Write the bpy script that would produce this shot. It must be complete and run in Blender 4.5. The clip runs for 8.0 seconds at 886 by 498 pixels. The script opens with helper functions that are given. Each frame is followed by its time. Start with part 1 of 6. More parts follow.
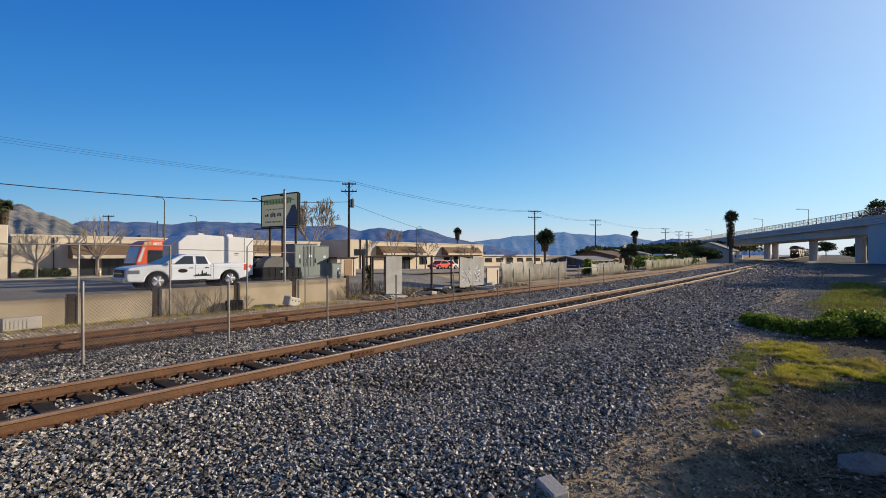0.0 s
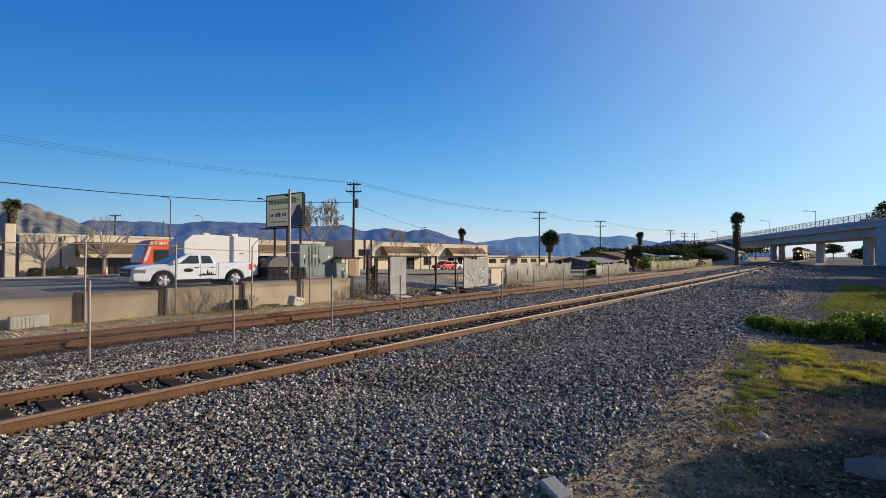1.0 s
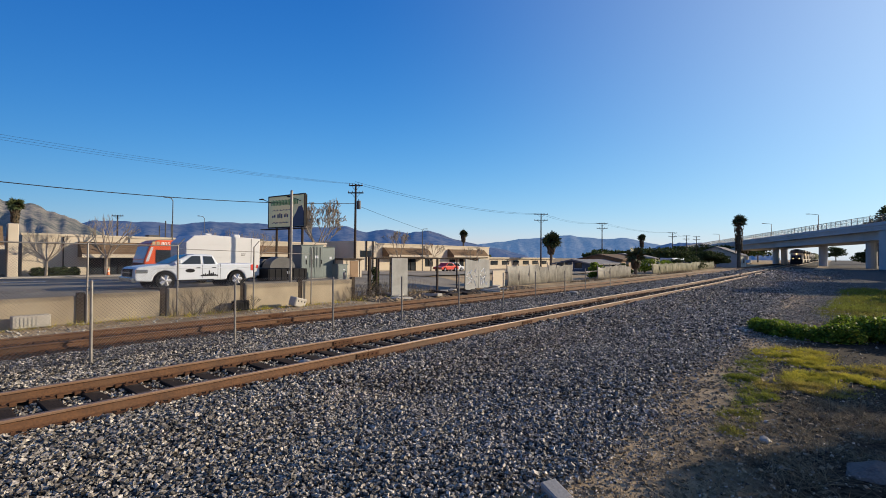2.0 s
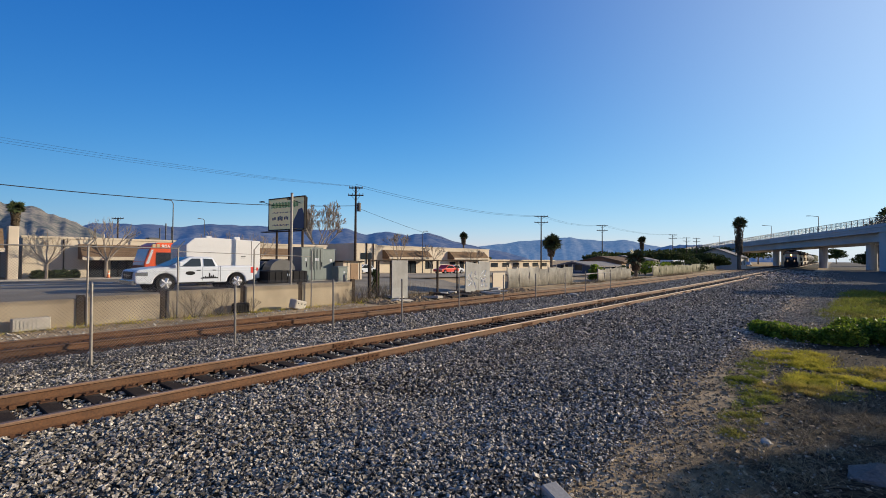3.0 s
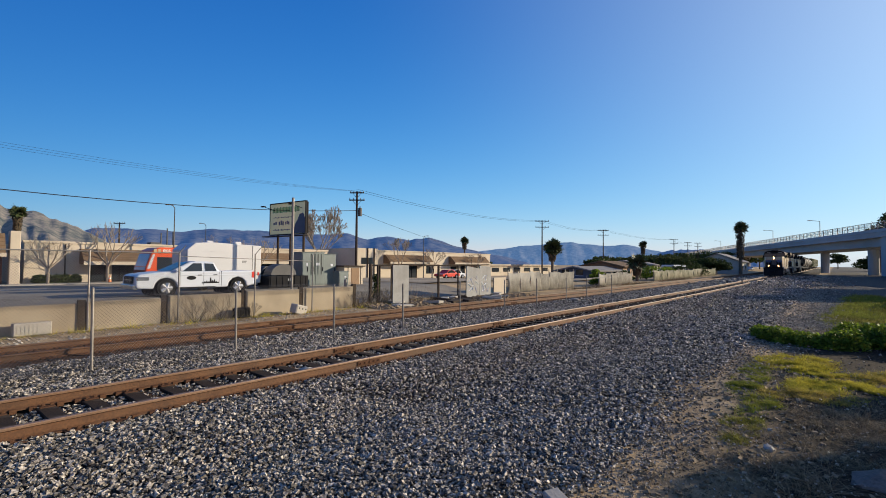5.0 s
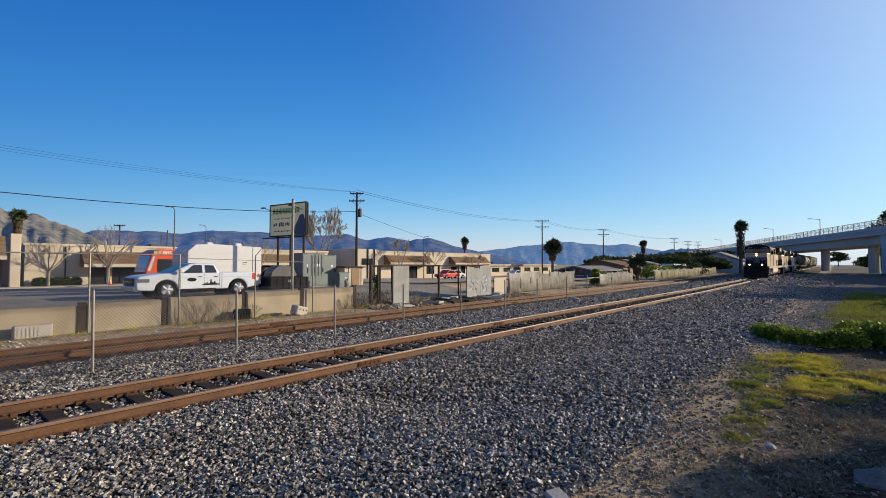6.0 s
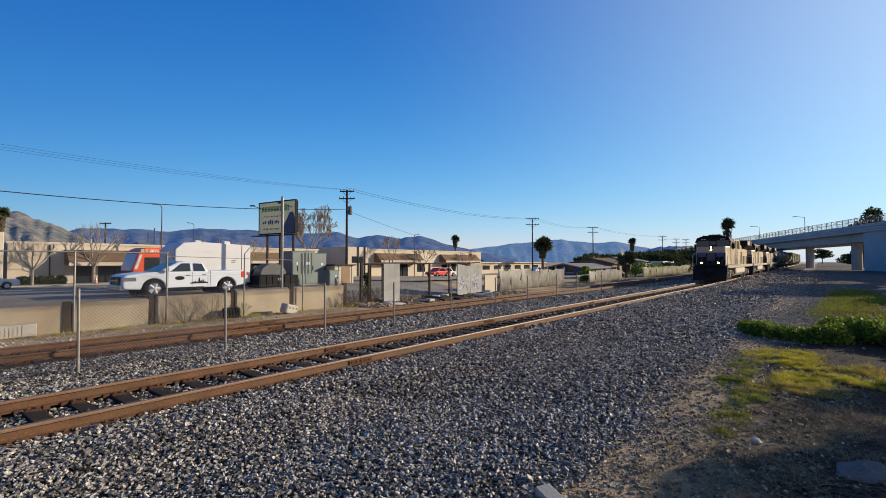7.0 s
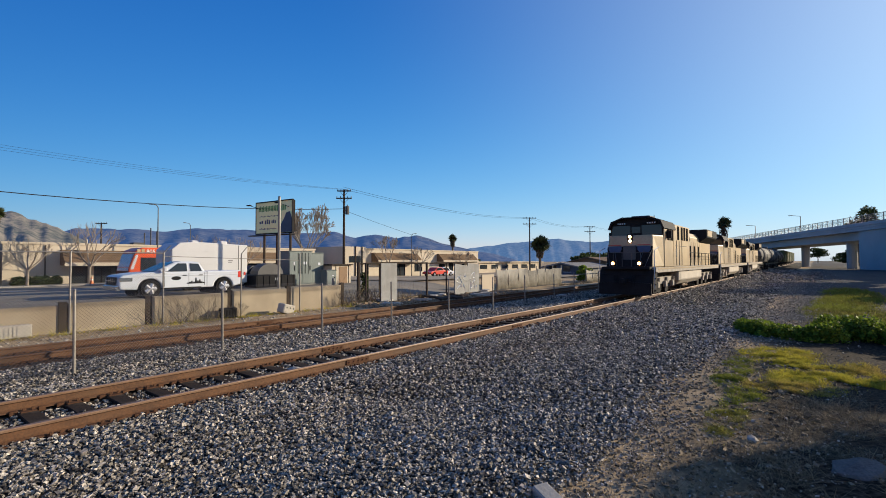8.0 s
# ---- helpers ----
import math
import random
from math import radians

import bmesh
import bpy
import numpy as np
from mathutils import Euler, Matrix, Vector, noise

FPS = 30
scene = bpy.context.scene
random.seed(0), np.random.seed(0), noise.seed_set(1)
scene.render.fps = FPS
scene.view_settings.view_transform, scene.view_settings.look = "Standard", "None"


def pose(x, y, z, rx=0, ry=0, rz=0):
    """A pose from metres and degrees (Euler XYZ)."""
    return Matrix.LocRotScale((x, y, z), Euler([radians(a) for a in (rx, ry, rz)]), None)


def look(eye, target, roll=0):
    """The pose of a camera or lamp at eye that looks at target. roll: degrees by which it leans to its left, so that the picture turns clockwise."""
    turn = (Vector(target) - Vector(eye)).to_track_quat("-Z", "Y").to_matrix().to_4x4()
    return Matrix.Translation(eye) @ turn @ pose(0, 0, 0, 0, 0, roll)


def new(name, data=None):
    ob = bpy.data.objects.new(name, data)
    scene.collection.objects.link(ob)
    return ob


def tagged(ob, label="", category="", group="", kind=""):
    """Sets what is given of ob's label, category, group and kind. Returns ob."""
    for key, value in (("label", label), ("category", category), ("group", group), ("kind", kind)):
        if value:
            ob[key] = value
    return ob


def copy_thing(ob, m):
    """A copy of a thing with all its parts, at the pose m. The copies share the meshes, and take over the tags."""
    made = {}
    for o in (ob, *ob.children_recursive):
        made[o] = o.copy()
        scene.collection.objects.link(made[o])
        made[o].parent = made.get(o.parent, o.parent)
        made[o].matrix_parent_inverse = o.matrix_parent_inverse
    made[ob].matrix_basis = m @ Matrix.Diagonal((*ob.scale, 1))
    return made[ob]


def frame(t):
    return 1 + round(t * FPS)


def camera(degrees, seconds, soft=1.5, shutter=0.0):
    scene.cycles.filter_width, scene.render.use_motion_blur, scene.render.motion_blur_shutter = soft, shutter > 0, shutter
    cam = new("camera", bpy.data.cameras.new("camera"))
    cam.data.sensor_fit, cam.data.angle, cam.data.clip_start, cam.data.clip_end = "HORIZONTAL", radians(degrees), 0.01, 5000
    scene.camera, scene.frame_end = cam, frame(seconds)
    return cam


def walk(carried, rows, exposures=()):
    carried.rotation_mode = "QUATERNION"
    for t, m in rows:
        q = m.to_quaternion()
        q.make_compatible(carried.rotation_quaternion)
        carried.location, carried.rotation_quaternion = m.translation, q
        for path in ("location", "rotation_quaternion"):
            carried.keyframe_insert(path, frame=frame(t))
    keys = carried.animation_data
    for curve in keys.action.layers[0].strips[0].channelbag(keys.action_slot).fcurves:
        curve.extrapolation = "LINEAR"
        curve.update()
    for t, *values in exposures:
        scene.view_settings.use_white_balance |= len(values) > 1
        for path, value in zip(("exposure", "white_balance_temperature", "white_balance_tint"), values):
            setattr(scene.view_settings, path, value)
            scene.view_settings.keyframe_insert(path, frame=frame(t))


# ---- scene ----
EYE = 1.96
cam = camera(86.99, 8.0, soft=0.9)
walk(cam, [
    (0.0, pose(0, 0, EYE, 90.728, 0.036, -50.911)),
    (0.5, pose(0, 0, EYE, 90.788, -0.077, -50.503)),
    (1.0, pose(0, 0, EYE, 90.800, -0.213, -50.386)),
    (1.5, pose(0, 0, EYE, 90.849, -0.415, -50.248)),
    (3.0, pose(0, 0, EYE, 91.266, -0.406, -50.179)),
    (3.5, pose(0, 0, EYE, 91.320, -0.491, -50.121)),
    (4.0, pose(0, 0, EYE, 91.658, -0.534, -50.057)),
    (4.5, pose(0, 0, EYE, 91.785, -0.511, -50.106)),
    (6.0, pose(0, 0, EYE, 91.890, -0.084, -50.029)),
    (6.5, pose(0, 0, EYE, 91.623, 0.038, -50.634)),
    (7.0, pose(0, 0, EYE, 91.623, 0.025, -51.181)),
    (7.5, pose(0, 0, EYE, 91.600, -0.033, -51.423)),
    (8.0, pose(0, 0, EYE, 91.562, 0.144, -51.507)),
])

# ---- light ----
SUN_EL = radians(17)
SUN_X, SUN_Y = 0.8, -0.6
world = bpy.data.worlds.new("sky")
scene.world = world
world.use_nodes = True
wn = world.node_tree
sky = wn.nodes.new("ShaderNodeTexSky")
sky.sky_type = "NISHITA"
sky.sun_disc = False
sky.sun_elevation = SUN_EL
sky.sun_rotation = -math.atan2(SUN_X, SUN_Y)
sky.air_density, sky.dust_density, sky.ozone_density = 1.0, 0.3, 2.0
# a deep clear blue overhead that pales only slowly towards the horizon
split = wn.nodes.new("ShaderNodeSeparateColor")
join = wn.nodes.new("ShaderNodeCombineColor")
wn.links.new(sky.outputs[0], split.inputs[0])
for i, (gain, power) in enumerate(((0.0166, 1.7), (0.08, 0.98), (0.271, 0.55))):
    bend = wn.nodes.new("ShaderNodeMath")
    bend.operation = "POWER"
    bend.inputs[1].default_value = power
    level = wn.nodes.new("ShaderNodeMath")
    level.operation = "MULTIPLY"
    level.inputs[1].default_value = gain * 10
    wn.links.new(split.outputs[i], bend.inputs[0])
    wn.links.new(bend.outputs[0], level.inputs[0])
    wn.links.new(level.outputs[0], join.inputs[i])
wn.links.new(join.outputs[0], wn.nodes["Background"].inputs[0])
wn.nodes["Background"].inputs[1].default_value = 0.07
# the bright haze that spreads round the sun
haze = wn.nodes.new("ShaderNodeTexGradient")
haze.gradient_type = "SPHERICAL"
HAZE = 0.74
haze.texture_mapping.scale = (HAZE, HAZE, HAZE)
haze.texture_mapping.translation = (-HAZE * SUN_X * math.cos(SUN_EL), -HAZE * SUN_Y * math.cos(SUN_EL), -HAZE * math.sin(SUN_EL))
soft_haze = wn.nodes.new("ShaderNodeMath")
soft_haze.operation = "POWER"
soft_haze.inputs[1].default_value = 2.0
wn.links.new(haze.outputs["Fac"], soft_haze.inputs[0])
haze_light = wn.nodes.new("ShaderNodeBackground")
haze_light.inputs[0].default_value = (0.9, 1.0, 0.88, 1)
haze_power = wn.nodes.new("ShaderNodeMath")
haze_power.operation = "MULTIPLY"
haze_power.inputs[1].default_value = 0.78
wn.links.new(soft_haze.outputs[0], haze_power.inputs[0])
wn.links.new(haze_power.outputs[0], haze_light.inputs[1])
both = wn.nodes.new("ShaderNodeAddShader")
wn.links.new(wn.nodes["Background"].outputs[0], both.inputs[0])
wn.links.new(haze_light.outputs[0], both.inputs[1])
wn.links.new(both.outputs[0], wn.nodes["World Output"].inputs[0])
sun = new("sun", bpy.data.lights.new("sun", "SUN"))
sun.data.energy, sun.data.angle, sun.data.color = 5.0, radians(0.5), (1.0, 0.84, 0.62)
sun.matrix_basis = look((0, 0, 60), (-SUN_X * math.cos(SUN_EL), -SUN_Y * math.cos(SUN_EL), 60 - math.sin(SUN_EL)))
scene.view_settings.exposure = 0.5


# ---- materials ----
def mat(name, a, b=None, rough=0.8, metal=0.0, scale=4.0, fine=60.0, bump=0.2, c=None, grime=0.35, per=0.0, thin=0.0, spec=0.5):
    """Two colours mixed by noise at two scales, a third for broad stains, fine relief; per varies it from piece to piece."""
    m = bpy.data.materials.new(name)
    m.use_nodes = True
    nt = m.node_tree
    bsdf = nt.nodes["Principled BSDF"]
    geo = nt.nodes.new("ShaderNodeNewGeometry")
    tc = nt.nodes.new("ShaderNodeTexCoord")
    b = b or tuple(v * 0.7 for v in a)
    n1 = nt.nodes.new("ShaderNodeTexNoise")
    n1.inputs["Scale"].default_value, n1.inputs["Detail"].default_value = scale, 5
    n2 = nt.nodes.new("ShaderNodeTexNoise")
    n2.inputs["Scale"].default_value, n2.inputs["Detail"].default_value = fine, 3
    for n in (n1, n2):
        nt.links.new(tc.outputs["Object"], n.inputs["Vector"])
    add = nt.nodes.new("ShaderNodeMath")
    add.operation = "MULTIPLY_ADD"
    add.inputs[1].default_value = 0.5
    nt.links.new(n2.outputs[0], add.inputs[0])
    half = nt.nodes.new("ShaderNodeMath")
    half.operation = "MULTIPLY"
    half.inputs[1].default_value = 0.5
    nt.links.new(n1.outputs[0], half.inputs[0])
    nt.links.new(half.outputs[0], add.inputs[2])
    ramp = nt.nodes.new("ShaderNodeValToRGB")
    ramp.color_ramp.elements[0].position, ramp.color_ramp.elements[1].position = 0.36, 0.64
    ramp.color_ramp.elements[0].color, ramp.color_ramp.elements[1].color = (*b, 1), (*a, 1)
    nt.links.new(add.outputs[0], ramp.inputs[0])
    out = ramp.outputs[0]
    if c:
        n3 = nt.nodes.new("ShaderNodeTexNoise")
        n3.inputs["Scale"].default_value, n3.inputs["Detail"].default_value = scale * 0.3, 6
        nt.links.new(tc.outputs["Object"], n3.inputs["Vector"])
        r3 = nt.nodes.new("ShaderNodeValToRGB")
        r3.color_ramp.elements[0].position, r3.color_ramp.elements[1].position = 0.48, 0.66
        r3.color_ramp.elements[1].color = (grime * 2, grime * 2, grime * 2, 1)
        nt.links.new(n3.outputs[0], r3.inputs[0])
        mix = nt.nodes.new("ShaderNodeMix")
        mix.data_type = "RGBA"
        nt.links.new(r3.outputs[0], mix.inputs[0])
        nt.links.new(out, mix.inputs[6])
        mix.inputs[7].default_value = (*c, 1)
        out = mix.outputs[2]
    if per:
        info = nt.nodes.new("ShaderNodeObjectInfo")
        isl = nt.nodes.new("ShaderNodeMath")
        isl.operation = "ADD"
        nt.links.new(info.outputs["Random"], isl.inputs[0])
        nt.links.new(geo.outputs["Random Per Island"], isl.inputs[1])
        fr = nt.nodes.new("ShaderNodeMath")
        fr.operation = "FRACT"
        nt.links.new(isl.outputs[0], fr.inputs[0])
        mr = nt.nodes.new("ShaderNodeMapRange")
        mr.inputs[3].default_value, mr.inputs[4].default_value = 1 - per, 1 + per
        nt.links.new(fr.outputs[0], mr.inputs[0])
        hsv = nt.nodes.new("ShaderNodeHueSaturation")
        nt.links.new(mr.outputs[0], hsv.inputs["Value"])
        nt.links.new(out, hsv.inputs["Color"])
        out = hsv.outputs[0]
    nt.links.new(out, bsdf.inputs["Base Color"])
    bsdf.inputs["Roughness"].default_value, bsdf.inputs["Metallic"].default_value = rough, metal
    bsdf.inputs["Specular IOR Level"].default_value = spec
    if thin:
        tr = nt.nodes.new("ShaderNodeBsdfTranslucent")
        nt.links.new(out, tr.inputs["Color"])
        ms = nt.nodes.new("ShaderNodeMixShader")
        ms.inputs[0].default_value = thin
        nt.links.new(bsdf.outputs[0], ms.inputs[1])
        nt.links.new(tr.outputs[0], ms.inputs[2])
        nt.links.new(ms.outputs[0], nt.nodes["Material Output"].inputs[0])
    if bump:
        bp = nt.nodes.new("ShaderNodeBump")
        bp.inputs["Strength"].default_value, bp.inputs["Distance"].default_value = bump, 0.02
        nt.links.new(add.outputs[0], bp.inputs["Height"])
        nt.links.new(bp.outputs[0], bsdf.inputs["Normal"])
    return m


def glow(name, colour, strength):
    m = bpy.data.materials.new(name)
    m.use_nodes = True
    bsdf = m.node_tree.nodes["Principled BSDF"]
    bsdf.inputs["Base Color"].default_value = (*colour, 1)
    bsdf.inputs["Emission Color"].default_value = (*colour, 1)
    bsdf.inputs["Emission Strength"].default_value = strength
    return m


def glass(name, tint=(0.02, 0.025, 0.03)):
    m = bpy.data.materials.new(name)
    m.use_nodes = True
    bsdf = m.node_tree.nodes["Principled BSDF"]
    bsdf.inputs["Base Color"].default_value = (*tint, 1)
    bsdf.inputs["Roughness"].default_value = 0.06
    bsdf.inputs["IOR"].default_value = 1.5
    return m


DIRT = mat("dirt", (0.3, 0.23, 0.15), (0.17, 0.125, 0.08), 0.95, scale=1.3, fine=25, bump=0.8, c=(0.11, 0.085, 0.055), spec=0.1)
CLOD = mat("brown_clod", (0.34, 0.265, 0.17), (0.1, 0.075, 0.048), 0.95, scale=5, fine=30, bump=0.6, per=0.5, spec=0.1)
OLDNET = mat("ivy_grown_netting", (0.22, 0.215, 0.16), (0.08, 0.085, 0.055), 0.95, scale=1.2, fine=14, bump=0.4, c=(0.34, 0.31, 0.24), spec=0.12)
RUSTBED = mat("rust_stained_bed", (0.11, 0.06, 0.032), (0.03, 0.018, 0.011), 0.95, scale=4, fine=20, bump=0.9, c=(0.035, 0.023, 0.017), spec=0.1)
# bed colour near black: stands in for the shade between the loose stones
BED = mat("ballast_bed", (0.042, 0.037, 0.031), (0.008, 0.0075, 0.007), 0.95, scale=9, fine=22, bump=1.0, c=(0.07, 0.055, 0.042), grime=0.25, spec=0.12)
STONE = mat("ballast_stone", (0.415, 0.37, 0.31), (0.012, 0.011, 0.0095), 0.6, scale=14, fine=50, bump=0.3, c=(0.11, 0.096, 0.08), grime=0.25, per=0.9, spec=0.28)
RUST = mat("rusty_rail", (0.135, 0.06, 0.022), (0.062, 0.027, 0.011), 0.75, scale=3, fine=40, bump=0.15, c=(0.075, 0.042, 0.022))
HEAD = mat("rail_head_steel", (0.22, 0.135, 0.08), (0.14, 0.08, 0.045), 0.5, metal=0.12, scale=2, fine=30, bump=0.03, c=(0.16, 0.08, 0.035))
TIE = mat("tie_wood", (0.0456, 0.0319, 0.0228), (0.0152, 0.0122, 0.00988), 0.9, scale=5, fine=40, bump=0.6, c=(0.122, 0.0988, 0.076), spec=0.12)
PLATE = mat("rusty_plate", (0.114, 0.057, 0.0304), (0.0608, 0.0304, 0.019), 0.85, scale=8, fine=60, spec=0.12)
ASPHALT = mat("asphalt", (0.25, 0.225, 0.18), (0.18, 0.16, 0.127), 0.9, scale=0.8, fine=60, bump=0.3, c=(0.14, 0.125, 0.1), spec=0.12)
YARD = mat("dusty_yard_asphalt", (0.36, 0.305, 0.225), (0.25, 0.21, 0.155), 0.95, scale=0.6, fine=40, bump=0.3, c=(0.2, 0.165, 0.12), spec=0.1)
PAVING = mat("sidewalk_concrete", (0.319, 0.304, 0.274), (0.251, 0.236, 0.213), 0.9, scale=1, fine=40, c=(0.19, 0.175, 0.152), spec=0.12)
WALLC = mat("old_concrete", (0.36, 0.305, 0.22), (0.26, 0.22, 0.16), 0.92, scale=1.2, fine=30, bump=0.35, c=(0.23, 0.185, 0.13), spec=0.12)
STUCCO = mat("cream_stucco", (0.486, 0.426, 0.334), (0.441, 0.38, 0.296), 0.95, scale=0.6, fine=50, bump=0.2, c=(0.365, 0.312, 0.236), spec=0.12)
BRIDGE = mat("bridge_concrete", (0.52, 0.515, 0.505), (0.44, 0.435, 0.425), 0.9, scale=0.25, fine=6, bump=0.1, c=(0.36, 0.35, 0.335), spec=0.12)
ROCKG = mat("grey_field_rock", (0.152, 0.144, 0.133), (0.0836, 0.0798, 0.076), 0.95, scale=6, fine=40, bump=0.6, spec=0.1)
GALV = mat("galvanised_steel", (0.243, 0.228, 0.205), (0.152, 0.141, 0.125), 0.5, metal=0.5, scale=5, fine=70, bump=0.05)
WOOD = mat("weathered_wood", (0.0646, 0.0494, 0.038), (0.0304, 0.0243, 0.019), 0.9, scale=4, fine=50, bump=0.5, spec=0.12)
DARK = mat("dark_steel", (0.022, 0.022, 0.024), (0.012, 0.012, 0.013), 0.65, scale=3, fine=40, bump=0.1, spec=0.06)
BLACK = mat("black_rubber", (0.022, 0.022, 0.022), (0.012, 0.012, 0.012), 0.9, scale=6, fine=60, spec=0.0)
GLASS = glass("dark_glass")
WHITE = mat("white_paint", (0.5, 0.53, 0.57), (0.46, 0.49, 0.53), 0.25, scale=0.7, fine=20, bump=0.0)
WHITEB = mat("white_fibreglass", (0.5, 0.5, 0.495), (0.455, 0.455, 0.45), 0.4, scale=0.7, fine=20, bump=0.02)
CHROME = mat("chrome", (0.6, 0.6, 0.6), (0.5, 0.5, 0.5), 0.2, metal=0.9, bump=0.0)
RED = mat("red_paint", (0.55, 0.04, 0.02), (0.45, 0.03, 0.02), 0.3, bump=0.0)
ORANGE = mat("orange_paint", (0.62, 0.085, 0.02), (0.52, 0.065, 0.015), 0.35, scale=1, bump=0.0)
# pale blue base colour stands in for sky mirrored in the bus windscreen
SCREEN = mat("sky_painted_glass", (0.3, 0.42, 0.52), (0.24, 0.35, 0.45), 0.15, bump=0.0)
TANKF = mat("dusty_fuel_tank", (0.46, 0.41, 0.33), (0.36, 0.32, 0.26), 0.8, scale=1.5, fine=20, c=(0.26, 0.23, 0.18))
ALLOY = mat("bright_alloy", (0.62, 0.62, 0.62), (0.5, 0.5, 0.5), 0.35, metal=0.3, bump=0.0)
CREAM_TXT = mat("cream_lettering", (0.8, 0.78, 0.72), (0.76, 0.74, 0.68), 0.6, bump=0.0)
YELLOW = mat("dusty_yellow_paint", (0.47, 0.36, 0.2), (0.38, 0.28, 0.145), 0.4, scale=0.8, fine=9, bump=0.05, c=(0.23, 0.175, 0.11), grime=0.4)
GREYP = mat("dusty_grey_paint", (0.076, 0.076, 0.076), (0.0456, 0.0456, 0.0456), 0.65, scale=1.0, fine=12, bump=0.05)
TRUCKM = mat("dusty_bogie_steel", (0.319, 0.281, 0.228), (0.152, 0.133, 0.11), 0.75, scale=2, fine=20, bump=0.2)
BLUEP = mat("faded_blue_paint", (0.04, 0.07, 0.16), (0.03, 0.055, 0.12), 0.5, bump=0.0)
LAMP = glow("headlight_glow", (1.0, 0.45, 0.14), 14.0)
OLIVE = mat("olive_paint", (0.122, 0.129, 0.0456), (0.076, 0.0836, 0.0304), 0.7, scale=1)
TANK = mat("tank_car_paint", (0.0988, 0.0988, 0.0988), (0.0608, 0.0608, 0.0608), 0.8, scale=0.6, fine=8, bump=0.02, c=(0.137, 0.125, 0.11))
ROOFB = mat("brown_mansard_shingle", (0.17, 0.115, 0.072), (0.11, 0.074, 0.046), 0.9, scale=2, fine=30, bump=0.4, spec=0.12)
GREEN = mat("sage_green_metal", (0.11, 0.145, 0.14), (0.08, 0.105, 0.105), 0.5, scale=1, fine=20, bump=0.05, c=(0.07, 0.085, 0.085))
BOARD = mat("grey_weathered_board", (0.319, 0.319, 0.304), (0.243, 0.243, 0.228), 0.9, scale=2, fine=30, bump=0.2, c=(0.19, 0.182, 0.167), spec=0.12)
TARP = mat("grey_fence_fabric", (0.27, 0.258, 0.225), (0.12, 0.115, 0.1), 0.95, scale=1.2, fine=30, bump=0.4, c=(0.36, 0.345, 0.3), grime=0.35, spec=0.12)
LEAF = mat("green_leaf", (0.2, 0.27, 0.03), (0.06, 0.1, 0.013), 0.6, scale=3, fine=20, bump=0.0, per=0.5, thin=0.4, spec=0.15)
LEAFD = mat("dark_tree_leaf", (0.05, 0.07, 0.022), (0.028, 0.042, 0.014), 0.7, scale=1, fine=10, bump=0.0, per=0.4, thin=0.25, spec=0.1)
GRASS = mat("yellow_green_grass", (0.52, 0.44, 0.06), (0.19, 0.2, 0.03), 0.8, scale=2.6, fine=14, bump=0.0, c=(0.3, 0.22, 0.08), per=0.5, thin=0.4, spec=0.1)
GRASSFAR = mat("olive_grass", (0.27, 0.28, 0.05), (0.11, 0.135, 0.025), 0.85, scale=0.7, fine=6, bump=0.0, c=(0.2, 0.15, 0.06), per=0.5, thin=0.3, spec=0.1)
STRAW = mat("dry_straw", (0.319, 0.251, 0.152), (0.122, 0.0912, 0.0532), 0.9, scale=3, fine=20, bump=0.0, per=0.4, spec=0.12)
PALM = mat("palm_frond", (0.06, 0.08, 0.025), (0.035, 0.05, 0.016), 0.6, scale=2, fine=10, bump=0.0, per=0.3)
THATCH = mat("dead_frond_thatch", (0.0988, 0.076, 0.0494), (0.0532, 0.0418, 0.0266), 0.95, scale=2, fine=20, bump=0.5, per=0.3, spec=0.12)
BARK = mat("tree_bark", (0.152, 0.129, 0.103), (0.0836, 0.0684, 0.0532), 0.95, scale=4, fine=30, bump=0.5, spec=0.12)
PALEBARK = mat("pale_bark", (0.319, 0.274, 0.213), (0.205, 0.167, 0.129), 0.9, scale=4, fine=30, bump=0.3, spec=0.12)
CONC = mat("white_concrete_lump", (0.38, 0.357, 0.312), (0.289, 0.27, 0.236), 0.9, scale=4, fine=40, bump=0.3, spec=0.12)
SHINGLE = mat("grey_roof_shingle", (0.228, 0.22, 0.213), (0.167, 0.16, 0.152), 0.9, scale=1, fine=15, bump=0.3, spec=0.12)
PAINTW = mat("white_graffiti_paint", (0.7, 0.72, 0.72), (0.62, 0.64, 0.64), 0.7, bump=0.0)
BILLF = mat("billboard_print", (0.9, 0.9, 0.44), (0.84, 0.85, 0.4), 0.6, scale=0.5, fine=3, bump=0.0, c=(0.7, 0.8, 0.48))
GREENP = mat("green_print", (0.16, 0.34, 0.1), (0.12, 0.28, 0.08), 0.6, bump=0.0)
INK = mat("dark_print", (0.0456, 0.076, 0.122), (0.0304, 0.0532, 0.0912), 0.6, bump=0.0)
CONE = mat("orange_plastic", (0.8, 0.2, 0.04), (0.7, 0.16, 0.03), 0.5, bump=0.0)
BRICKRED = mat("red_brown_plaster", (0.167, 0.0684, 0.0456), (0.122, 0.0456, 0.0342), 0.9, scale=1, spec=0.12)


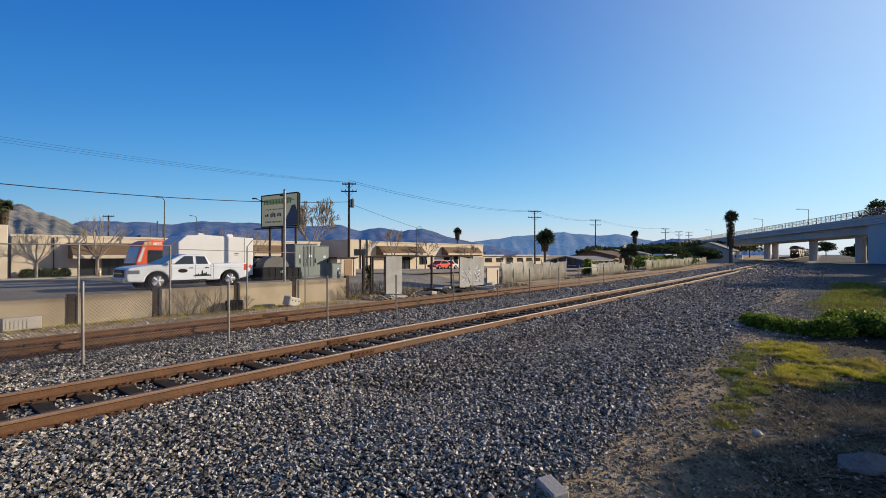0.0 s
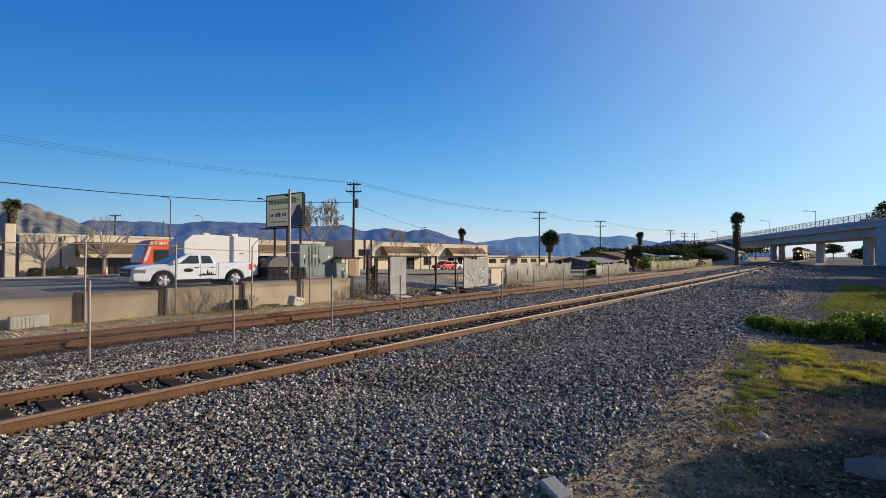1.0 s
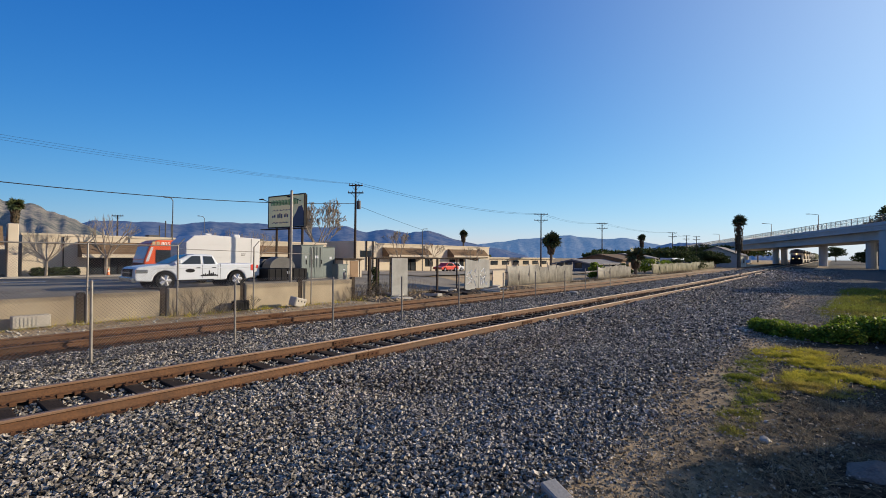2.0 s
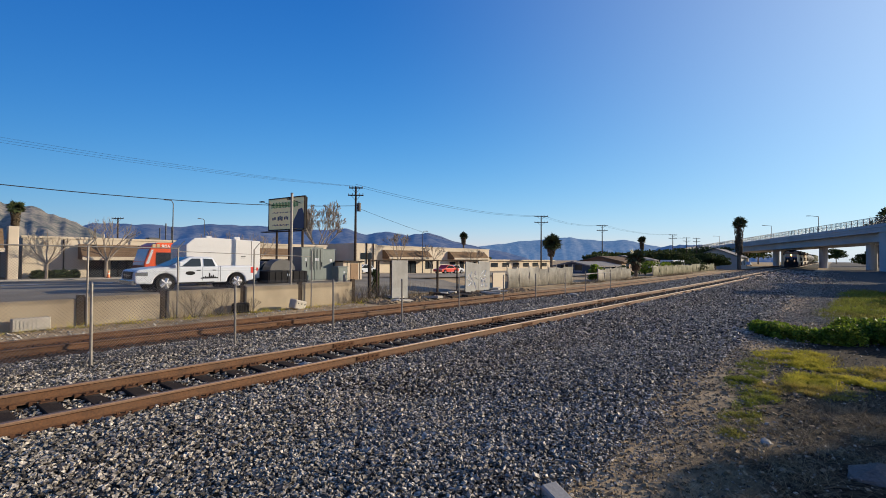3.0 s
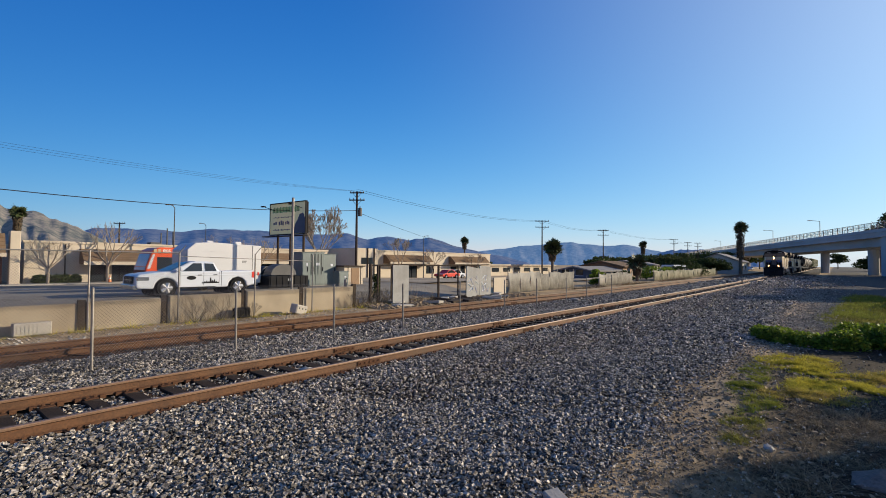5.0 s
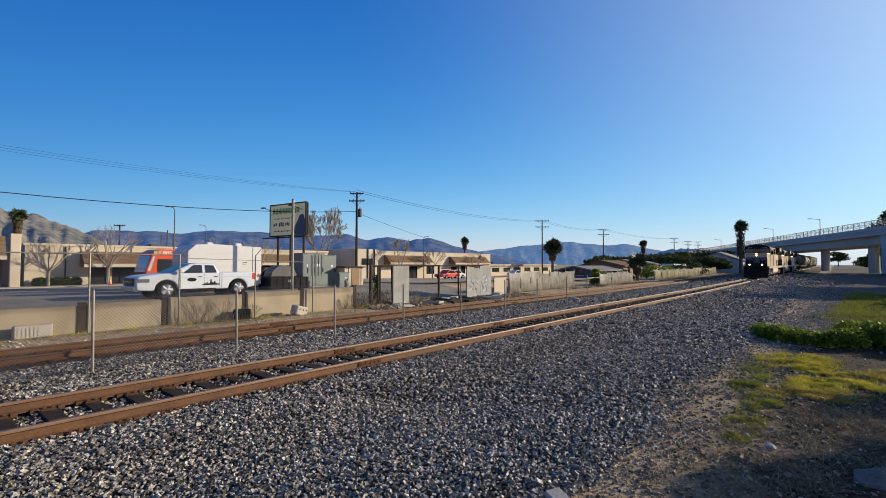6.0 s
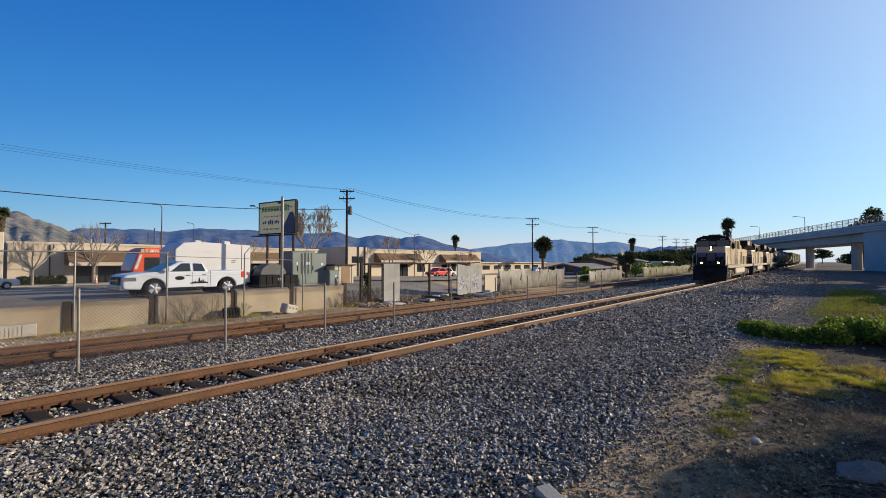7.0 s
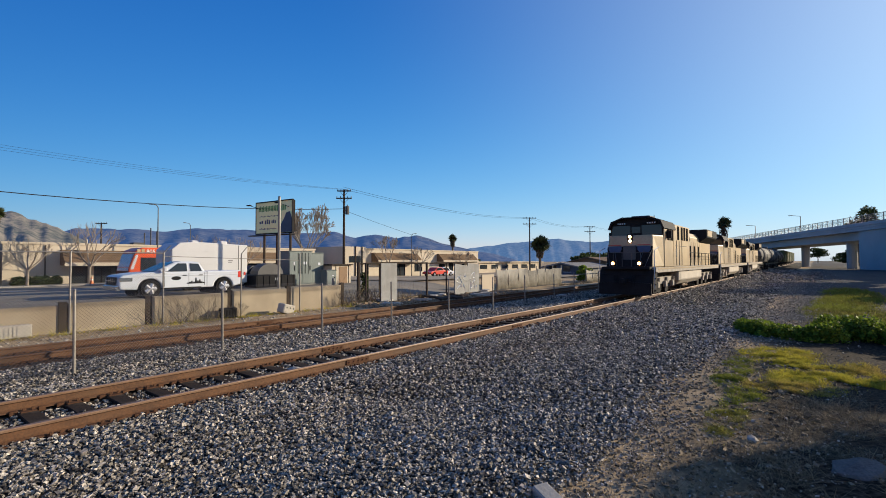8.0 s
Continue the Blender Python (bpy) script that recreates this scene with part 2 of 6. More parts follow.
def ground_material():
    """Pale dry dirt that turns to dark verge soil beside the gravel, with a ragged edge; the soil colour also carries
    some tree shade.
    """
    m = mat("ground_dirt", (0.46, 0.345, 0.205), (0.27, 0.195, 0.115), 0.95, scale=1.3, fine=25, bump=0.9, c=(0.13, 0.1, 0.065), spec=0.1)
    nt = m.node_tree
    bsdf = nt.nodes["Principled BSDF"]
    pale = bsdf.inputs["Base Color"].links[0].from_socket
    tc = nt.nodes.new("ShaderNodeTexCoord")
    sep = nt.nodes.new("ShaderNodeSeparateXYZ")
    nt.links.new(tc.outputs["Object"], sep.inputs[0])
    n = nt.nodes.new("ShaderNodeTexNoise")
    n.inputs["Scale"].default_value, n.inputs["Detail"].default_value = 1.1, 6
    nt.links.new(tc.outputs["Object"], n.inputs["Vector"])
    a = nt.nodes.new("ShaderNodeMath")
    a.operation = "MULTIPLY_ADD"
    a.inputs[1].default_value = 2.6
    nt.links.new(n.outputs[0], a.inputs[0])
    nt.links.new(sep.outputs[1], a.inputs[2])
    r = nt.nodes.new("ShaderNodeMapRange")
    r.inputs[1].default_value, r.inputs[2].default_value, r.inputs[3].default_value, r.inputs[4].default_value = 3.0, 1.9, 0.0, 1.0
    nt.links.new(a.outputs[0], r.inputs[0])
    n2 = nt.nodes.new("ShaderNodeTexNoise")
    n2.inputs["Scale"].default_value, n2.inputs["Detail"].default_value = 14, 5
    nt.links.new(tc.outputs["Object"], n2.inputs["Vector"])
    soil = nt.nodes.new("ShaderNodeValToRGB")
    soil.color_ramp.elements[0].position, soil.color_ramp.elements[1].position = 0.38, 0.68
    # soil darkened beyond its own tone to deepen the tree shade on the verge
    soil.color_ramp.elements[0].color, soil.color_ramp.elements[1].color = (0.006, 0.0045, 0.003, 1), (0.066, 0.051, 0.034, 1)
    nt.links.new(n2.outputs[0], soil.inputs[0])
    # farther along the verge the soil gives way to grey gravel dust
    grit = nt.nodes.new("ShaderNodeValToRGB")
    grit.color_ramp.elements[0].position, grit.color_ramp.elements[1].position = 0.35, 0.7
    grit.color_ramp.elements[0].color, grit.color_ramp.elements[1].color = (0.03, 0.029, 0.027, 1), (0.135, 0.126, 0.113, 1)
    nt.links.new(n2.outputs[0], grit.inputs[0])
    along = nt.nodes.new("ShaderNodeMapRange")
    along.inputs[1].default_value, along.inputs[2].default_value = 21.0, 30.0
    nt.links.new(sep.outputs[0], along.inputs[0])
    far = nt.nodes.new("ShaderNodeMix")
    far.data_type = "RGBA"
    nt.links.new(along.outputs[0], far.inputs[0])
    nt.links.new(soil.outputs[0], far.inputs[6])
    nt.links.new(grit.outputs[0], far.inputs[7])
    mix = nt.nodes.new("ShaderNodeMix")
    mix.data_type = "RGBA"
    nt.links.new(r.outputs[0], mix.inputs[0])
    nt.links.new(pale, mix.inputs[6])
    nt.links.new(far.outputs[2], mix.inputs[7])
    nt.links.new(mix.outputs[2], bsdf.inputs["Base Color"])
    return m


GROUND = ground_material()


# ---- building helpers ----
def box(bm, x0, x1, y0, y1, z0, z1, m=None):
    r = bmesh.ops.create_cube(bm, size=1.0)
    t = Matrix.Translation(((x0 + x1) / 2, (y0 + y1) / 2, (z0 + z1) / 2)) @ Matrix.Diagonal((abs(x1 - x0), abs(y1 - y0), abs(z1 - z0), 1))
    bmesh.ops.transform(bm, matrix=(m @ t) if m else t, verts=r["verts"])
    return bm


def bevelled(bm, width=0.01, segments=1):
    bmesh.ops.bevel(bm, geom=bm.edges[:], offset=width, segments=segments, affect="EDGES", profile=0.5)
    return bm


def tube(bm, p, q, r, r2=None, n=8, caps=True):
    p, q = Vector(p), Vector(q)
    d = q - p
    m = Matrix.Translation((p + q) / 2) @ d.to_track_quat("Z", "Y").to_matrix().to_4x4()
    bmesh.ops.create_cone(bm, cap_ends=caps, segments=n, radius1=r, radius2=r if r2 is None else r2, depth=d.length, matrix=m)
    return bm


def extrude_profile(bm, pts, a0, a1, axis="y"):
    """A closed outline in the two other axes, drawn out from a0 to a1."""
    def put(u, v, a):
        return {"y": (u, a, v), "x": (a, u, v), "z": (u, v, a)}[axis]
    lo = [bm.verts.new(put(u, v, a0)) for u, v in pts]
    hi = [bm.verts.new(put(u, v, a1)) for u, v in pts]
    n = len(pts)
    bm.faces.new(lo), bm.faces.new(hi)
    for i in range(n):
        bm.faces.new((lo[i], lo[(i + 1) % n], hi[(i + 1) % n], hi[i]))
    bmesh.ops.recalc_face_normals(bm, faces=bm.faces[:])
    return bm


def blob(bm, centre, r, sub=1, jitter=0.3, squash=(1, 1, 1)):
    k = bmesh.ops.create_icosphere(bm, subdivisions=sub, radius=r)
    for v in k["verts"]:
        s = 1 + random.uniform(-jitter, jitter)
        v.co = Vector((v.co.x * s * squash[0], v.co.y * s * squash[1], v.co.z * s * squash[2])) + Vector(centre)
    return bm


def part(name, bm, material, parent=None, label="", smooth=False):
    me = bpy.data.meshes.new(name)
    bm.to_mesh(me)
    bm.free()
    if smooth:
        me.polygons.foreach_set("use_smooth", [True] * len(me.polygons))
    me.materials.append(material)
    ob = new(name, me)
    ob.parent = parent
    if label:
        tagged(ob, label)
    return ob


def raw(name, verts, faces, material, parent=None):
    me = bpy.data.meshes.new(name)
    me.from_pydata(verts, [], faces)
    me.materials.append(material)
    ob = new(name, me)
    ob.parent = parent
    return ob


def thing(name, m, label, category, group="", kind=""):
    e = new(name)
    e.matrix_basis = m
    e.empty_display_size = 0.2
    return tagged(e, label, category, group, kind)


BM = bmesh.new


def from_eye(k):
    """Moves a thing k times as far from the viewpoint, and sizes it to suit."""
    return Matrix.Translation((0, 0, EYE)) @ Matrix.Scale(k, 4) @ Matrix.Translation((0, 0, -EYE))


def grade(x):
    return 0.004 * max(0.0, min(x, 320) - 40)


def smooth01(a, b, v):
    t = min(1.0, max(0.0, (v - a) / (b - a)))
    return t * t * (3 - 2 * t)


def ground_z(x, y):
    """Height of the bare ground: the track bed, the raised street behind the wall, the yard falling away behind."""
    g = grade(x)
    low = -0.42 + 0.06 * smooth01(2.0, -1.0, y)
    street = 0.2 - 0.53 * smooth01(28, 54, y) - 0.64 * smooth01(40, 75, x) * smooth01(27, 54, y)
    if x < 16.6:
        up = smooth01(20.12, 20.2, y)
    elif x < 46:
        up = smooth01(20.5, 26, y)
    else:
        up = smooth01(26, 50, y)
    return g + low + (street - low) * up + 0.03 * noise.noise((x * 0.5, y * 0.5, 0))


def build_ground():
    xs = np.concatenate([-np.geomspace(4000, 12, 16), np.arange(-8, 16, 0.5), [16.55, 16.65], np.arange(17, 60, 0.75), np.arange(60, 330, 6), np.geomspace(340, 4500, 14)])
    ys = np.concatenate([-np.geomspace(4500, 8, 16), np.arange(-6, 20, 0.5), [20.05, 20.12, 20.2, 20.4], np.arange(21, 60, 1.0), np.geomspace(64, 4500, 22)])
    verts = [(x, y, ground_z(x, y)) for x in xs for y in ys]
    n = len(ys)
    faces = [(i * n + j, (i + 1) * n + j, (i + 1) * n + j + 1, i * n + j + 1) for i in range(len(xs) - 1) for j in range(n - 1)]
    ob = raw("ground", verts, faces, GROUND)
    tagged(ob, "dry bare dirt ground beside the railway tracks", "ground", kind="structure")


build_ground()


# ---- tracks and ballast ----
def bed_z(x, y):
    """Top of the ballast: two crowned track beds with a shallow ditch between."""
    def crown(c, top, low, a, b):
        return low + (top - low) * (1 - smooth01(a, b, abs(y - c)))
    z1 = crown(8.25, -0.185, -0.40, 1.6, 3.1) - 0.055 * (1 - smooth01(0.66, 0.8, abs(y - 8.25)))
    z2 = -0.47
    return grade(x) + max(z1, z2) + 0.025 * noise.noise((x * 1.3, y * 1.3, 3.0))


def build_bed():
    xs = np.concatenate([np.arange(-14, 40, 0.4), np.arange(40, 330, 4.0)])
    ys = np.concatenate([np.concatenate([np.arange(2.2, 7.0, 0.35), [7.3, 7.42, 7.5, 7.62, 8.25, 8.85, 8.98, 9.08, 9.2], np.arange(9.5, 13.7, 0.35)])])
    verts = []
    for x in xs:
        edge = 2.3 + 0.5 * noise.noise((x * 0.4, 7.0, 0)) + 0.5 * noise.noise((x * 1.7, 2.0, 0)) + 0.8 * smooth01(30, 80, x)
        for j, y in enumerate(ys):
            yy = max(y, edge)
            z = bed_z(x, yy)
            if j == 0 or j == len(ys) - 1:
                z = ground_z(x, yy) - 0.05
            verts.append((x, yy, z))
    n = len(ys)
    faces = [(i * n + j, (i + 1) * n + j, (i + 1) * n + j + 1, i * n + j + 1) for i in range(len(xs) - 1) for j in range(n - 1)]
    return tagged(raw("ballast_bed", verts, faces, BED), "crushed-stone ballast bed under both tracks, coloured dark as shade between stones", "ballast", kind="structure")


build_bed()


def siding_bed():
    xs = np.concatenate([np.arange(-14, 40, 0.5), np.arange(40, 330, 4.0)])
    ys = (13.2, 13.7, 14.1, 15.35, 16.7, 17.2, 17.7)
    zs = (-0.5, -0.43, -0.38, -0.385, -0.38, -0.41, -0.5)
    verts = [(x, y + 0.15 * noise.noise((x * 0.8, y, 2)), z + grade(x) + 0.02 * noise.noise((x * 2, y * 2, 1))) for x in xs for y, z in zip(ys, zs)]
    n = len(ys)
    faces = [(i * n + j, (i + 1) * n + j, (i + 1) * n + j + 1, i * n + j + 1) for i in range(len(xs) - 1) for j in range(n - 1)]
    tagged(raw("siding_bed", verts, faces, RUSTBED), "rust-brown dirt bed under the siding track", "track bed", kind="structure")


siding_bed()


def gauge_bed():
    """Oily brown grit between the rails of the main track."""
    xs = np.concatenate([np.arange(-14, 40, 0.5), np.arange(40, 330, 4.0)])
    ys = (7.6, 7.9, 8.25, 8.6, 8.9)
    verts = [(x, y, bed_z(x, y) + 0.01 + 0.02 * noise.noise((x * 3, y * 3, 5))) for x in xs for y in ys]
    n = len(ys)
    faces = [(i * n + j, (i + 1) * n + j, (i + 1) * n + j + 1, i * n + j + 1) for i in range(len(xs) - 1) for j in range(n - 1)]
    tagged(raw("gauge_bed", verts, faces, RUSTBED), "oily brown grit between the rails", "track bed", kind="structure")


gauge_bed()

CHIP = np.array([(-1, -1, -1), (1, -1, -1), (1, 1, -1), (-1, 1, -1), (-.8, -1, 1), (1, -.7, .9), (.7, 1, 1), (-1, .8, .8)]) * 0.72
CHIPF = [(0, 2, 1), (0, 3, 2), (4, 5, 6), (4, 6, 7), (0, 1, 5), (0, 5, 4), (1, 2, 6), (1, 6, 5), (2, 3, 7), (2, 7, 6), (3, 0, 4), (3, 4, 7)]
OCT = np.array([(1, 0, -.1), (0, 1, .1), (-1, 0, .1), (0, -1, -.1), (.1, .1, 1), (0, 0, -1)])
OCTF = [(0, 1, 4), (1, 2, 4), (2, 3, 4), (3, 0, 4), (1, 0, 5), (2, 1, 5), (3, 2, 5), (0, 3, 5)]


def scatter(name, rng, pts, sizes, template, tris, material, label, category, flat=0.75):
    """Angular stones, each with its own turn, stretch and chipped corners, joined as one heap."""
    n, k = len(pts), len(template)
    ang = rng.uniform(0, 2 * np.pi, (n, 3))
    c, s = np.cos(ang), np.sin(ang)
    v = np.repeat(template[None], n, 0) * (1 + rng.uniform(-0.38, 0.38, (n, k, 1))) * rng.uniform(0.55, 1.35, (n, 1, 3))
    for a, b, i in ((0, 1, 0), (1, 2, 1), (0, 2, 2)):
        va = v[..., a] * c[:, i, None] - v[..., b] * s[:, i, None]
        vb = v[..., a] * s[:, i, None] + v[..., b] * c[:, i, None]
        v[..., a], v[..., b] = va, vb
    v[..., 2] *= flat
    v = v * sizes[:, None, None] + pts[:, None, :]
    f = np.array(tris)[None] + (np.arange(n) * k)[:, None, None]
    me = bpy.data.meshes.new(name)
    me.vertices.add(n * k)
    me.vertices.foreach_set("co", v.reshape(-1))
    nf = n * len(tris)
    me.loops.add(nf * 3)
    me.loops.foreach_set("vertex_index", f.reshape(-1).astype(np.int32))
    me.polygons.add(nf)
    me.polygons.foreach_set("loop_start", np.arange(nf, dtype=np.int32) * 3)
    me.update(calc_edges=True)
    me.validate()
    me.shade_flat()
    me.materials.append(material)
    return tagged(new(name, me), label, category, kind="stuff")


def stones():
    rng = np.random.default_rng(5)
    for lo, hi, dens, size, tpl, tri in ((1.5, 4.2, 500, 0.026, OCT, OCTF), (4.2, 8, 1650, 0.0195, CHIP, CHIPF), (8, 15, 760, 0.0265, OCT, OCTF), (15, 28, 280, 0.039, OCT, OCTF), (28, 64, 75, 0.052, OCT, OCTF), (64, 120, 18, 0.1, OCT, OCTF)):
        w, d = hi * 1.02 + 3, 14.8 + (hi > 20) * 1.6
        n = int(w * d * dens)
        x, y = rng.uniform(-3, w - 3, n), rng.uniform(-0.9 - (hi > 20) * 1.6, 13.9, n)
        r = np.hypot(x, y)
        seen = (r >= lo) & (r < hi) & (x * 0.06 + y > 0) & (x > -0.22 * y - 0.3)
        # thins out into dirt towards the path
        keep = rng.uniform(0, 1, n) < np.clip((y - 0.9 - 0.6 * np.clip((13 - x) / 4, 0, 1) + 1.9 * np.clip((x - 15) / 12, 0, 1) - 0.4 * np.sin(x * 0.7)) / 1.8, 0.05, 1)
        ok = seen & keep & (np.abs(y - 7.5) > 0.09) & (np.abs(y - 9.0) > 0.09)
        # the timber of the ties stays clear between the rails
        on_tie = (np.abs(y - 8.25) < 0.95) & (np.abs(((x + 0.265) % 0.53) - 0.265) < 0.13)
        ok &= ~(on_tie & (rng.uniform(0, 1, n) > 0.2))
        ok &= ~((np.abs(y - 8.25) < 0.72) & (rng.uniform(0, 1, n) < (0.0 if hi < 10 else 0.2 if hi < 16 else 0.65)))
        x, y = x[ok], y[ok]
        z = np.array([bed_z(a, b) if b > 2.3 else ground_z(a, b) + 0.02 for a, b in zip(x, y)])
        sz = size * rng.uniform(0.45, 1.4, len(x))
        sz[y < 2.0] *= 0.6
        big = rng.uniform(0, 1, len(x)) < 0.04
        sz[big] *= 1.35
        pts = np.stack([x, y, z + sz * rng.uniform(-0.4, 1.5, len(x))], 1)
        scatter("ballast_stones", rng, pts, sz, tpl, tri, STONE, "loose angular grey ballast stones along the track", "gravel")


stones()


def rail_mesh(y, top, x0, x1, bm, head):
    """A flat-bottomed rail, swept along the grade."""
    if head:
        prof = [(-0.036, -0.012), (-0.03, 0.0), (0.03, 0.0), (0.036, -0.012), (0.036, -0.035), (-0.036, -0.035)]
    else:
        prof = [(-0.034, -0.035), (0.034, -0.035), (0.012, -0.05), (0.009, -0.135), (0.07, -0.158), (0.07, -0.172), (-0.07, -0.172), (-0.07, -0.158), (-0.009, -0.135), (-0.012, -0.05)]
    stops = [x0] + [x for x in (40, 120, 320) if x0 < x < x1] + [x1]
    rings = [[bm.verts.new((x, y + u, top + grade(x) + v)) for u, v in prof] for x in stops]
    n = len(prof)
    for a, b in zip(rings, rings[1:]):
        for i in range(n):
            bm.faces.new((a[i], b[i], b[(i + 1) % n], a[(i + 1) % n]))
    bm.faces.new(rings[0]), bm.faces.new(rings[-1])
    bmesh.ops.recalc_face_normals(bm, faces=bm.faces[:])
    return bm


def track(c, top, label, joints, head=HEAD, worn="worn polished rail head"):
    t = thing("railway_track", pose(0, 0, 0), label, "railway track", "tracks")
    for y in (c - 0.7525, c + 0.7525):
        r = part("rail", rail_mesh(y, top, -14, 320, BM(), False), RUST, t, "rust-brown steel rail")
        part("rail_head", rail_mesh(y, top, -14, 320, BM(), True), head, r, worn)
        for k, x in enumerate(joints):
            xj = x + (0.55 if y > c else 0)
            b = BM()
            for side in (-1, 1):
                box(b, xj - 0.3, xj + 0.3, y + side * 0.018, y + side * 0.034, top - 0.13 + grade(xj), top - 0.045 + grade(xj))
                for q in (-0.24, -0.12, 0.0, 0.12, 0.24):
                    tube(b, (xj + q, y + side * 0.03, top - 0.085 + grade(xj)), (xj + q, y + side * 0.055, top - 0.085 + grade(xj)), 0.016, n=6)
            box(b, xj - 0.004, xj + 0.004, y - 0.037, y + 0.037, top - 0.17 + grade(xj), top + 0.001 + grade(xj))
            part("joint_bar", b, PLATE, t, "dark bolted joint bar")
    return t


TRACK1 = track(8.25, 0.0, "rusty rails on wooden ties in grey ballast", (6.55, 13.2, 22.6, 34.0))
TRACK2 = track(15.35, -0.2, "rusty siding rails half sunk in brown dirt", (9.0, 24.0), RUST, "dull rusted rail head")


def sleepers(t, c, top):
    bm = bevelled(box(BM(), -0.115, 0.115, -1.3, 1.3, -0.17, 0), 0.012)
    me = bpy.data.meshes.new("tie")
    bm.to_mesh(me)
    bm.free()
    me.materials.append(TIE)
    pm = bpy.data.meshes.new("tie_plate")
    bm = BM()
    for y in (0.0,):
        box(bm, -0.09, 0.09, y - 0.17, y + 0.17, 0, 0.014)
        for a in (-0.05, 0.05):
            for b in (-0.09, 0.09):
                box(bm, a - 0.012, a + 0.012, y + b - 0.014, y + b + 0.014, 0.014, 0.045)
        for a in (-0.16, 0.16):
            box(bm, a - 0.04, a + 0.04, y - 0.095, y + 0.095, -0.03, 0.03)
    bm.to_mesh(pm)
    bm.free()
    pm.materials.append(PLATE)
    rng = random.Random(3)
    for i in range(-14, 130):
        x = i * 0.53
        ob = new("tie", me)
        ob.parent = t
        ob.matrix_basis = pose(x, c + rng.uniform(-0.04, 0.04), top - 0.176 + grade(x) + rng.uniform(-0.006, 0.002), 0, 0, rng.uniform(-1, 1))
        if i < 60:
            for side in (-0.7525, 0.7525):
                pl = new("tie_plate", pm)
                pl.parent = t
                pl.matrix_basis = pose(x, c + side, top - 0.176 + grade(x))


sleepers(TRACK1, 8.25, 0.0)
sleepers(TRACK2, 15.35, -0.2)


# ---- fences and the low wall ----
def chainlink(x0, x1, y, z0, z1, pitch, r, ripple=0.0):
    """Two crossing sets of thin wires, woven 3 mm apart."""
    verts, faces = [], []
    h = z1 - z0

    def wire(a, b):
        d = (b - a).normalized()
        s1 = d.cross(Vector((0, 1, 0))).normalized() * r
        s2 = Vector((0, r * 1.3, 0))
        k = len(verts)
        for p in (a, b):
            verts.extend([p + s1, p - s1 * 0.5 + s2, p - s1 * 0.5 - s2])
        faces.extend([(k, k + 1, k + 4, k + 3), (k + 1, k + 2, k + 5, k + 4), (k + 2, k, k + 3, k + 5)])
    n = int((x1 - x0 + h) / pitch)
    for i in range(n):
        for side in (-1, 1):
            u = x0 - h + i * pitch if side > 0 else x0 + i * pitch
            a, b = Vector((u, y + side * 0.002, z0)), Vector((u + side * h, y + side * 0.002, z1))
            lo, hi = sorted((a.x, b.x))
            if hi <= x0 or lo >= x1:
                continue
            ends = []
            for t in (0.0, 1.0, (x0 - a.x) / (b.x - a.x), (x1 - a.x) / (b.x - a.x)):
                if 0 <= t <= 1 and x0 - 1e-6 <= a.x + (b.x - a.x) * t <= x1 + 1e-6:
                    ends.append(t)
            t0, t1 = min(ends), max(ends)
            pa, pb = a.lerp(b, t0), a.lerp(b, t1)
            if (pb - pa).length > 0.01:
                bow = ripple * math.sin((pa.x + pb.x) * 1.1)
                wire(pa + Vector((0, bow, 0)), pb + Vector((0, -bow, 0)))
    # twisted points along the top
    u = x0
    while u < x1:
        wire(Vector((u, y, z1 - 0.01)), Vector((u + pitch * 0.2, y, z1 + 0.035)))
        wire(Vector((u + pitch * 0.35, y, z1 - 0.01)), Vector((u + pitch * 0.15, y, z1 + 0.035)))
        u += pitch
    return verts, faces


def near_fence():
    f = thing("chain_link_fence", pose(0, 12.25, 0), "galvanised chain-link fence with bare posts between the tracks", "fence", "chain-link fences")
    xs = (-3.4, -0.3, 2.91, 6.06, 9.25, 12.35, 15.8, 19.3, 22.5, 26.1, 29.1, 33.5)
    tops = (1.36, 1.36, 1.38, 1.24, 1.27, 1.2, 1.2, 1.2, 1.2, 1.2, 1.25, 1.25)
    for i, (x, t) in enumerate(zip(xs, tops)):
        b = tube(BM(), (x, 0, -0.6), (x - 0.02, 0, t), 0.03, n=8)
        tube(b, (x - 0.02, 0, t), (x - 0.02, 0, t + 0.03), 0.036, 0.015, n=8)
        part("fence_post", b, GALV, f)
    part("top_rail", tube(BM(), (29.1, 0, 1.1), (33.5, 0, 1.1), 0.025, n=6), GALV, f)
    v, q = chainlink(-3.4, 6.06, 0.05, -0.36, 1.22, 0.075, 0.003, 0.01)
    raw("wire_mesh", v, q, GALV, f)
    part("tension_wire", tube(BM(), (-3.4, 0.05, 1.2), (6.06, 0.05, 1.18), 0.003, n=4), GALV, f)


near_fence()


def low_wall():
    w = thing("wall_low", pose(0, 20.1, 0), "low weathered concrete wall below the street", "wall", kind="structure")
    b = BM()
    cuts = [(-16, -2.0), (-1.75, 4.3), (4.55, 6.9), (7.15, 10.1), (10.3, 13.0), (13.22, 16.3)]
    for i, (a, c) in enumerate(cuts):
        p = bevelled(box(BM(), a, c, -0.1, 0.1, -0.7, 0.5 + 0.018 * max(0, a) + 0.02 * math.sin(i * 2.3)), 0.015)
        part("wall_panel", p, WALLC, w)
        part("wall_post", box(BM(), c + 0.01, c + 0.24, -0.07, 0.07, -0.6, 0.55 + 0.018 * max(0, c)), WOOD, w, "dark weathered timber post")
        for k in range(2):
            z = 0.02 + 0.25 * k
            part("form_line", box(BM(), a + 0.02, c - 0.02, -0.106, -0.099, z, z + 0.012), WALLC, w)


low_wall()


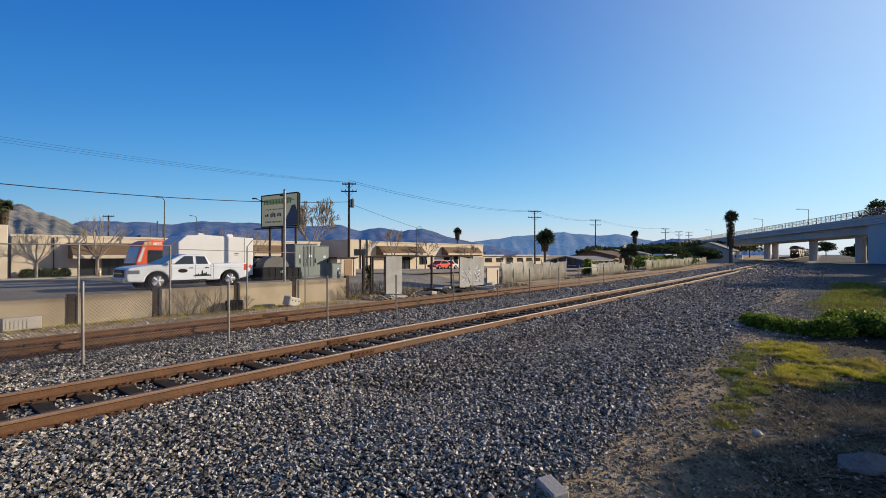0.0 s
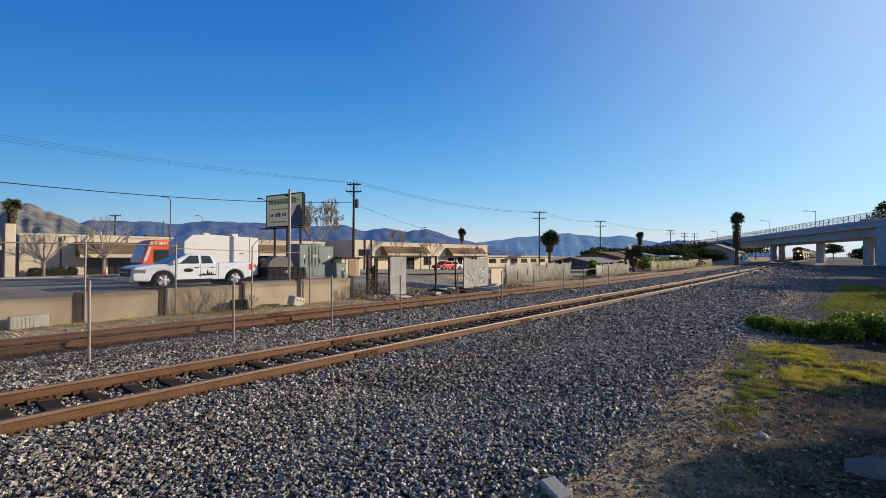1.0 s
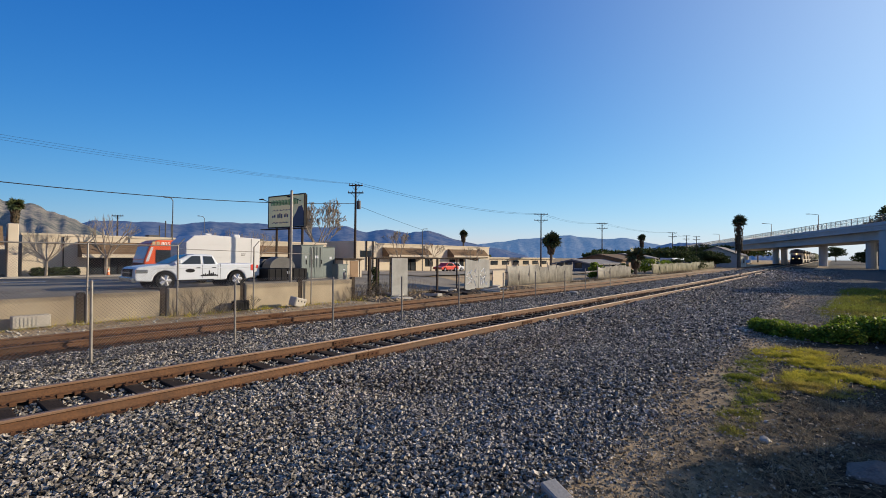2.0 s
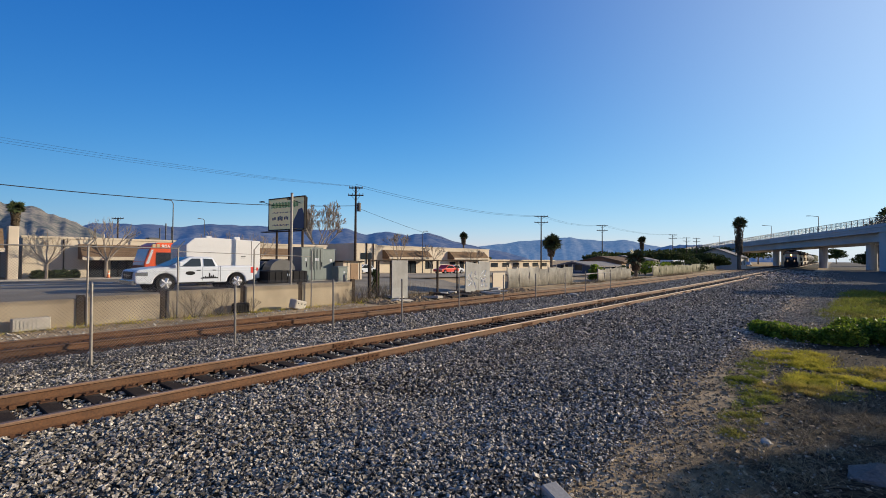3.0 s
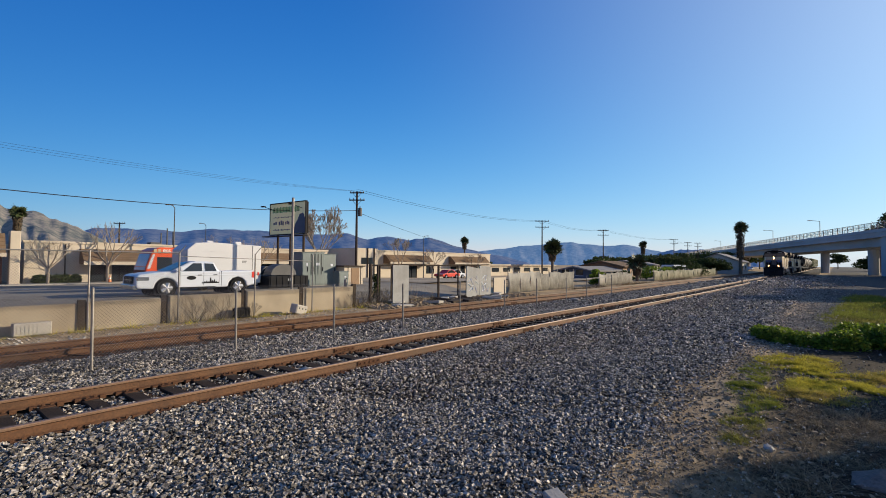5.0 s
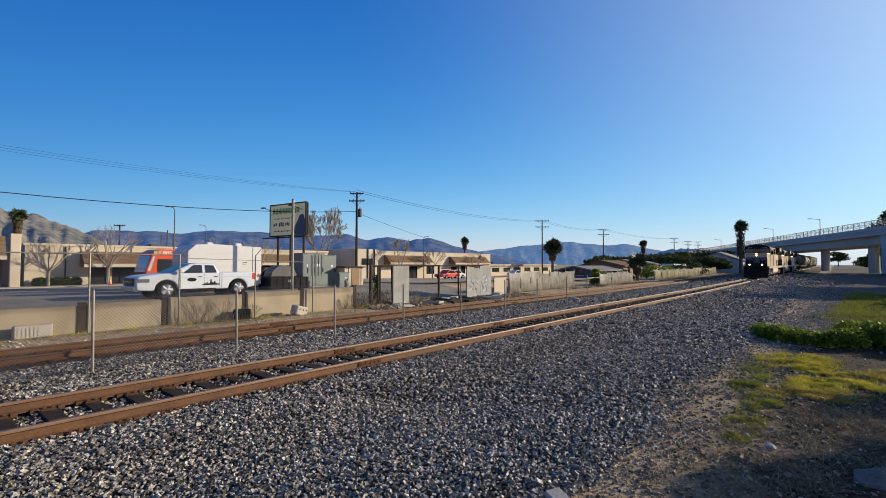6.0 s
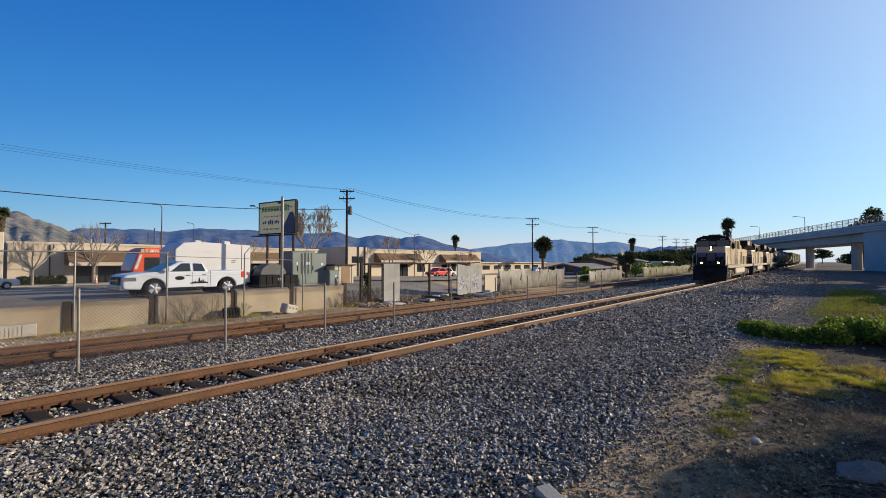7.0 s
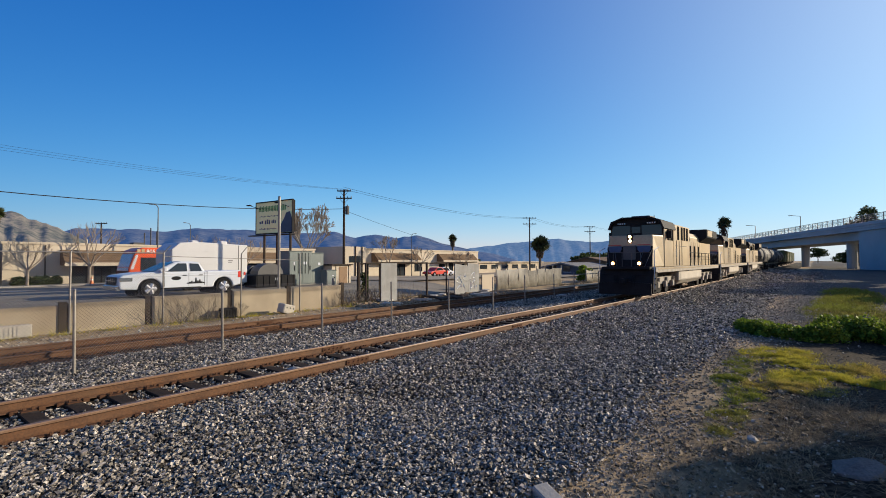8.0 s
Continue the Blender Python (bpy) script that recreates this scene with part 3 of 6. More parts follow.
def tall_fence():
    f = thing("chain_link_fence", pose(0, 19.8, 0), "tall chain-link fence with angled arms above the low wall", "fence", "chain-link fences")
    for x in (-6.0, -2.6, 1.0, 4.55, 7.45, 10.6, 13.6):
        b = tube(BM(), (x, 0, -0.5), (x, 0, 2.35), 0.032, n=8)
        tube(b, (x, 0, 2.33), (x + 0.22, -0.05, 2.62), 0.018, n=6)
        part("fence_post", b, GALV, f)
    part("top_rail", tube(BM(), (-6.0, 0, 2.32), (7.45, 0, 2.32), 0.022, n=6), GALV, f)
    part("top_rail", tube(BM(), (7.45, 0, 2.2), (13.6, 0, 2.05), 0.012, n=6), GALV, f)
    v, q = chainlink(-6.0, 7.45, 0.03, 0.45, 2.3, 0.085, 0.0032, 0.012)
    raw("wire_mesh", v, q, GALV, f)
    v, q = chainlink(7.45, 16.2, 0.12, 0.5, 0.92, 0.1, 0.0035, 0.01)
    raw("wire_mesh", v, q, GALV, f)


tall_fence()


# ---- street, sidewalks and yard ----
def sheet(name, x0, x1, y0, y1, lift, material, label, category, nx=24, ny=14):
    xs, ys = np.linspace(x0, x1, nx), np.linspace(y0, y1, ny)
    verts = [(x, y, ground_z(x, y) + lift) for x in xs for y in ys]
    faces = [(i * ny + j, (i + 1) * ny + j, (i + 1) * ny + j + 1, i * ny + j + 1) for i in range(nx - 1) for j in range(ny - 1)]
    return tagged(raw(name, verts, faces, material), label, category, kind="structure")


sheet("road", -60, 30, 21.2, 56.2, 0.06, ASPHALT, "worn grey asphalt street behind the wall", "road", 90, 50)
sheet("yard_pavement", 30.0, 96, 27.5, 60, 0.12, YARD, "faded grey asphalt parking yard", "pavement", 90, 50)


def sidewalk():
    b = BM()
    for i in range(30):
        x = -24 + i * 2.2
        box(b, x, x + 2.185, 56.5, 59.7, ground_z(x + 1, 58) - 0.2, ground_z(x + 1, 58) + 0.15)
    tagged(part("sidewalk", b, PAVING), "pale concrete sidewalk slabs with a kerb", "sidewalk", kind="structure")
    k = box(BM(), -24, 42, 56.2, 56.48, -0.9, -0.16)
    tagged(part("kerb", bevelled(k, 0.03), PAVING), "rounded concrete street kerb", "kerb", kind="structure")
    for z, y in ((0, 45.0),):
        m = BM()
        for i in range(12):
            x = -20 + i * 4.2
            box(m, x, x + 2.6, y, y + 0.12, ground_z(x + 1, y) + 0.03, ground_z(x + 1, y) + 0.068)
        tagged(part("lane_marking", m, PAINTW), "faded white painted lane line", "road marking", kind="structure")


sidewalk()


# ---- low commercial buildings ----
def mansard(parent, x0, x1, y, z0, z1, depth):
    """A sloped, shingled canopy that stands out from the wall."""
    b = extrude_profile(BM(), [(y - 0.004, z0), (y - depth, z0), (y - depth, z0 + 0.18), (y - 0.35, z1), (y - 0.004, z1)], x0, x1, "x")
    c = part("canopy", b, ROOFB, parent, "brown shingled mansard canopy")
    part("fascia", box(BM(), x0 - 0.03, x1 + 0.03, y - depth - 0.03, y - depth, z0 - 0.05, z0 + 0.22), STUCCO, c)
    n = 5
    for i in range(1, n):
        t = i / n
        yy, zz = y - depth + (depth - 0.35) * t, z0 + 0.18 + (z1 - z0 - 0.18) * t
        part("shingle_course", box(BM(), x0 - 0.01, x1 + 0.01, yy - 0.03, yy + 0.05, zz - 0.035, zz + 0.015), ROOFB, c)


def storefront(parent, x0, x1, y, z0, z1, panes, door=False):
    w = part("door" if door else "window", box(BM(), x0, x1, y + 0.1, y + 0.14, z0, z1), GLASS, parent, "dark glazed shop opening")
    step = (x1 - x0) / panes
    for i in range(panes + 1):
        part("mullion", box(BM(), x0 + i * step - 0.035, x0 + i * step + 0.035, y + 0.03, y + 0.11, z0, z1), DARK, w)
    for z in (z0, z1 - 0.08):
        part("frame", box(BM(), x0 + 0.036, x1 - 0.036, y + 0.03, y + 0.11, z, z + 0.08), DARK, w)


def wall_with_holes(parent, x0, x1, y, z0, z1, holes, material, thick=0.3):
    """A front wall built round its openings, bay by bay."""
    xs = [x0]
    for a, b, _, _ in holes:
        xs += [a, b]
    xs.append(x1)
    for i in range(0, len(xs), 2):
        if xs[i + 1] - xs[i] > 0.01:
            part("wall_bay", box(BM(), xs[i], xs[i + 1], y, y + thick, z0, z1), material, parent)
    for a, b, c, d in holes:
        if c > z0 + 0.01:
            part("sill_wall", box(BM(), a, b, y, y + thick, z0, c), material, parent)
        part("lintel", box(BM(), a, b, y, y + thick, d, z1), material, parent)


def building_a():
    b = thing("shop_building", from_eye(1.3), "long low cream stucco shop building with brown canopies", "building", "shop buildings")
    holes = [(10.6, 11.7, 0.12, 2.05), (12.1, 13.9, 0.1, 2.05), (15.4, 17.6, 0.1, 2.0), (19.2, 21.8, 0.1, 2.0), (24.5, 26.8, 0.1, 2.0), (28.2, 30.6, 0.1, 2.0)]
    wall_with_holes(b, 6.6, 33.6, 46, -0.6, 3.35, holes, STUCCO)
    for i, (a, c, d, e) in enumerate(holes):
        storefront(b, a, c, 46, d, e, 1 if c - a < 1.3 else 3, c - a < 1.3)
    part("side_wall", box(BM(), 6.6, 6.9, 46.3, 60, -0.6, 3.4), STUCCO, b)
    part("side_wall", box(BM(), 33.3, 33.6, 46.3, 60, -0.6, 3.4), STUCCO, b)
    part("roof", box(BM(), 6.9, 33.3, 46.3, 60, 3.0, 3.2), SHINGLE, b)
    part("back_wall", box(BM(), 6.6, 33.6, 60, 60.3, -0.6, 3.4), STUCCO, b)
    part("parapet_cap", box(BM(), 6.5, 33.7, 45.94, 46.4, 3.35, 3.52), STUCCO, b, "pale parapet cap")
    mansard(b, 9.9, 15.3, 46, 1.75, 2.95, 1.5)
    mansard(b, 24.0, 31.4, 46, 1.9, 3.0, 1.3)
    for x in (16.2, 20.0, 27.0):
        part("roof_unit", bevelled(box(BM(), x, x + 0.9, 50, 51, 3.2, 3.85), 0.03), GREYP, b, "grey rooftop air unit")
    for x, top in ((17.8, 4.9), (18.35, 5.4), (18.9, 5.1)):
        part("roof_mast", tube(BM(), (x, 52, 3.2), (x, 52, top), 0.06, n=6), GREYP, b, "thin rooftop mast")
    part("vent_pipe", tube(BM(), (12.6, 50, 3.2), (12.6, 50, 4.0), 0.08), GALV, b)
    for x in (9.0, 18.4, 22.6, 32.3):
        part("downpipe", tube(BM(), (x, 45.93, 0), (x, 45.93, 3.3), 0.05, n=6), WOOD if x < 10 else STUCCO, b)


building_a()


def corner_building():
    b = thing("corner_building", from_eye(1.3), "dark red-brown shop corner with a pale pillar", "building")
    part("front_wall", box(BM(), -14, 5.3, 45, 45.3, -0.6, 3.3), BRICKRED, b)
    part("pillar", bevelled(box(BM(), 5.62, 6.2, 44.6, 45.4, -0.6, 4.1), 0.03), STUCCO, b, "pale stucco pillar")
    part("roof", box(BM(), -14, 5.3, 45.3, 58, 3.1, 3.3), SHINGLE, b)
    mansard(b, -14, 5.35, 45, 2.3, 3.9, 1.1)
    w = part("window", box(BM(), -6, 4.8, 44.93, 44.98, 0.3, 2.1), GLASS, b, "dark shop windows")
    for i in range(7):
        x = -6 + i * 1.8
        part("mullion", box(BM(), x - 0.04, x + 0.04, 44.87, 44.93, 0.3, 2.1), WHITE, w)
    for i in range(9):
        part("railing_bar", tube(BM(), (0.6 + i * 0.5, 44.2, -0.1), (0.6 + i * 0.5, 44.2, 1.2), 0.03, n=5), WHITE, b)
    part("railing", tube(BM(), (0.6, 44.2, 1.2), (4.6, 44.2, 1.2), 0.04, n=5), WHITE, b)


corner_building()


def building_b():
    b = thing("shop_building", from_eye(1.25), "low cream stucco commercial building with tan canopies", "building", "shop buildings")
    holes = [(46.0, 47.6, -0.3, 1.7), (48.2, 50.2, -0.3, 1.8), (52.2, 54.0, 0.5, 1.7), (58.0, 59.6, 0.4, 1.6), (60.6, 61.8, -0.3, 1.7), (63.5, 65.3, 0.4, 1.6)]
    wall_with_holes(b, 41.2, 69.2, 47, -0.7, 3.65, holes, STUCCO)
    for a, c, d, e in holes:
        storefront(b, a, c, 47, d, e, 2, d < 0)
    part("side_wall", box(BM(), 41.2, 41.5, 47.3, 62, -0.7, 3.7), STUCCO, b)
    part("side_wall", box(BM(), 68.9, 69.2, 47.3, 62, -0.7, 3.7), STUCCO, b)
    part("roof", box(BM(), 41.5, 68.9, 47.3, 62, 3.3, 3.5), SHINGLE, b)
    part("parapet_cap", box(BM(), 41.1, 69.3, 46.94, 47.4, 3.65, 3.8), STUCCO, b, "pale parapet cap")
    mansard(b, 43.5, 52.4, 47, 2.0, 3.2, 1.4)
    mansard(b, 57.5, 67.2, 47, 2.0, 3.2, 1.4)
    # the stepped, brighter end block nearer the street
    part("end_block", box(BM(), 37.6, 41.1, 45.5, 58, -0.6, 3.9), STUCCO, b, "pale stepped end block")
    part("end_window", box(BM(), 38.4, 40.2, 45.44, 45.49, 1.9, 2.7), GLASS, b)
    for x in (39.3, 40.4):
        part("pilaster", box(BM(), x, x + 0.12, 45.38, 45.49, -0.5, 3.95), WOOD, b)


building_b()


def hall_far():
    b = thing("warehouse", pose(0, 0, 0), "distant flat-roofed cream warehouse behind the fence", "building")
    part("front_wall", box(BM(), 90, 124, 62, 62.3, -1.2, 1.7), STUCCO, b)
    part("roof", box(BM(), 89.5, 124.5, 61.5, 75, 1.7, 2.0), STUCCO, b, "cream flat roof edge")
    for i in range(6):
        part("window", box(BM(), 92 + i * 5, 95 + i * 5, 61.93, 61.98, 0.2, 1.2), GLASS, b)


hall_far()


def house(name, x0, x1, y0, y1, z0, eave, ridge, wallm, roofm, label, along="x"):
    h = thing(name, pose(0, 0, 0), label, "house", "houses by the railway")
    part("wall", box(BM(), x0, x1, y0, y1, z0 - 0.5, eave), wallm, h)
    o = 0.5
    if along == "x":
        mid = (y0 + y1) / 2
        b = extrude_profile(BM(), [(y0 - o, eave - 0.1), (mid, ridge), (y1 + o, eave - 0.1), (y1 + o, eave + 0.08), (mid, ridge + 0.2), (y0 - o, eave + 0.08)], x0 - o, x1 + o, "x")
        g = extrude_profile(BM(), [(y0, eave), (y1, eave), (mid, ridge)], x0 + 0.01, x0 + 0.2, "x")
    else:
        mid = (x0 + x1) / 2
        b = extrude_profile(BM(), [(x0 - o, eave - 0.1), (mid, ridge), (x1 + o, eave - 0.1), (x1 + o, eave + 0.08), (mid, ridge + 0.2), (x0 - o, eave + 0.08)], y0 - o, y1 + o, "y")
        g = extrude_profile(BM(), [(x0, eave), (x1, eave), (mid, ridge)], y0 + 0.01, y0 + 0.2, "y")
    part("roof", b, roofm, h, "shallow pitched shingle roof")
    part("gable", g, wallm, h)
    for t in (0.25, 0.65):
        xa = x0 + (x1 - x0) * t
        w = part("window", box(BM(), xa, xa + 1.4, y0 - 0.04, y0 - 0.01, z0 + 0.7, z0 + 1.6), GLASS, h)
        part("window_frame", box(BM(), xa - 0.08, xa + 1.48, y0 - 0.03, y0 - 0.005, z0 + 0.62, z0 + 0.69), WHITE, w)
        ya = y0 + (y1 - y0) * t
        w2 = part("window", box(BM(), x0 - 0.04, x0 - 0.01, ya, ya + 1.2, z0 + 0.7, z0 + 1.6), GLASS, h)
        part("window_frame", box(BM(), x0 - 0.03, x0 - 0.005, ya - 0.08, ya + 1.28, z0 + 0.62, z0 + 0.69), WHITE, w2)
    return h


HBLUE = mat("blue_house_paint", (0.0608, 0.0836, 0.129), (0.0456, 0.0608, 0.0912), 0.8, scale=1)
HWHITE = mat("white_house_paint", (0.456, 0.456, 0.433), (0.38, 0.38, 0.357), 0.8, scale=1)
HTAN = mat("tan_house_paint", (0.243, 0.152, 0.0836), (0.182, 0.114, 0.0646), 0.8, scale=1)
house("small_house", 71, 85, 29, 35, -0.4, 1.0, 1.6, HBLUE, SHINGLE, "low blue house with a pale grey shingle roof")
house("small_house", 84.8, 94, 29, 37, -0.2, 1.7, 2.6, HTAN, ROOFB, "low tan house with a brown roof")
house("small_house", 133, 146, 17.5, 27, 0.4, 3.0, 5.0, HWHITE, SHINGLE, "white gabled house in the overpass shadow")
house("small_house", 108, 121, 33, 41, 0.0, 2.1, 3.0, HWHITE, SHINGLE, "pale low house behind the trees")


# ---- overpass ----
def overpass():
    """A rising box-girder bridge that crosses the tracks at a shallow angle; its own x runs along the deck."""
    m = Matrix(((0.923, -0.385, 0, 177), (0.385, 0.923, 0, 2), (0, 0, 1, 0), (0, 0, 0, 1)))
    o = thing("overpass", m, "grey concrete road overpass with a fenced parapet", "bridge")

    def slope(x):
        return -0.006 * x

    def run(x0, x1, n0, n1, z0, z1, step=10.0):
        bm = BM()
        xs = np.arange(x0, x1 + step * 0.5, step)
        rings = [[bm.verts.new((x, n, z + slope(x))) for n, z in ((n0, z0), (n1, z0), (n1, z1), (n0, z1))] for x in xs]
        for a, b in zip(rings, rings[1:]):
            for i in range(4):
                bm.faces.new((a[i], b[i], b[(i + 1) % 4], a[(i + 1) % 4]))
        bm.faces.new(rings[0]), bm.faces.new(rings[-1])
        bmesh.ops.recalc_face_normals(bm, faces=bm.faces[:])
        return bm
    part("girder", run(-130, 190, -5.2, 5.0, 6.3, 8.2), BRIDGE, o)
    part("deck", run(-130, 190, -6.4, 6.4, 8.21, 8.75), BRIDGE, o)
    for n0, n1 in ((6.05, 6.45), (-6.45, -6.05)):
        part("parapet", run(-130, 190, n0, n1, 8.76, 10.0), BRIDGE, o, "solid concrete parapet")
    part("parapet_ledge", run(-130, 190, 6.46, 6.6, 9.3, 9.42), BRIDGE, o)
    part("fence_rail", run(-130, 190, 6.2, 6.3, 11.5, 11.58), GALV, o)
    part("fence_rail", run(-130, 190, 6.2, 6.3, 10.75, 10.8), GALV, o)
    for i in range(130):
        x = -130 + i * 2.45
        part("fence_post", box(BM(), x, x + 0.1, 6.19, 6.31, 10.0 + slope(x), 11.6 + slope(x)), GALV, o)
    v, q = chainlink(-130, 190, 6.25, 0, 1.5, 0.3, 0.011)
    v = [Vector((p.x, p.y, p.z + 10.0 + slope(p.x))) for p in v]
    raw("wire_mesh", v, q, GALV, o)
    for x, n in ((0, 0), (-29.5, 2.4), (-29.5, -2.4), (36, 0), (40, -4), (70, 0), (78, 4), (104, 0)):
        zt = 6.3 + slope(x)
        c = part("column", tube(BM(), (x, n, -1.5), (x, n, zt - 0.5), 1.05, n=12), BRIDGE, o)
        part("capital", tube(BM(), (x, n, zt - 0.5), (x, n, zt), 1.05, 1.35, n=12), BRIDGE, c)
    part("abutment", run(-130, -37, -6, 6.1, -1.5, 8.2), BRIDGE, o, "pale concrete abutment wall")
    for x, n in ((-12, 5.9), (22, 5.9), (88, 5.9)):
        b = tube(BM(), (x, n, 8.7 + slope(x)), (x, n, 14.3 + slope(x)), 0.11, 0.08, n=6)
        tube(b, (x, n, 14.3 + slope(x)), (x + 0.6, n + 1.8, 14.6 + slope(x)), 0.06, n=6)
        box(b, x + 0.4, x + 0.8, n + 1.7, n + 2.6, 14.5 + slope(x), 14.66 + slope(x))
        part("lamp_post", b, GALV, o)


overpass()


# ---- distance ----
def ridge(name, dist, az0, az1, heights, material, label, rough, seed, depth):
    """A range of hills: crest heights by bearing, ribbed by gullies, falling to the plain."""
    n, rows = 180, 14
    verts = []
    hz = np.interp(np.linspace(0, 1, n), np.linspace(0, 1, len(heights)), heights)
    for i in range(n):
        az = radians(az0 + (az1 - az0) * i / (n - 1))
        for j in range(rows):
            t = j / (rows - 1)
            crest = hz[i] + rough * (noise.noise((i * 0.11, seed, 0)) + 0.5 * noise.noise((i * 0.31, seed, 3)))
            rib = 0.55 * rough * noise.noise((i * 0.22 + t * 1.5, t * 3, seed)) * math.sin(math.pi * t)
            d = dist - depth * (1 - t) * (1 + 0.1 * noise.noise((i * 0.25, t * 3, seed + 5)))
            z = max(0.0, crest) * t ** 0.85 + rib * 2.2 - 3 * (1 - t)
            verts.append((d * math.sin(az), d * math.cos(az), z))
    faces = [(i * rows + j, (i + 1) * rows + j, (i + 1) * rows + j + 1, i * rows + j + 1) for i in range(n - 1) for j in range(rows - 1)]
    ob = raw(name, verts, faces, material)
    ob.data.polygons.foreach_set("use_smooth", [True] * len(faces))
    return tagged(ob, label, "mountains", kind="structure")


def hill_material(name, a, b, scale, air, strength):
    """Dry scrub slopes; blue air haze is put in as emission, strongest on the far ones."""
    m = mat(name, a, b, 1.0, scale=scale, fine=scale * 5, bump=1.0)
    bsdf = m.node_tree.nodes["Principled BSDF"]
    # emission paints the airlight; the slopes themselves give off no light
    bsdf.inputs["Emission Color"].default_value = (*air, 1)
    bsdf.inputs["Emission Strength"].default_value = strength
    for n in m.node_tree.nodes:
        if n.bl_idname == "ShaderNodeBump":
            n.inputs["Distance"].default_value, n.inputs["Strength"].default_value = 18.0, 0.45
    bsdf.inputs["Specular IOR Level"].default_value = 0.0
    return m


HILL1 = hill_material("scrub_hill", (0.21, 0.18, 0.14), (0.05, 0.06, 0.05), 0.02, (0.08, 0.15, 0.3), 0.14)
HILL2 = hill_material("hazy_hill", (0.11, 0.105, 0.09), (0.03, 0.036, 0.04), 0.008, (0.03, 0.09, 0.26), 0.52)
HILL3 = hill_material("far_hazy_hill", (0.15, 0.145, 0.135), (0.05, 0.06, 0.065), 0.007, (0.12, 0.25, 0.5), 0.42)
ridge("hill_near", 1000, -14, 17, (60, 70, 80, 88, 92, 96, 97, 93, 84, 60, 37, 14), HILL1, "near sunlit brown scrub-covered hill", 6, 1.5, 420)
ridge("hills_middle", 2600, 8, 61, (95, 120, 150, 158, 155, 152, 162, 172, 168, 160, 158, 160, 168, 138, 152, 134, 152, 112, 84, 60, 30, 5), HILL2, "dark mountain range behind the shops under painted blue haze", 11, 4.2, 700)
ridge("hills_far", 4300, 50, 84, (70, 105, 140, 165, 188, 206, 170, 180, 120, 60, 20, 4), HILL3, "far mountain ridge paled by painted blue haze", 8, 9.1, 500)
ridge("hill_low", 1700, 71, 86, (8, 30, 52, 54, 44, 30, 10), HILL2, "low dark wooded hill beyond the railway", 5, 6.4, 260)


# ---- poles and wires ----
def utility_pole(x, y, top, arms, label, transformer=False):
    z = ground_z(x, y)
    p = thing("utility_pole", pose(x, y, z), label, "utility pole", "utility poles")
    h = top - z
    part("pole", tube(BM(), (0, 0, -0.3), (0, 0, h), 0.16, 0.1, n=8), WOOD, p)
    for dz, w in arms:
        a = part("cross_arm", box(BM(), -0.06, 0.06, -w, w, h - dz - 0.06, h - dz + 0.06), WOOD, p)
        a.matrix_basis = pose(0, 0, 0, 0, 0, 38)
        for u in (-0.92, -0.45, 0.45, 0.92):
            b = tube(BM(), (0, u * w, h - dz + 0.06), (0, u * w, h - dz + 0.24), 0.045, 0.03, n=6)
            i = part("insulator", b, GREYP, a)
        b = tube(BM(), (0, -w * 0.6, h - dz - 0.03), (0, 0, h - dz - 0.6), 0.02, n=4)
        tube(b, (0, w * 0.6, h - dz - 0.03), (0, 0, h - dz - 0.6), 0.02, n=4)
        part("brace", b, GALV, a)
    if transformer:
        b = tube(BM(), (0.3, -0.18, h - 2.7), (0.3, -0.18, h - 1.8), 0.22, n=10)
        tube(b, (0.3, -0.18, h - 1.8), (0.3, -0.18, h - 1.62), 0.05, n=6)
        part("transformer", b, GREYP, p, "grey transformer can")
    return p


POLES = [(33.0, 40.0, 9.85), (81, 43, 10.5), (111, 42.6, 10.5), (161, 39, 10.4), (184, 40, 10.4), (190, 38, 10.4)]
utility_pole(*POLES[0], [(0.15, 0.75), (0.95, 0.85)], "dark wooden utility pole with two cross arms and a transformer", True)
utility_pole(23.7, 86.8, 8.2, [(0.15, 0.9)], "distant wooden utility pole behind the shops")
for q in POLES[1:]:
    utility_pole(*q, [(0.15, 1.3), (1.3, 1.3)], "dark wooden utility pole with wide cross arms beside the railway")


def cable(a, b, sag, r=0.018, name="overhead_cable", label="thin dark overhead cable slung between poles"):
    pts = []
    for i in range(25):
        t = i / 24
        p = Vector(a).lerp(Vector(b), t)
        p.z -= sag * 4 * t * (1 - t)
        pts.append(p)
    verts, faces = [], []
    for i, p in enumerate(pts):
        d = (pts[min(i + 1, 24)] - pts[max(i - 1, 0)]).normalized()
        s = d.cross(Vector((0, 0, 1))).normalized() * r
        verts += [p + s, p - s * 0.5 + Vector((0, 0, r)), p - s * 0.5 - Vector((0, 0, r))]
        if i:
            k = 3 * i
            faces += [(k - 3, k - 2, k + 1, k), (k - 2, k - 1, k + 2, k + 1), (k - 1, k - 3, k, k + 2)]
    tagged(raw(name, verts, faces, DARK), label, "cable", "overhead cables")


cable((33, 40, 7.75), (-30, 34, 8.8), 2.1, 0.028)
for k in range(3):
    cable((33 + 0.3 * k, 40, 9.9), (-34, 42, 12.6 + 0.1 * k), 1.5 + 0.22 * k, 0.007)
cable((33, 40, 7.6), (86, 59.2, 4.4), 0.6, 0.018)
for u in (-0.6, 0.6):
    cable((33 + u, 40 + u, 10.0), (81 + u, 43 + u, 10.4), 0.9, 0.014)
    for p, q in zip(POLES[1:], POLES[2:5]):
        cable((p[0] + u, p[1] + u, p[2]), (q[0] + u, q[1] + u, q[2]), 0.8, 0.014)


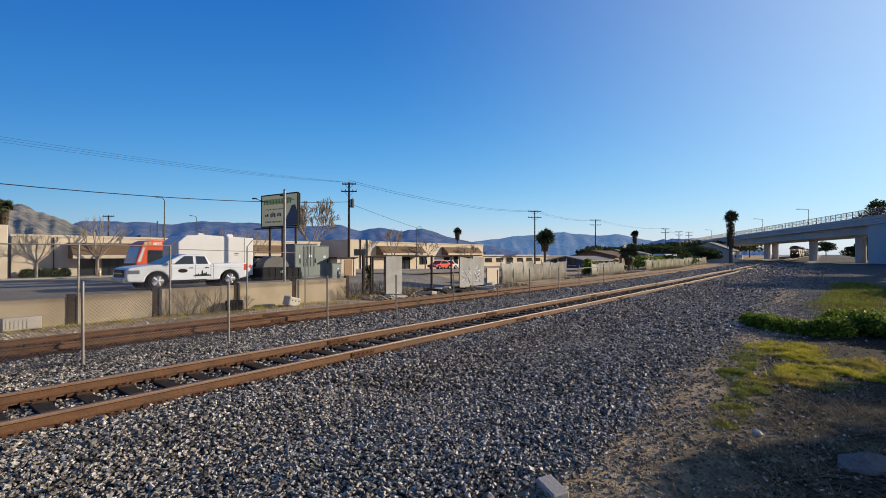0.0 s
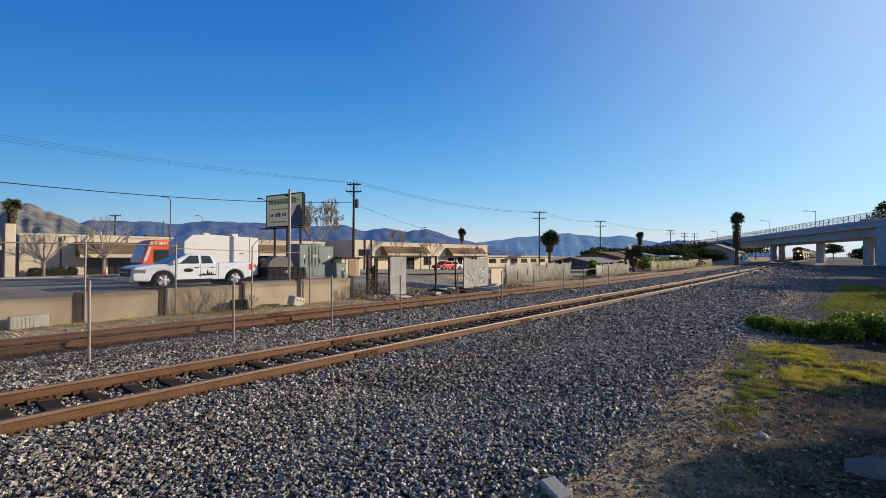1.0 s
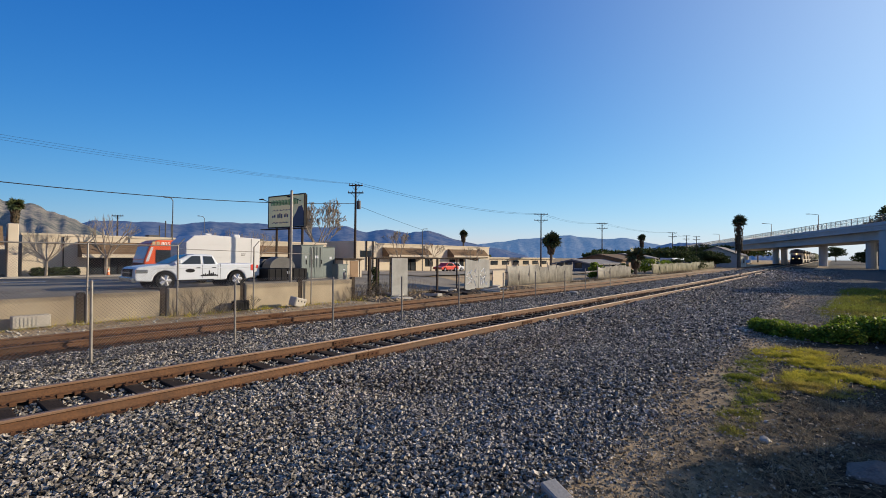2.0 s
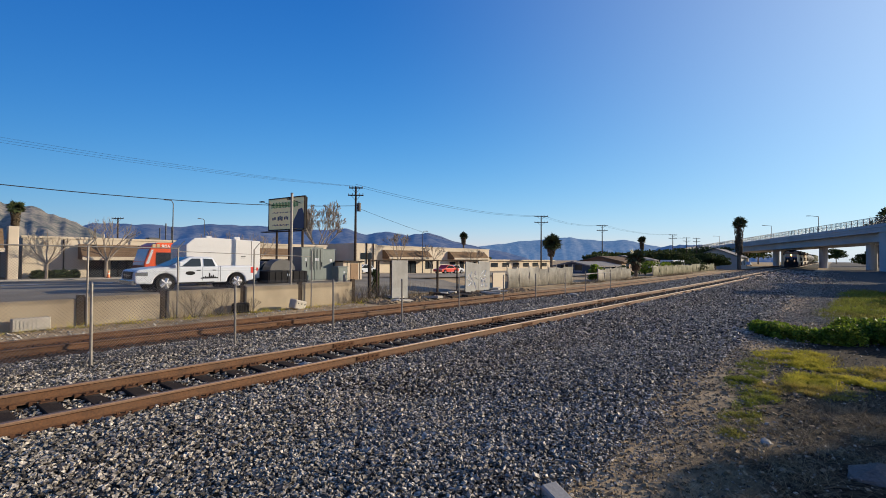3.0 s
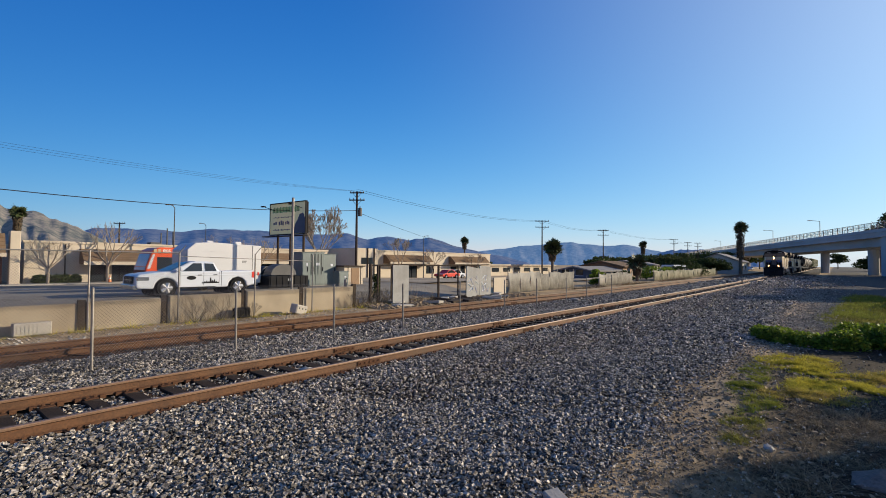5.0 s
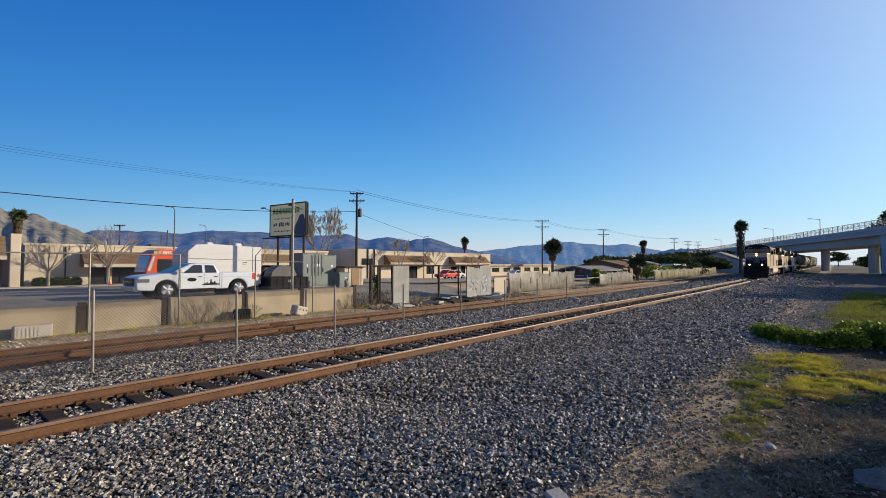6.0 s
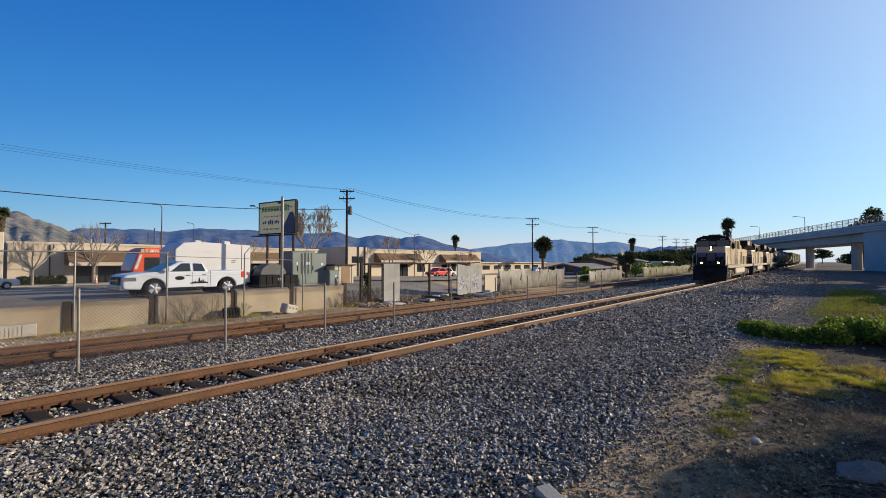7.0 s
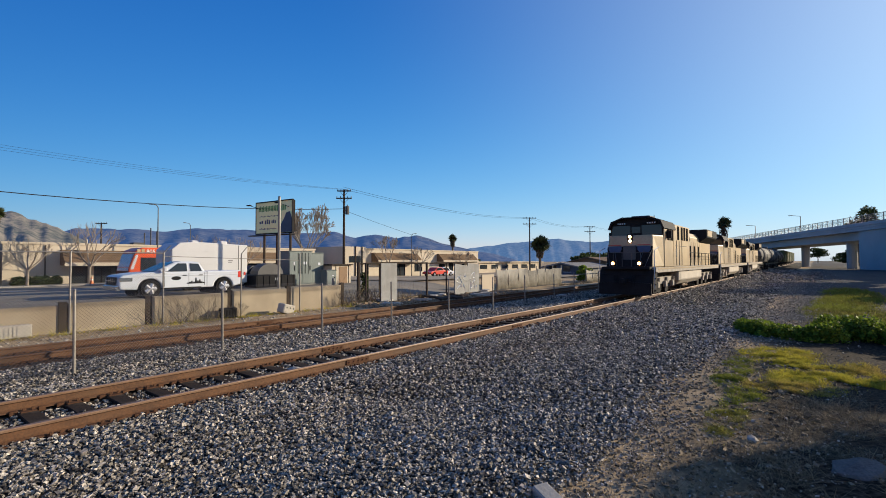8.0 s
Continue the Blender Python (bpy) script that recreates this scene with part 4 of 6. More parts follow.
def street_lamp(x, y, top, arm, label="slim dark street lamp with one curved arm"):
    z = ground_z(x, y)
    s = thing("street_lamp", pose(x, y, z), label, "street lamp", "street lamps")
    h = top - z
    part("pole", tube(BM(), (0, 0, -0.2), (0, 0, h - 0.3), 0.09, 0.05, n=8), GREYP, s)
    b = tube(BM(), (0, 0, h - 0.3), (arm * 0.3, 0, h), 0.05, 0.045, n=6)
    tube(b, (arm * 0.3, 0, h), (arm, 0, h + 0.06), 0.045, 0.04, n=6)
    part("arm", b, GREYP, s)
    part("lamp_head", bevelled(box(BM(), arm - 0.35 if arm < 0 else arm - 0.05, arm + 0.05 if arm < 0 else arm + 0.35, -0.12, 0.12, h, h + 0.12), 0.03), GREYP, s)


street_lamp(20.9, 57.2, 8.35, -0.6)
street_lamp(36.5, 85.7, 8.8, -0.8)
street_lamp(61.6, 56.1, 6.95, 0.9)


# ---- billboard ----
def billboard():
    b = thing("billboard", pose(24.3, 39.5, 0, 0, 0, -84.6), "weathered billboard with faded print on steel posts", "billboard")
    h = ground_z(24.3, 39.5)
    w = 2.6
    for x in (-1.9, 0.0, 1.9):
        part("post", tube(BM(), (x, 0.35, h - 0.4), (x, 0.35, 4.9), 0.11, n=8), WOOD, b)
    part("panel", box(BM(), -w, w, -0.06, 0.06, 4.7, 7.6), BILLF, b, "faded green printed face")
    for z in (4.6, 7.6):
        part("frame", box(BM(), -w - 0.08, w + 0.08, -0.1, 0.1, z, z + 0.1), DARK, b)
    for x in (-w - 0.08, w):
        part("frame", box(BM(), x, x + 0.08, -0.1, 0.1, 4.7, 7.6), DARK, b)
    back = part("back_panel", box(BM(), -w, w, 0.45, 0.52, 4.7, 7.6), WOOD, b, "dark rear panel")
    back.matrix_basis = pose(0, 0.1, 0, 0, 0, -8)
    part("catwalk", box(BM(), -w - 0.4, w + 0.5, -0.7, -0.1, 4.42, 4.5), DARK, b)
    # printed shapes on the face
    f = [(-1.5, 1.2, 6.75, 7.25, GREENP), (-1.4, 0.5, 6.25, 6.32, INK), (-1.4, -1.0, 5.6, 5.85, INK), (-0.85, -0.3, 5.55, 5.95, INK), (-0.2, 0.25, 5.6, 5.9, INK), (-1.4, 0.3, 5.05, 5.15, INK)]
    for x0, x1, z0, z1, m in f:
        x0, x1 = x0 * 1.5, x1 * 1.5
        n = max(1, int((x1 - x0) / 0.22))
        bm = BM()
        for i in range(n):
            s = (x1 - x0) / n
            box(bm, x0 + i * s, x0 + i * s + s * 0.75, -0.066, -0.061, z0 + 0.03 * math.sin(i * 2), z1 - 0.04 * math.cos(i * 3))
        part("print", bm, m, b)
    part("picture", extrude_profile(BM(), [(0.9, 4.72), (1.1, 5.5), (1.5, 6.0), (1.8, 6.5), (2.3, 6.6), (2.58, 6.0), (2.58, 4.72)], -0.067, -0.062, "y"), INK, b, "faded blue printed patch")
    for x, d in ((-1.9, -1.3), (2.2, -1.3)):
        t = tube(BM(), (x, -0.1, 7.0), (x, d, 7.25), 0.03, n=5)
        box(t, x - 0.25, x + 0.25, d - 0.15, d + 0.05, 7.2, 7.3)
        part("lamp_arm", t, DARK, b)


billboard()


def tall_post(x, y, top, label):
    z = ground_z(x, y)
    p = thing("steel_post", pose(x, y, z), label, "post", "steel posts")
    part("shaft", tube(BM(), (0, 0, -0.3), (0, 0, top - z), 0.085, n=10), GALV, p)
    part("cap", tube(BM(), (0, 0, top - z), (0, 0, top - z + 0.06), 0.1, 0.05, n=10), GALV, p)


tall_post(17.1, 27.2, 6.2, "tall pale galvanised steel post by the wall")
tall_post(16.9, 21.4, 1.0, "short pale steel bollard post by the wall")


# ---- vehicles ----
def wheel(parent, x, y, r, width, rim=CHROME, outer=-1):
    w = part("wheel", tube(BM(), (x, y - width / 2, r), (x, y + width / 2, r), r, n=24), BLACK, parent)
    yo = y + outer * width / 2
    part("rim", tube(BM(), (x, yo, r), (x, yo + outer * 0.015, r), r * 0.66, n=20), GREYP, w)
    b = BM()
    for i in range(5):
        a = i * 2 * math.pi / 5
        dx, dz = math.cos(a), math.sin(a)
        tube(b, (x, yo + outer * 0.025, r), (x + dx * r * 0.62, yo + outer * 0.025, r + dz * r * 0.62), r * 0.2, r * 0.2, n=4)
    tube(b, (x, yo + outer * 0.01, r), (x, yo + outer * 0.05, r), r * 0.2, n=12)
    part("spokes", b, ALLOY, w, "bright alloy spokes")
    return w


def arch(cx, r, z0, n=7):
    return [(cx + r * math.cos(math.pi - math.pi * i / (n - 1)), z0 + r * math.sin(math.pi * i / (n - 1))) for i in range(n)]


def pickup():
    p = thing("pickup_truck", pose(7.62, 25.3, 0.26), "white crew-cab pickup truck with blue shaded side at the kerb", "pickup truck")
    W2 = 0.97
    side = [(0.06, 0.42), (0.0, 0.6), (0.02, 0.98), (0.14, 1.09), (0.7, 1.17), (1.32, 1.23), (3.75, 1.24), (5.85, 1.26), (5.9, 0.5)]
    low = [(5.9, 0.48)] + [(x, z) for x, z in reversed(arch(4.92, 0.53, 0.38))] + [(x, z) for x, z in reversed(arch(1.32, 0.54, 0.38))]
    outline = side[:-1] + [(5.9, 0.9)] + low
    body = part("body", bevelled(extrude_profile(BM(), outline, 0.0, 2 * W2, "y"), 0.075, 3), WHITE, p, "white painted body", smooth=False)
    # cab with leaning pillars
    cab = BM()
    lo = [(1.45, 0.05), (3.98, 0.05), (3.98, 2 * W2 - 0.05), (1.45, 2 * W2 - 0.05)]
    hi = [(2.5, 0.2), (3.7, 0.2), (3.7, 2 * W2 - 0.2), (2.5, 2 * W2 - 0.2)]
    a = [cab.verts.new((x, y, 1.2)) for x, y in lo]
    b = [cab.verts.new((x, y, 1.72)) for x, y in hi]
    cab.faces.new(a), cab.faces.new(b)
    for i in range(4):
        cab.faces.new((a[i], a[(i + 1) % 4], b[(i + 1) % 4], b[i]))
    bmesh.ops.recalc_face_normals(cab, faces=cab.faces[:])
    part("cab", bevelled(cab, 0.09, 3), WHITE, p)

    def pane(name, q, off):
        bm = BM()
        f = [bm.verts.new(v) for v in q]
        bm.faces.new(f)
        r = bmesh.ops.extrude_face_region(bm, geom=bm.faces[:])
        bmesh.ops.translate(bm, verts=[v for v in r["geom"] if isinstance(v, bmesh.types.BMVert)], vec=off)
        bmesh.ops.recalc_face_normals(bm, faces=bm.faces[:])
        return part(name, bm, GLASS, p, "dark tinted glass")

    def on_side(x, z):
        return (x, 0.05 + (z - 1.2) / 0.52 * 0.15 - 0.012, z)
    pane("side_window", [on_side(2.1, 1.25), on_side(3.04, 1.25), on_side(3.04, 1.65), on_side(2.62, 1.65)], (0, -0.012, 0))
    pane("side_window", [on_side(3.2, 1.25), on_side(3.78, 1.25), on_side(3.64, 1.63), on_side(3.2, 1.65)], (0, -0.012, 0))
    pane("windscreen", [(1.52, 0.16, 1.24), (1.52, 1.78, 1.24), (2.46, 1.66, 1.7), (2.46, 0.28, 1.7)], (-0.02, 0, 0.012))
    for x in (1.95, 3.1, 3.9):
        part("door_seam", box(BM(), x, x + 0.014, -0.004, 0.02, 0.5, 1.2), DARK, p)
    part("bed_seam", box(BM(), 4.02, 4.04, -0.004, 0.02, 0.45, 1.24), DARK, p)
    for x in (2.8, 3.6):
        part("door_handle", bevelled(box(BM(), x, x + 0.2, -0.03, 0.0, 1.02, 1.06), 0.01), DARK, p)
    m = part("mirror", bevelled(box(BM(), 1.85, 2.0, -0.26, -0.03, 1.25, 1.48), 0.03), WHITE, p)
    part("bumper", bevelled(box(BM(), -0.1, 0.1, 0.06, 1.88, 0.36, 0.62), 0.04, 2), CHROME, p)
    part("rear_bumper", bevelled(box(BM(), 5.88, 6.02, 0.1, 1.84, 0.42, 0.62), 0.03), CHROME, p)
    g = part("grille", box(BM(), -0.03, 0.04, 0.32, 1.62, 0.64, 1.0), DARK, p)
    for y in (0.66, 0.95, 1.24):
        part("grille_bar", box(BM(), -0.045, -0.02, y, y + 0.05, 0.66, 0.98), CHROME, g)
    part("grille_bar", box(BM(), -0.05, -0.021, 0.4, 1.54, 0.8, 0.85), CHROME, g)
    part("headlight", bevelled(box(BM(), 0.03, 0.58, -0.012, 0.3, 0.78, 0.99), 0.03), CHROME, p)
    part("tail_light", bevelled(box(BM(), 5.72, 5.92, -0.012, 0.1, 0.85, 1.2), 0.02), RED, p, "red tail light")
    part("running_board", box(BM(), 1.75, 3.7, -0.05, 0.1, 0.36, 0.44), DARK, p)
    for x in (1.32, 4.92):
        part("wheel_well", tube(BM(), (x, 0.06, 0.36), (x, 1.88, 0.36), 0.5, n=20), DARK, p)
        wheel(p, x, 0.1, 0.42, 0.27, GALV)
        wheel(p, x, 1.82, 0.4, 0.27, outer=1)
    part("belt_crease", extrude_profile(BM(), [(-0.014, 1.03), (0.01, 1.07), (0.01, 1.0)], 0.65, 5.7, "x"), WHITE, p)
    part("roof_marker", bevelled(box(BM(), 2.75, 3.5, 0.3, 1.64, 1.71, 1.75), 0.02), WHITE, p)
    part("fog_lamp", tube(BM(), (-0.115, 0.32, 0.5), (-0.095, 0.32, 0.5), 0.07, n=12), CHROME, p)
    # dark decals on the doors
    for i in range(9):
        d = BM()
        hgt = (0.06, 0.1, 0.14, 0.1, 0.3, 0.16, 0.2, 0.1, 0.07)[i]
        extrude_profile(d, [(3.0 + i * 0.1, 0.6), (3.12 + i * 0.1, 0.6), (3.09 + i * 0.1, 0.6 + hgt), (3.03 + i * 0.1, 0.6 + hgt)], -0.003 - 0.0005 * (i % 2), 0.002, "y")
        part("decal", d, DARK, p, "dark jagged decal")
    part("decal", extrude_profile(BM(), [(2.5 + 0.24 * math.cos(a * 0.524), 0.9 + 0.1 * math.sin(a * 0.524)) for a in range(12)], -0.003, 0.002, "y"), DARK, p, "dark oval decal")
    part("antenna", tube(BM(), (1.6, 0.1, 1.2), (1.75, 0.1, 1.75), 0.005, n=4), DARK, p)


pickup()


def box_trailer():
    z = 0.28
    t = thing("box_truck", pose(11.45, 29.3, z), "large white box-bodied service truck parked behind the pickup", "truck")
    part("body", bevelled(extrude_profile(BM(), [(0.0, 0.45), (0.0, 2.45), (0.45, 2.85), (1.4, 2.92), (4.65, 2.8), (4.65, 0.35), (0.6, 0.35)], 0, 2.3, "y"), 0.05, 2), WHITEB, t, "white moulded box body")
    part("front_panel", extrude_profile(BM(), [(-0.03, 0.7), (-0.03, 2.42), (0.42, 2.82), (0.46, 2.72), (0.06, 2.35), (0.06, 0.7)], 0.15, 2.15, "y"), WHITEB, t)
    part("corner_trim", box(BM(), 4.02, 4.05, -0.012, 0.03, 0.4, 2.78), GREYP, t, "grey vertical corner trim")
    part("lower_trim", box(BM(), 0.6, 4.63, -0.012, 0.02, 0.9, 0.94), GALV, t)
    for z in (1.15, 1.55, 1.95, 2.35):
        part("moulded_rib", box(BM(), 0.5, 3.98, -0.012, 0.004, z, z + 0.02), WHITEB, t)
    part("marking", box(BM(), 3.35, 3.65, -0.006, 0.0, 1.75, 1.8), GREYP, t)
    part("marking", box(BM(), 3.35, 3.6, -0.006, 0.0, 1.66, 1.69), GREYP, t)
    for x in (1.4, 3.2):
        part("roof_vent", bevelled(box(BM(), x, x + 0.45, 0.7, 1.2, 2.78, 3.05), 0.08, 2), WHITEB, t)
    part("marker_light", box(BM(), 4.4, 4.52, -0.02, 0.01, 0.85, 1.05), RED, t, "red marker light")
    part("chassis", box(BM(), 0.3, 4.5, 0.35, 1.95, 0.3, 0.5), DARK, t)
    for x in (1.0, 3.6):
        for y, o in ((0.2, -1), (2.1, 1)):
            wheel(t, x, y, 0.38, 0.3, outer=o)


box_trailer()


def bus():
    z = ground_z(14, 38.5) + 0.06
    b = thing("orange_bus", pose(12.1, 38.2, z), "orange and dark bus with a white route number", "bus")
    part("body", bevelled(extrude_profile(BM(), [(0.0, 0.4), (0.02, 1.5), (0.45, 2.75), (0.9, 2.98), (7.6, 3.0), (7.7, 0.4)], 0, 2.5, "y"), 0.06, 2), ORANGE, b, "orange painted body")
    part("lower_panel", box(BM(), 0.3, 7.5, -0.012, 0.01, 0.5, 1.2), BRICKRED, b, "dark red lower panel")
    part("side_glazing", box(BM(), 0.75, 7.4, -0.016, 0.01, 1.3, 2.25), GLASS, b)
    part("windscreen", extrude_profile(BM(), [(-0.03, 1.3), (0.3, 2.5), (0.36, 2.5), (0.03, 1.3)], 0.15, 2.35, "y"), SCREEN, b, "windscreen coloured pale blue as mirrored sky")
    part("front_cowl", extrude_profile(BM(), [(-0.05, 0.45), (-0.05, 1.25), (0.06, 1.3), (0.06, 0.45)], 0.1, 2.4, "y"), BRICKRED, b, "dark red front cowl")
    part("windscreen_trim", extrude_profile(BM(), [(0.1, 1.4), (0.45, 2.45), (0.6, 2.45), (0.3, 1.4)], -0.02, 0.02, "y"), WHITE, b, "white pillar trim")
    for x in (0.5, 0.78):
        part("roof_sign", bevelled(box(BM(), x, x + 0.22, -0.02, 0.01, 2.6, 2.86), 0.02), YELLOW, b)
    cu = bpy.data.curves.new("route_number", "FONT")
    cu.body, cu.size, cu.extrude = "805", 0.4, 0.008
    tmp = bpy.data.objects.new("route_number_text", cu)
    me = bpy.data.meshes.new_from_object(tmp)
    bpy.data.objects.remove(tmp)
    me.materials.clear()
    me.materials.append(CREAM_TXT)
    n = new("route_number", me)
    n.parent = b
    n.matrix_basis = pose(1.1, -0.022, 2.56, 90, 0, 0)
    part("rack", box(BM(), -0.4, 0.0, 0.3, 2.2, 0.5, 0.6), DARK, b)
    for x in (1.9, 6.0):
        for y, o in ((0.15, -1), (2.35, 1)):
            wheel(b, x, y, 0.48, 0.28, outer=o)


bus()


def sedan(name, x, y, length, h, material, label, turn=0):
    """Nose at its own x = 0."""
    z = ground_z(x, y) + 0.06
    c = thing(name, pose(x, y, z, 0, 0, turn), label, "car", "parked cars")
    L = length
    out = [(0.0, 0.35), (0.02, 0.68), (0.9, 0.84), (L - 0.75, 0.88), (L - 0.02, 0.8), (L, 0.35)] + list(reversed(arch(L - 0.85, 0.36, 0.3))) + list(reversed(arch(0.85, 0.36, 0.3)))
    part("body", bevelled(extrude_profile(BM(), out, 0, 1.75, "y"), 0.05, 2), material, c)
    part("cabin", bevelled(extrude_profile(BM(), [(1.0, 0.82), (1.7, h), (L - 1.5, h), (L - 0.55, 0.84)], 0.12, 1.63, "y"), 0.06, 2), material, c)
    part("side_glass", extrude_profile(BM(), [(1.25, 0.88), (1.78, h - 0.07), (L - 1.58, h - 0.07), (L - 0.95, 0.88)], 0.105, 0.13, "y"), GLASS, c)
    part("side_glass", extrude_profile(BM(), [(1.25, 0.88), (1.78, h - 0.07), (L - 1.58, h - 0.07), (L - 0.95, 0.88)], 1.62, 1.645, "y"), GLASS, c)
    part("tail_light", box(BM(), L - 0.12, L + 0.01, 0.05, 0.4, 0.62, 0.76), RED, c)
    part("headlight", box(BM(), -0.01, 0.1, 0.05, 0.4, 0.55, 0.68), CHROME, c)
    for wx in (0.85, L - 0.85):
        for yy, o in ((0.1, -1), (1.65, 1)):
            wheel(c, wx, yy, 0.3, 0.2, outer=o)
    return c


sedan("red_car", 53.7, 45.0, 4.2, 1.35, RED, "red hatchback parked in the yard")
sedan("white_car", 58.4, 47.6, 4.4, 1.45, WHITE, "white car parked beside a red hatchback")
sedan("dark_car", 17.2, 33.5, 4.2, 1.5, GREYP, "dark grey car half hidden behind bins", 4)
sedan("dark_car", 117, 20.5, 4.4, 1.4, DARK, "dark parked car by the railway", 0)
sedan("dark_car", 127, 27, 4.4, 1.5, GREYP, "grey parked car under the trees", 0)
sedan("silver_car", 205, 27, 4.4, 1.4, WHITE, "pale car parked beyond the overpass", 0)
sedan("silver_car", 212, 24, 4.4, 1.5, WHITE, "pale car parked beyond the overpass", 0)

# two vehicles that drive along the street, noses towards +x
PASSING_CAR = sedan("white_car", -20, 53.0, 4.5, 1.4, WHITE, "white saloon car driving along the street", 180)


def passing_pickup():
    c = thing("white_pickup", pose(-40, 53, 0, 0, 0, 180), "older white pickup truck driving along the street", "pickup truck")
    out = [(0.0, 0.4), (0.02, 0.85), (0.15, 0.95), (1.35, 1.05), (4.95, 1.05), (5.0, 0.45)] + list(reversed(arch(4.0, 0.42, 0.36))) + list(reversed(arch(0.95, 0.42, 0.36)))
    part("body", bevelled(extrude_profile(BM(), out, 0, 1.8, "y"), 0.04, 2), WHITE, c)
    part("cab", bevelled(extrude_profile(BM(), [(1.3, 1.03), (1.95, 1.62), (2.9, 1.62), (3.1, 1.03)], 0.1, 1.7, "y"), 0.05, 2), WHITE, c)
    for y in (0.085, 1.69):
        part("side_glass", extrude_profile(BM(), [(1.5, 1.08), (2.0, 1.55), (2.84, 1.55), (2.98, 1.08)], y, y + 0.02, "y"), GLASS, c)
    part("bumper", bevelled(box(BM(), -0.08, 0.08, 0.05, 1.75, 0.4, 0.58), 0.02), CHROME, c)
    part("headlight", box(BM(), -0.02, 0.06, 1.4, 1.7, 0.65, 0.82), CHROME, c)
    part("tail_light", box(BM(), 4.95, 5.02, 1.6, 1.78, 0.7, 0.95), RED, c)
    for wx in (0.95, 4.0):
        for yy, o in ((0.12, -1), (1.68, 1)):
            wheel(c, wx, yy, 0.34, 0.22, outer=o)
    for ob in c.children_recursive:
        ob.data.transform(Matrix.Scale(0.84, 4))
    return c


PASSING_PICKUP = passing_pickup()


def parked_coach():
    z = ground_z(104, 25)
    b = thing("parked_coach", pose(100, 24.2, z), "long white and blue coach behind the fence", "coach")
    part("body", bevelled(box(BM(), 0, 9.5, 0, 2.4, 0.4, 2.3), 0.12, 2), WHITE, b)
    part("windows", box(BM(), 0.4, 9.2, -0.015, 0.01, 1.3, 1.9), GLASS, b)
    part("stripe", box(BM(), 0.2, 9.4, -0.012, 0.01, 0.75, 1.1), BLUEP, b, "blue side stripe")
    for x in (1.6, 7.6):
        wheel(b, x, 0.15, 0.45, 0.25)


parked_coach()


# ---- yard things ----
def utility_cabinet(x, y, w, d, h, label, grille=False):
    c = thing("utility_cabinet", pose(x, y, ground_z(x, y) + 0.02), label, "utility cabinet", "utility cabinets")
    part("body", bevelled(box(BM(), 0, w, 0, d, 0, h), 0.02), GREEN, c)
    part("plinth", box(BM(), -0.08, w + 0.08, -0.08, d + 0.08, -0.2, 0.08), PAVING, c, "concrete plinth")
    part("lid", bevelled(box(BM(), -0.04, w + 0.04, -0.04, d + 0.04, h, h + 0.05), 0.01), GREEN, c)
    n = 2 if w > 1.2 else 1
    for i in range(n):
        dr = part("door", bevelled(box(BM(), i * w / n + 0.05, (i + 1) * w / n - 0.05, -0.02, -0.002, 0.12, h - 0.08), 0.005), GREEN, c)
        part("handle", box(BM(), (i + 1) * w / n - 0.2, (i + 1) * w / n - 0.15, -0.05, -0.02, h * 0.45, h * 0.58), DARK, dr)
        if grille:
            for k in range(5):
                part("bar", tube(BM(), (0.2 + k * 0.3, -0.05, h * 0.35), (0.2 + k * 0.3, -0.05, h - 0.1), 0.015, n=5), DARK, dr)
    part("notice", box(BM(), w * 0.55, w * 0.72, -0.03, -0.021, h * 0.62, h * 0.7), WHITE, c)


utility_cabinet(19.3, 29.4, 0.62, 1.3, 2.5, "tall sage-green metal utility cabinet")
utility_cabinet(20.1, 30.2, 1.7, 1.2, 2.55, "wide sage-green electrical cabinet with barred doors", True)
utility_cabinet(22.0, 30.6, 1.2, 1.1, 2.45, "sage-green metal utility cabinet")
utility_cabinet(21.5, 28.0, 0.9, 0.7, 1.1, "small dark green electrical box")


def shed():
    x, y = 23.4, 29.8
    s = thing("garden_shed", pose(x, y, ground_z(x, y)), "small cream plywood shed with a flat roof", "shed")
    part("body", box(BM(), 0, 1.9, 0, 1.6, -0.1, 1.5), STUCCO, s)
    part("roof", box(BM(), -0.12, 2.05, -0.15, 1.75, 1.5, 1.6), WOOD, s)
    part("door", box(BM(), 0.7, 1.5, -0.03, -0.004, 0.05, 1.4), HTAN, s, "tan shed door")
    for k in (0.35, 1.65):
        part("batten", box(BM(), k, k + 0.05, -0.02, 0, 0, 1.5), WOOD, s)


shed()


def bin_cover():
    x, y = 16.2, 28.6
    s = thing("covered_bin", pose(x, y, ground_z(x, y)), "dark skip with a domed grey cover", "skip")
    part("body", bevelled(box(BM(), 0.1, 3.1, 0, 1.4, 0.1, 0.9), 0.03), DARK, s)
    prof = [(0.9 + 0.95 * math.cos(math.pi * i / 10), 0.95 + 0.75 * math.sin(math.pi * i / 10)) for i in range(11)]
    part("cover", extrude_profile(BM(), [(x0 + 0.4, z) for x0, z in prof], 0.2, 1.2, "y"), GREYP, s, "domed grey cover")
    part("notice", box(BM(), 1.5, 1.7, -0.012, 0.0, 0.55, 0.72), WHITE, s)
    for k in range(7):
        part("rib", box(BM(), 0.2 + k * 0.45, 0.27 + k * 0.45, -0.03, 0, 0.15, 0.88), DARK, s)


bin_cover()


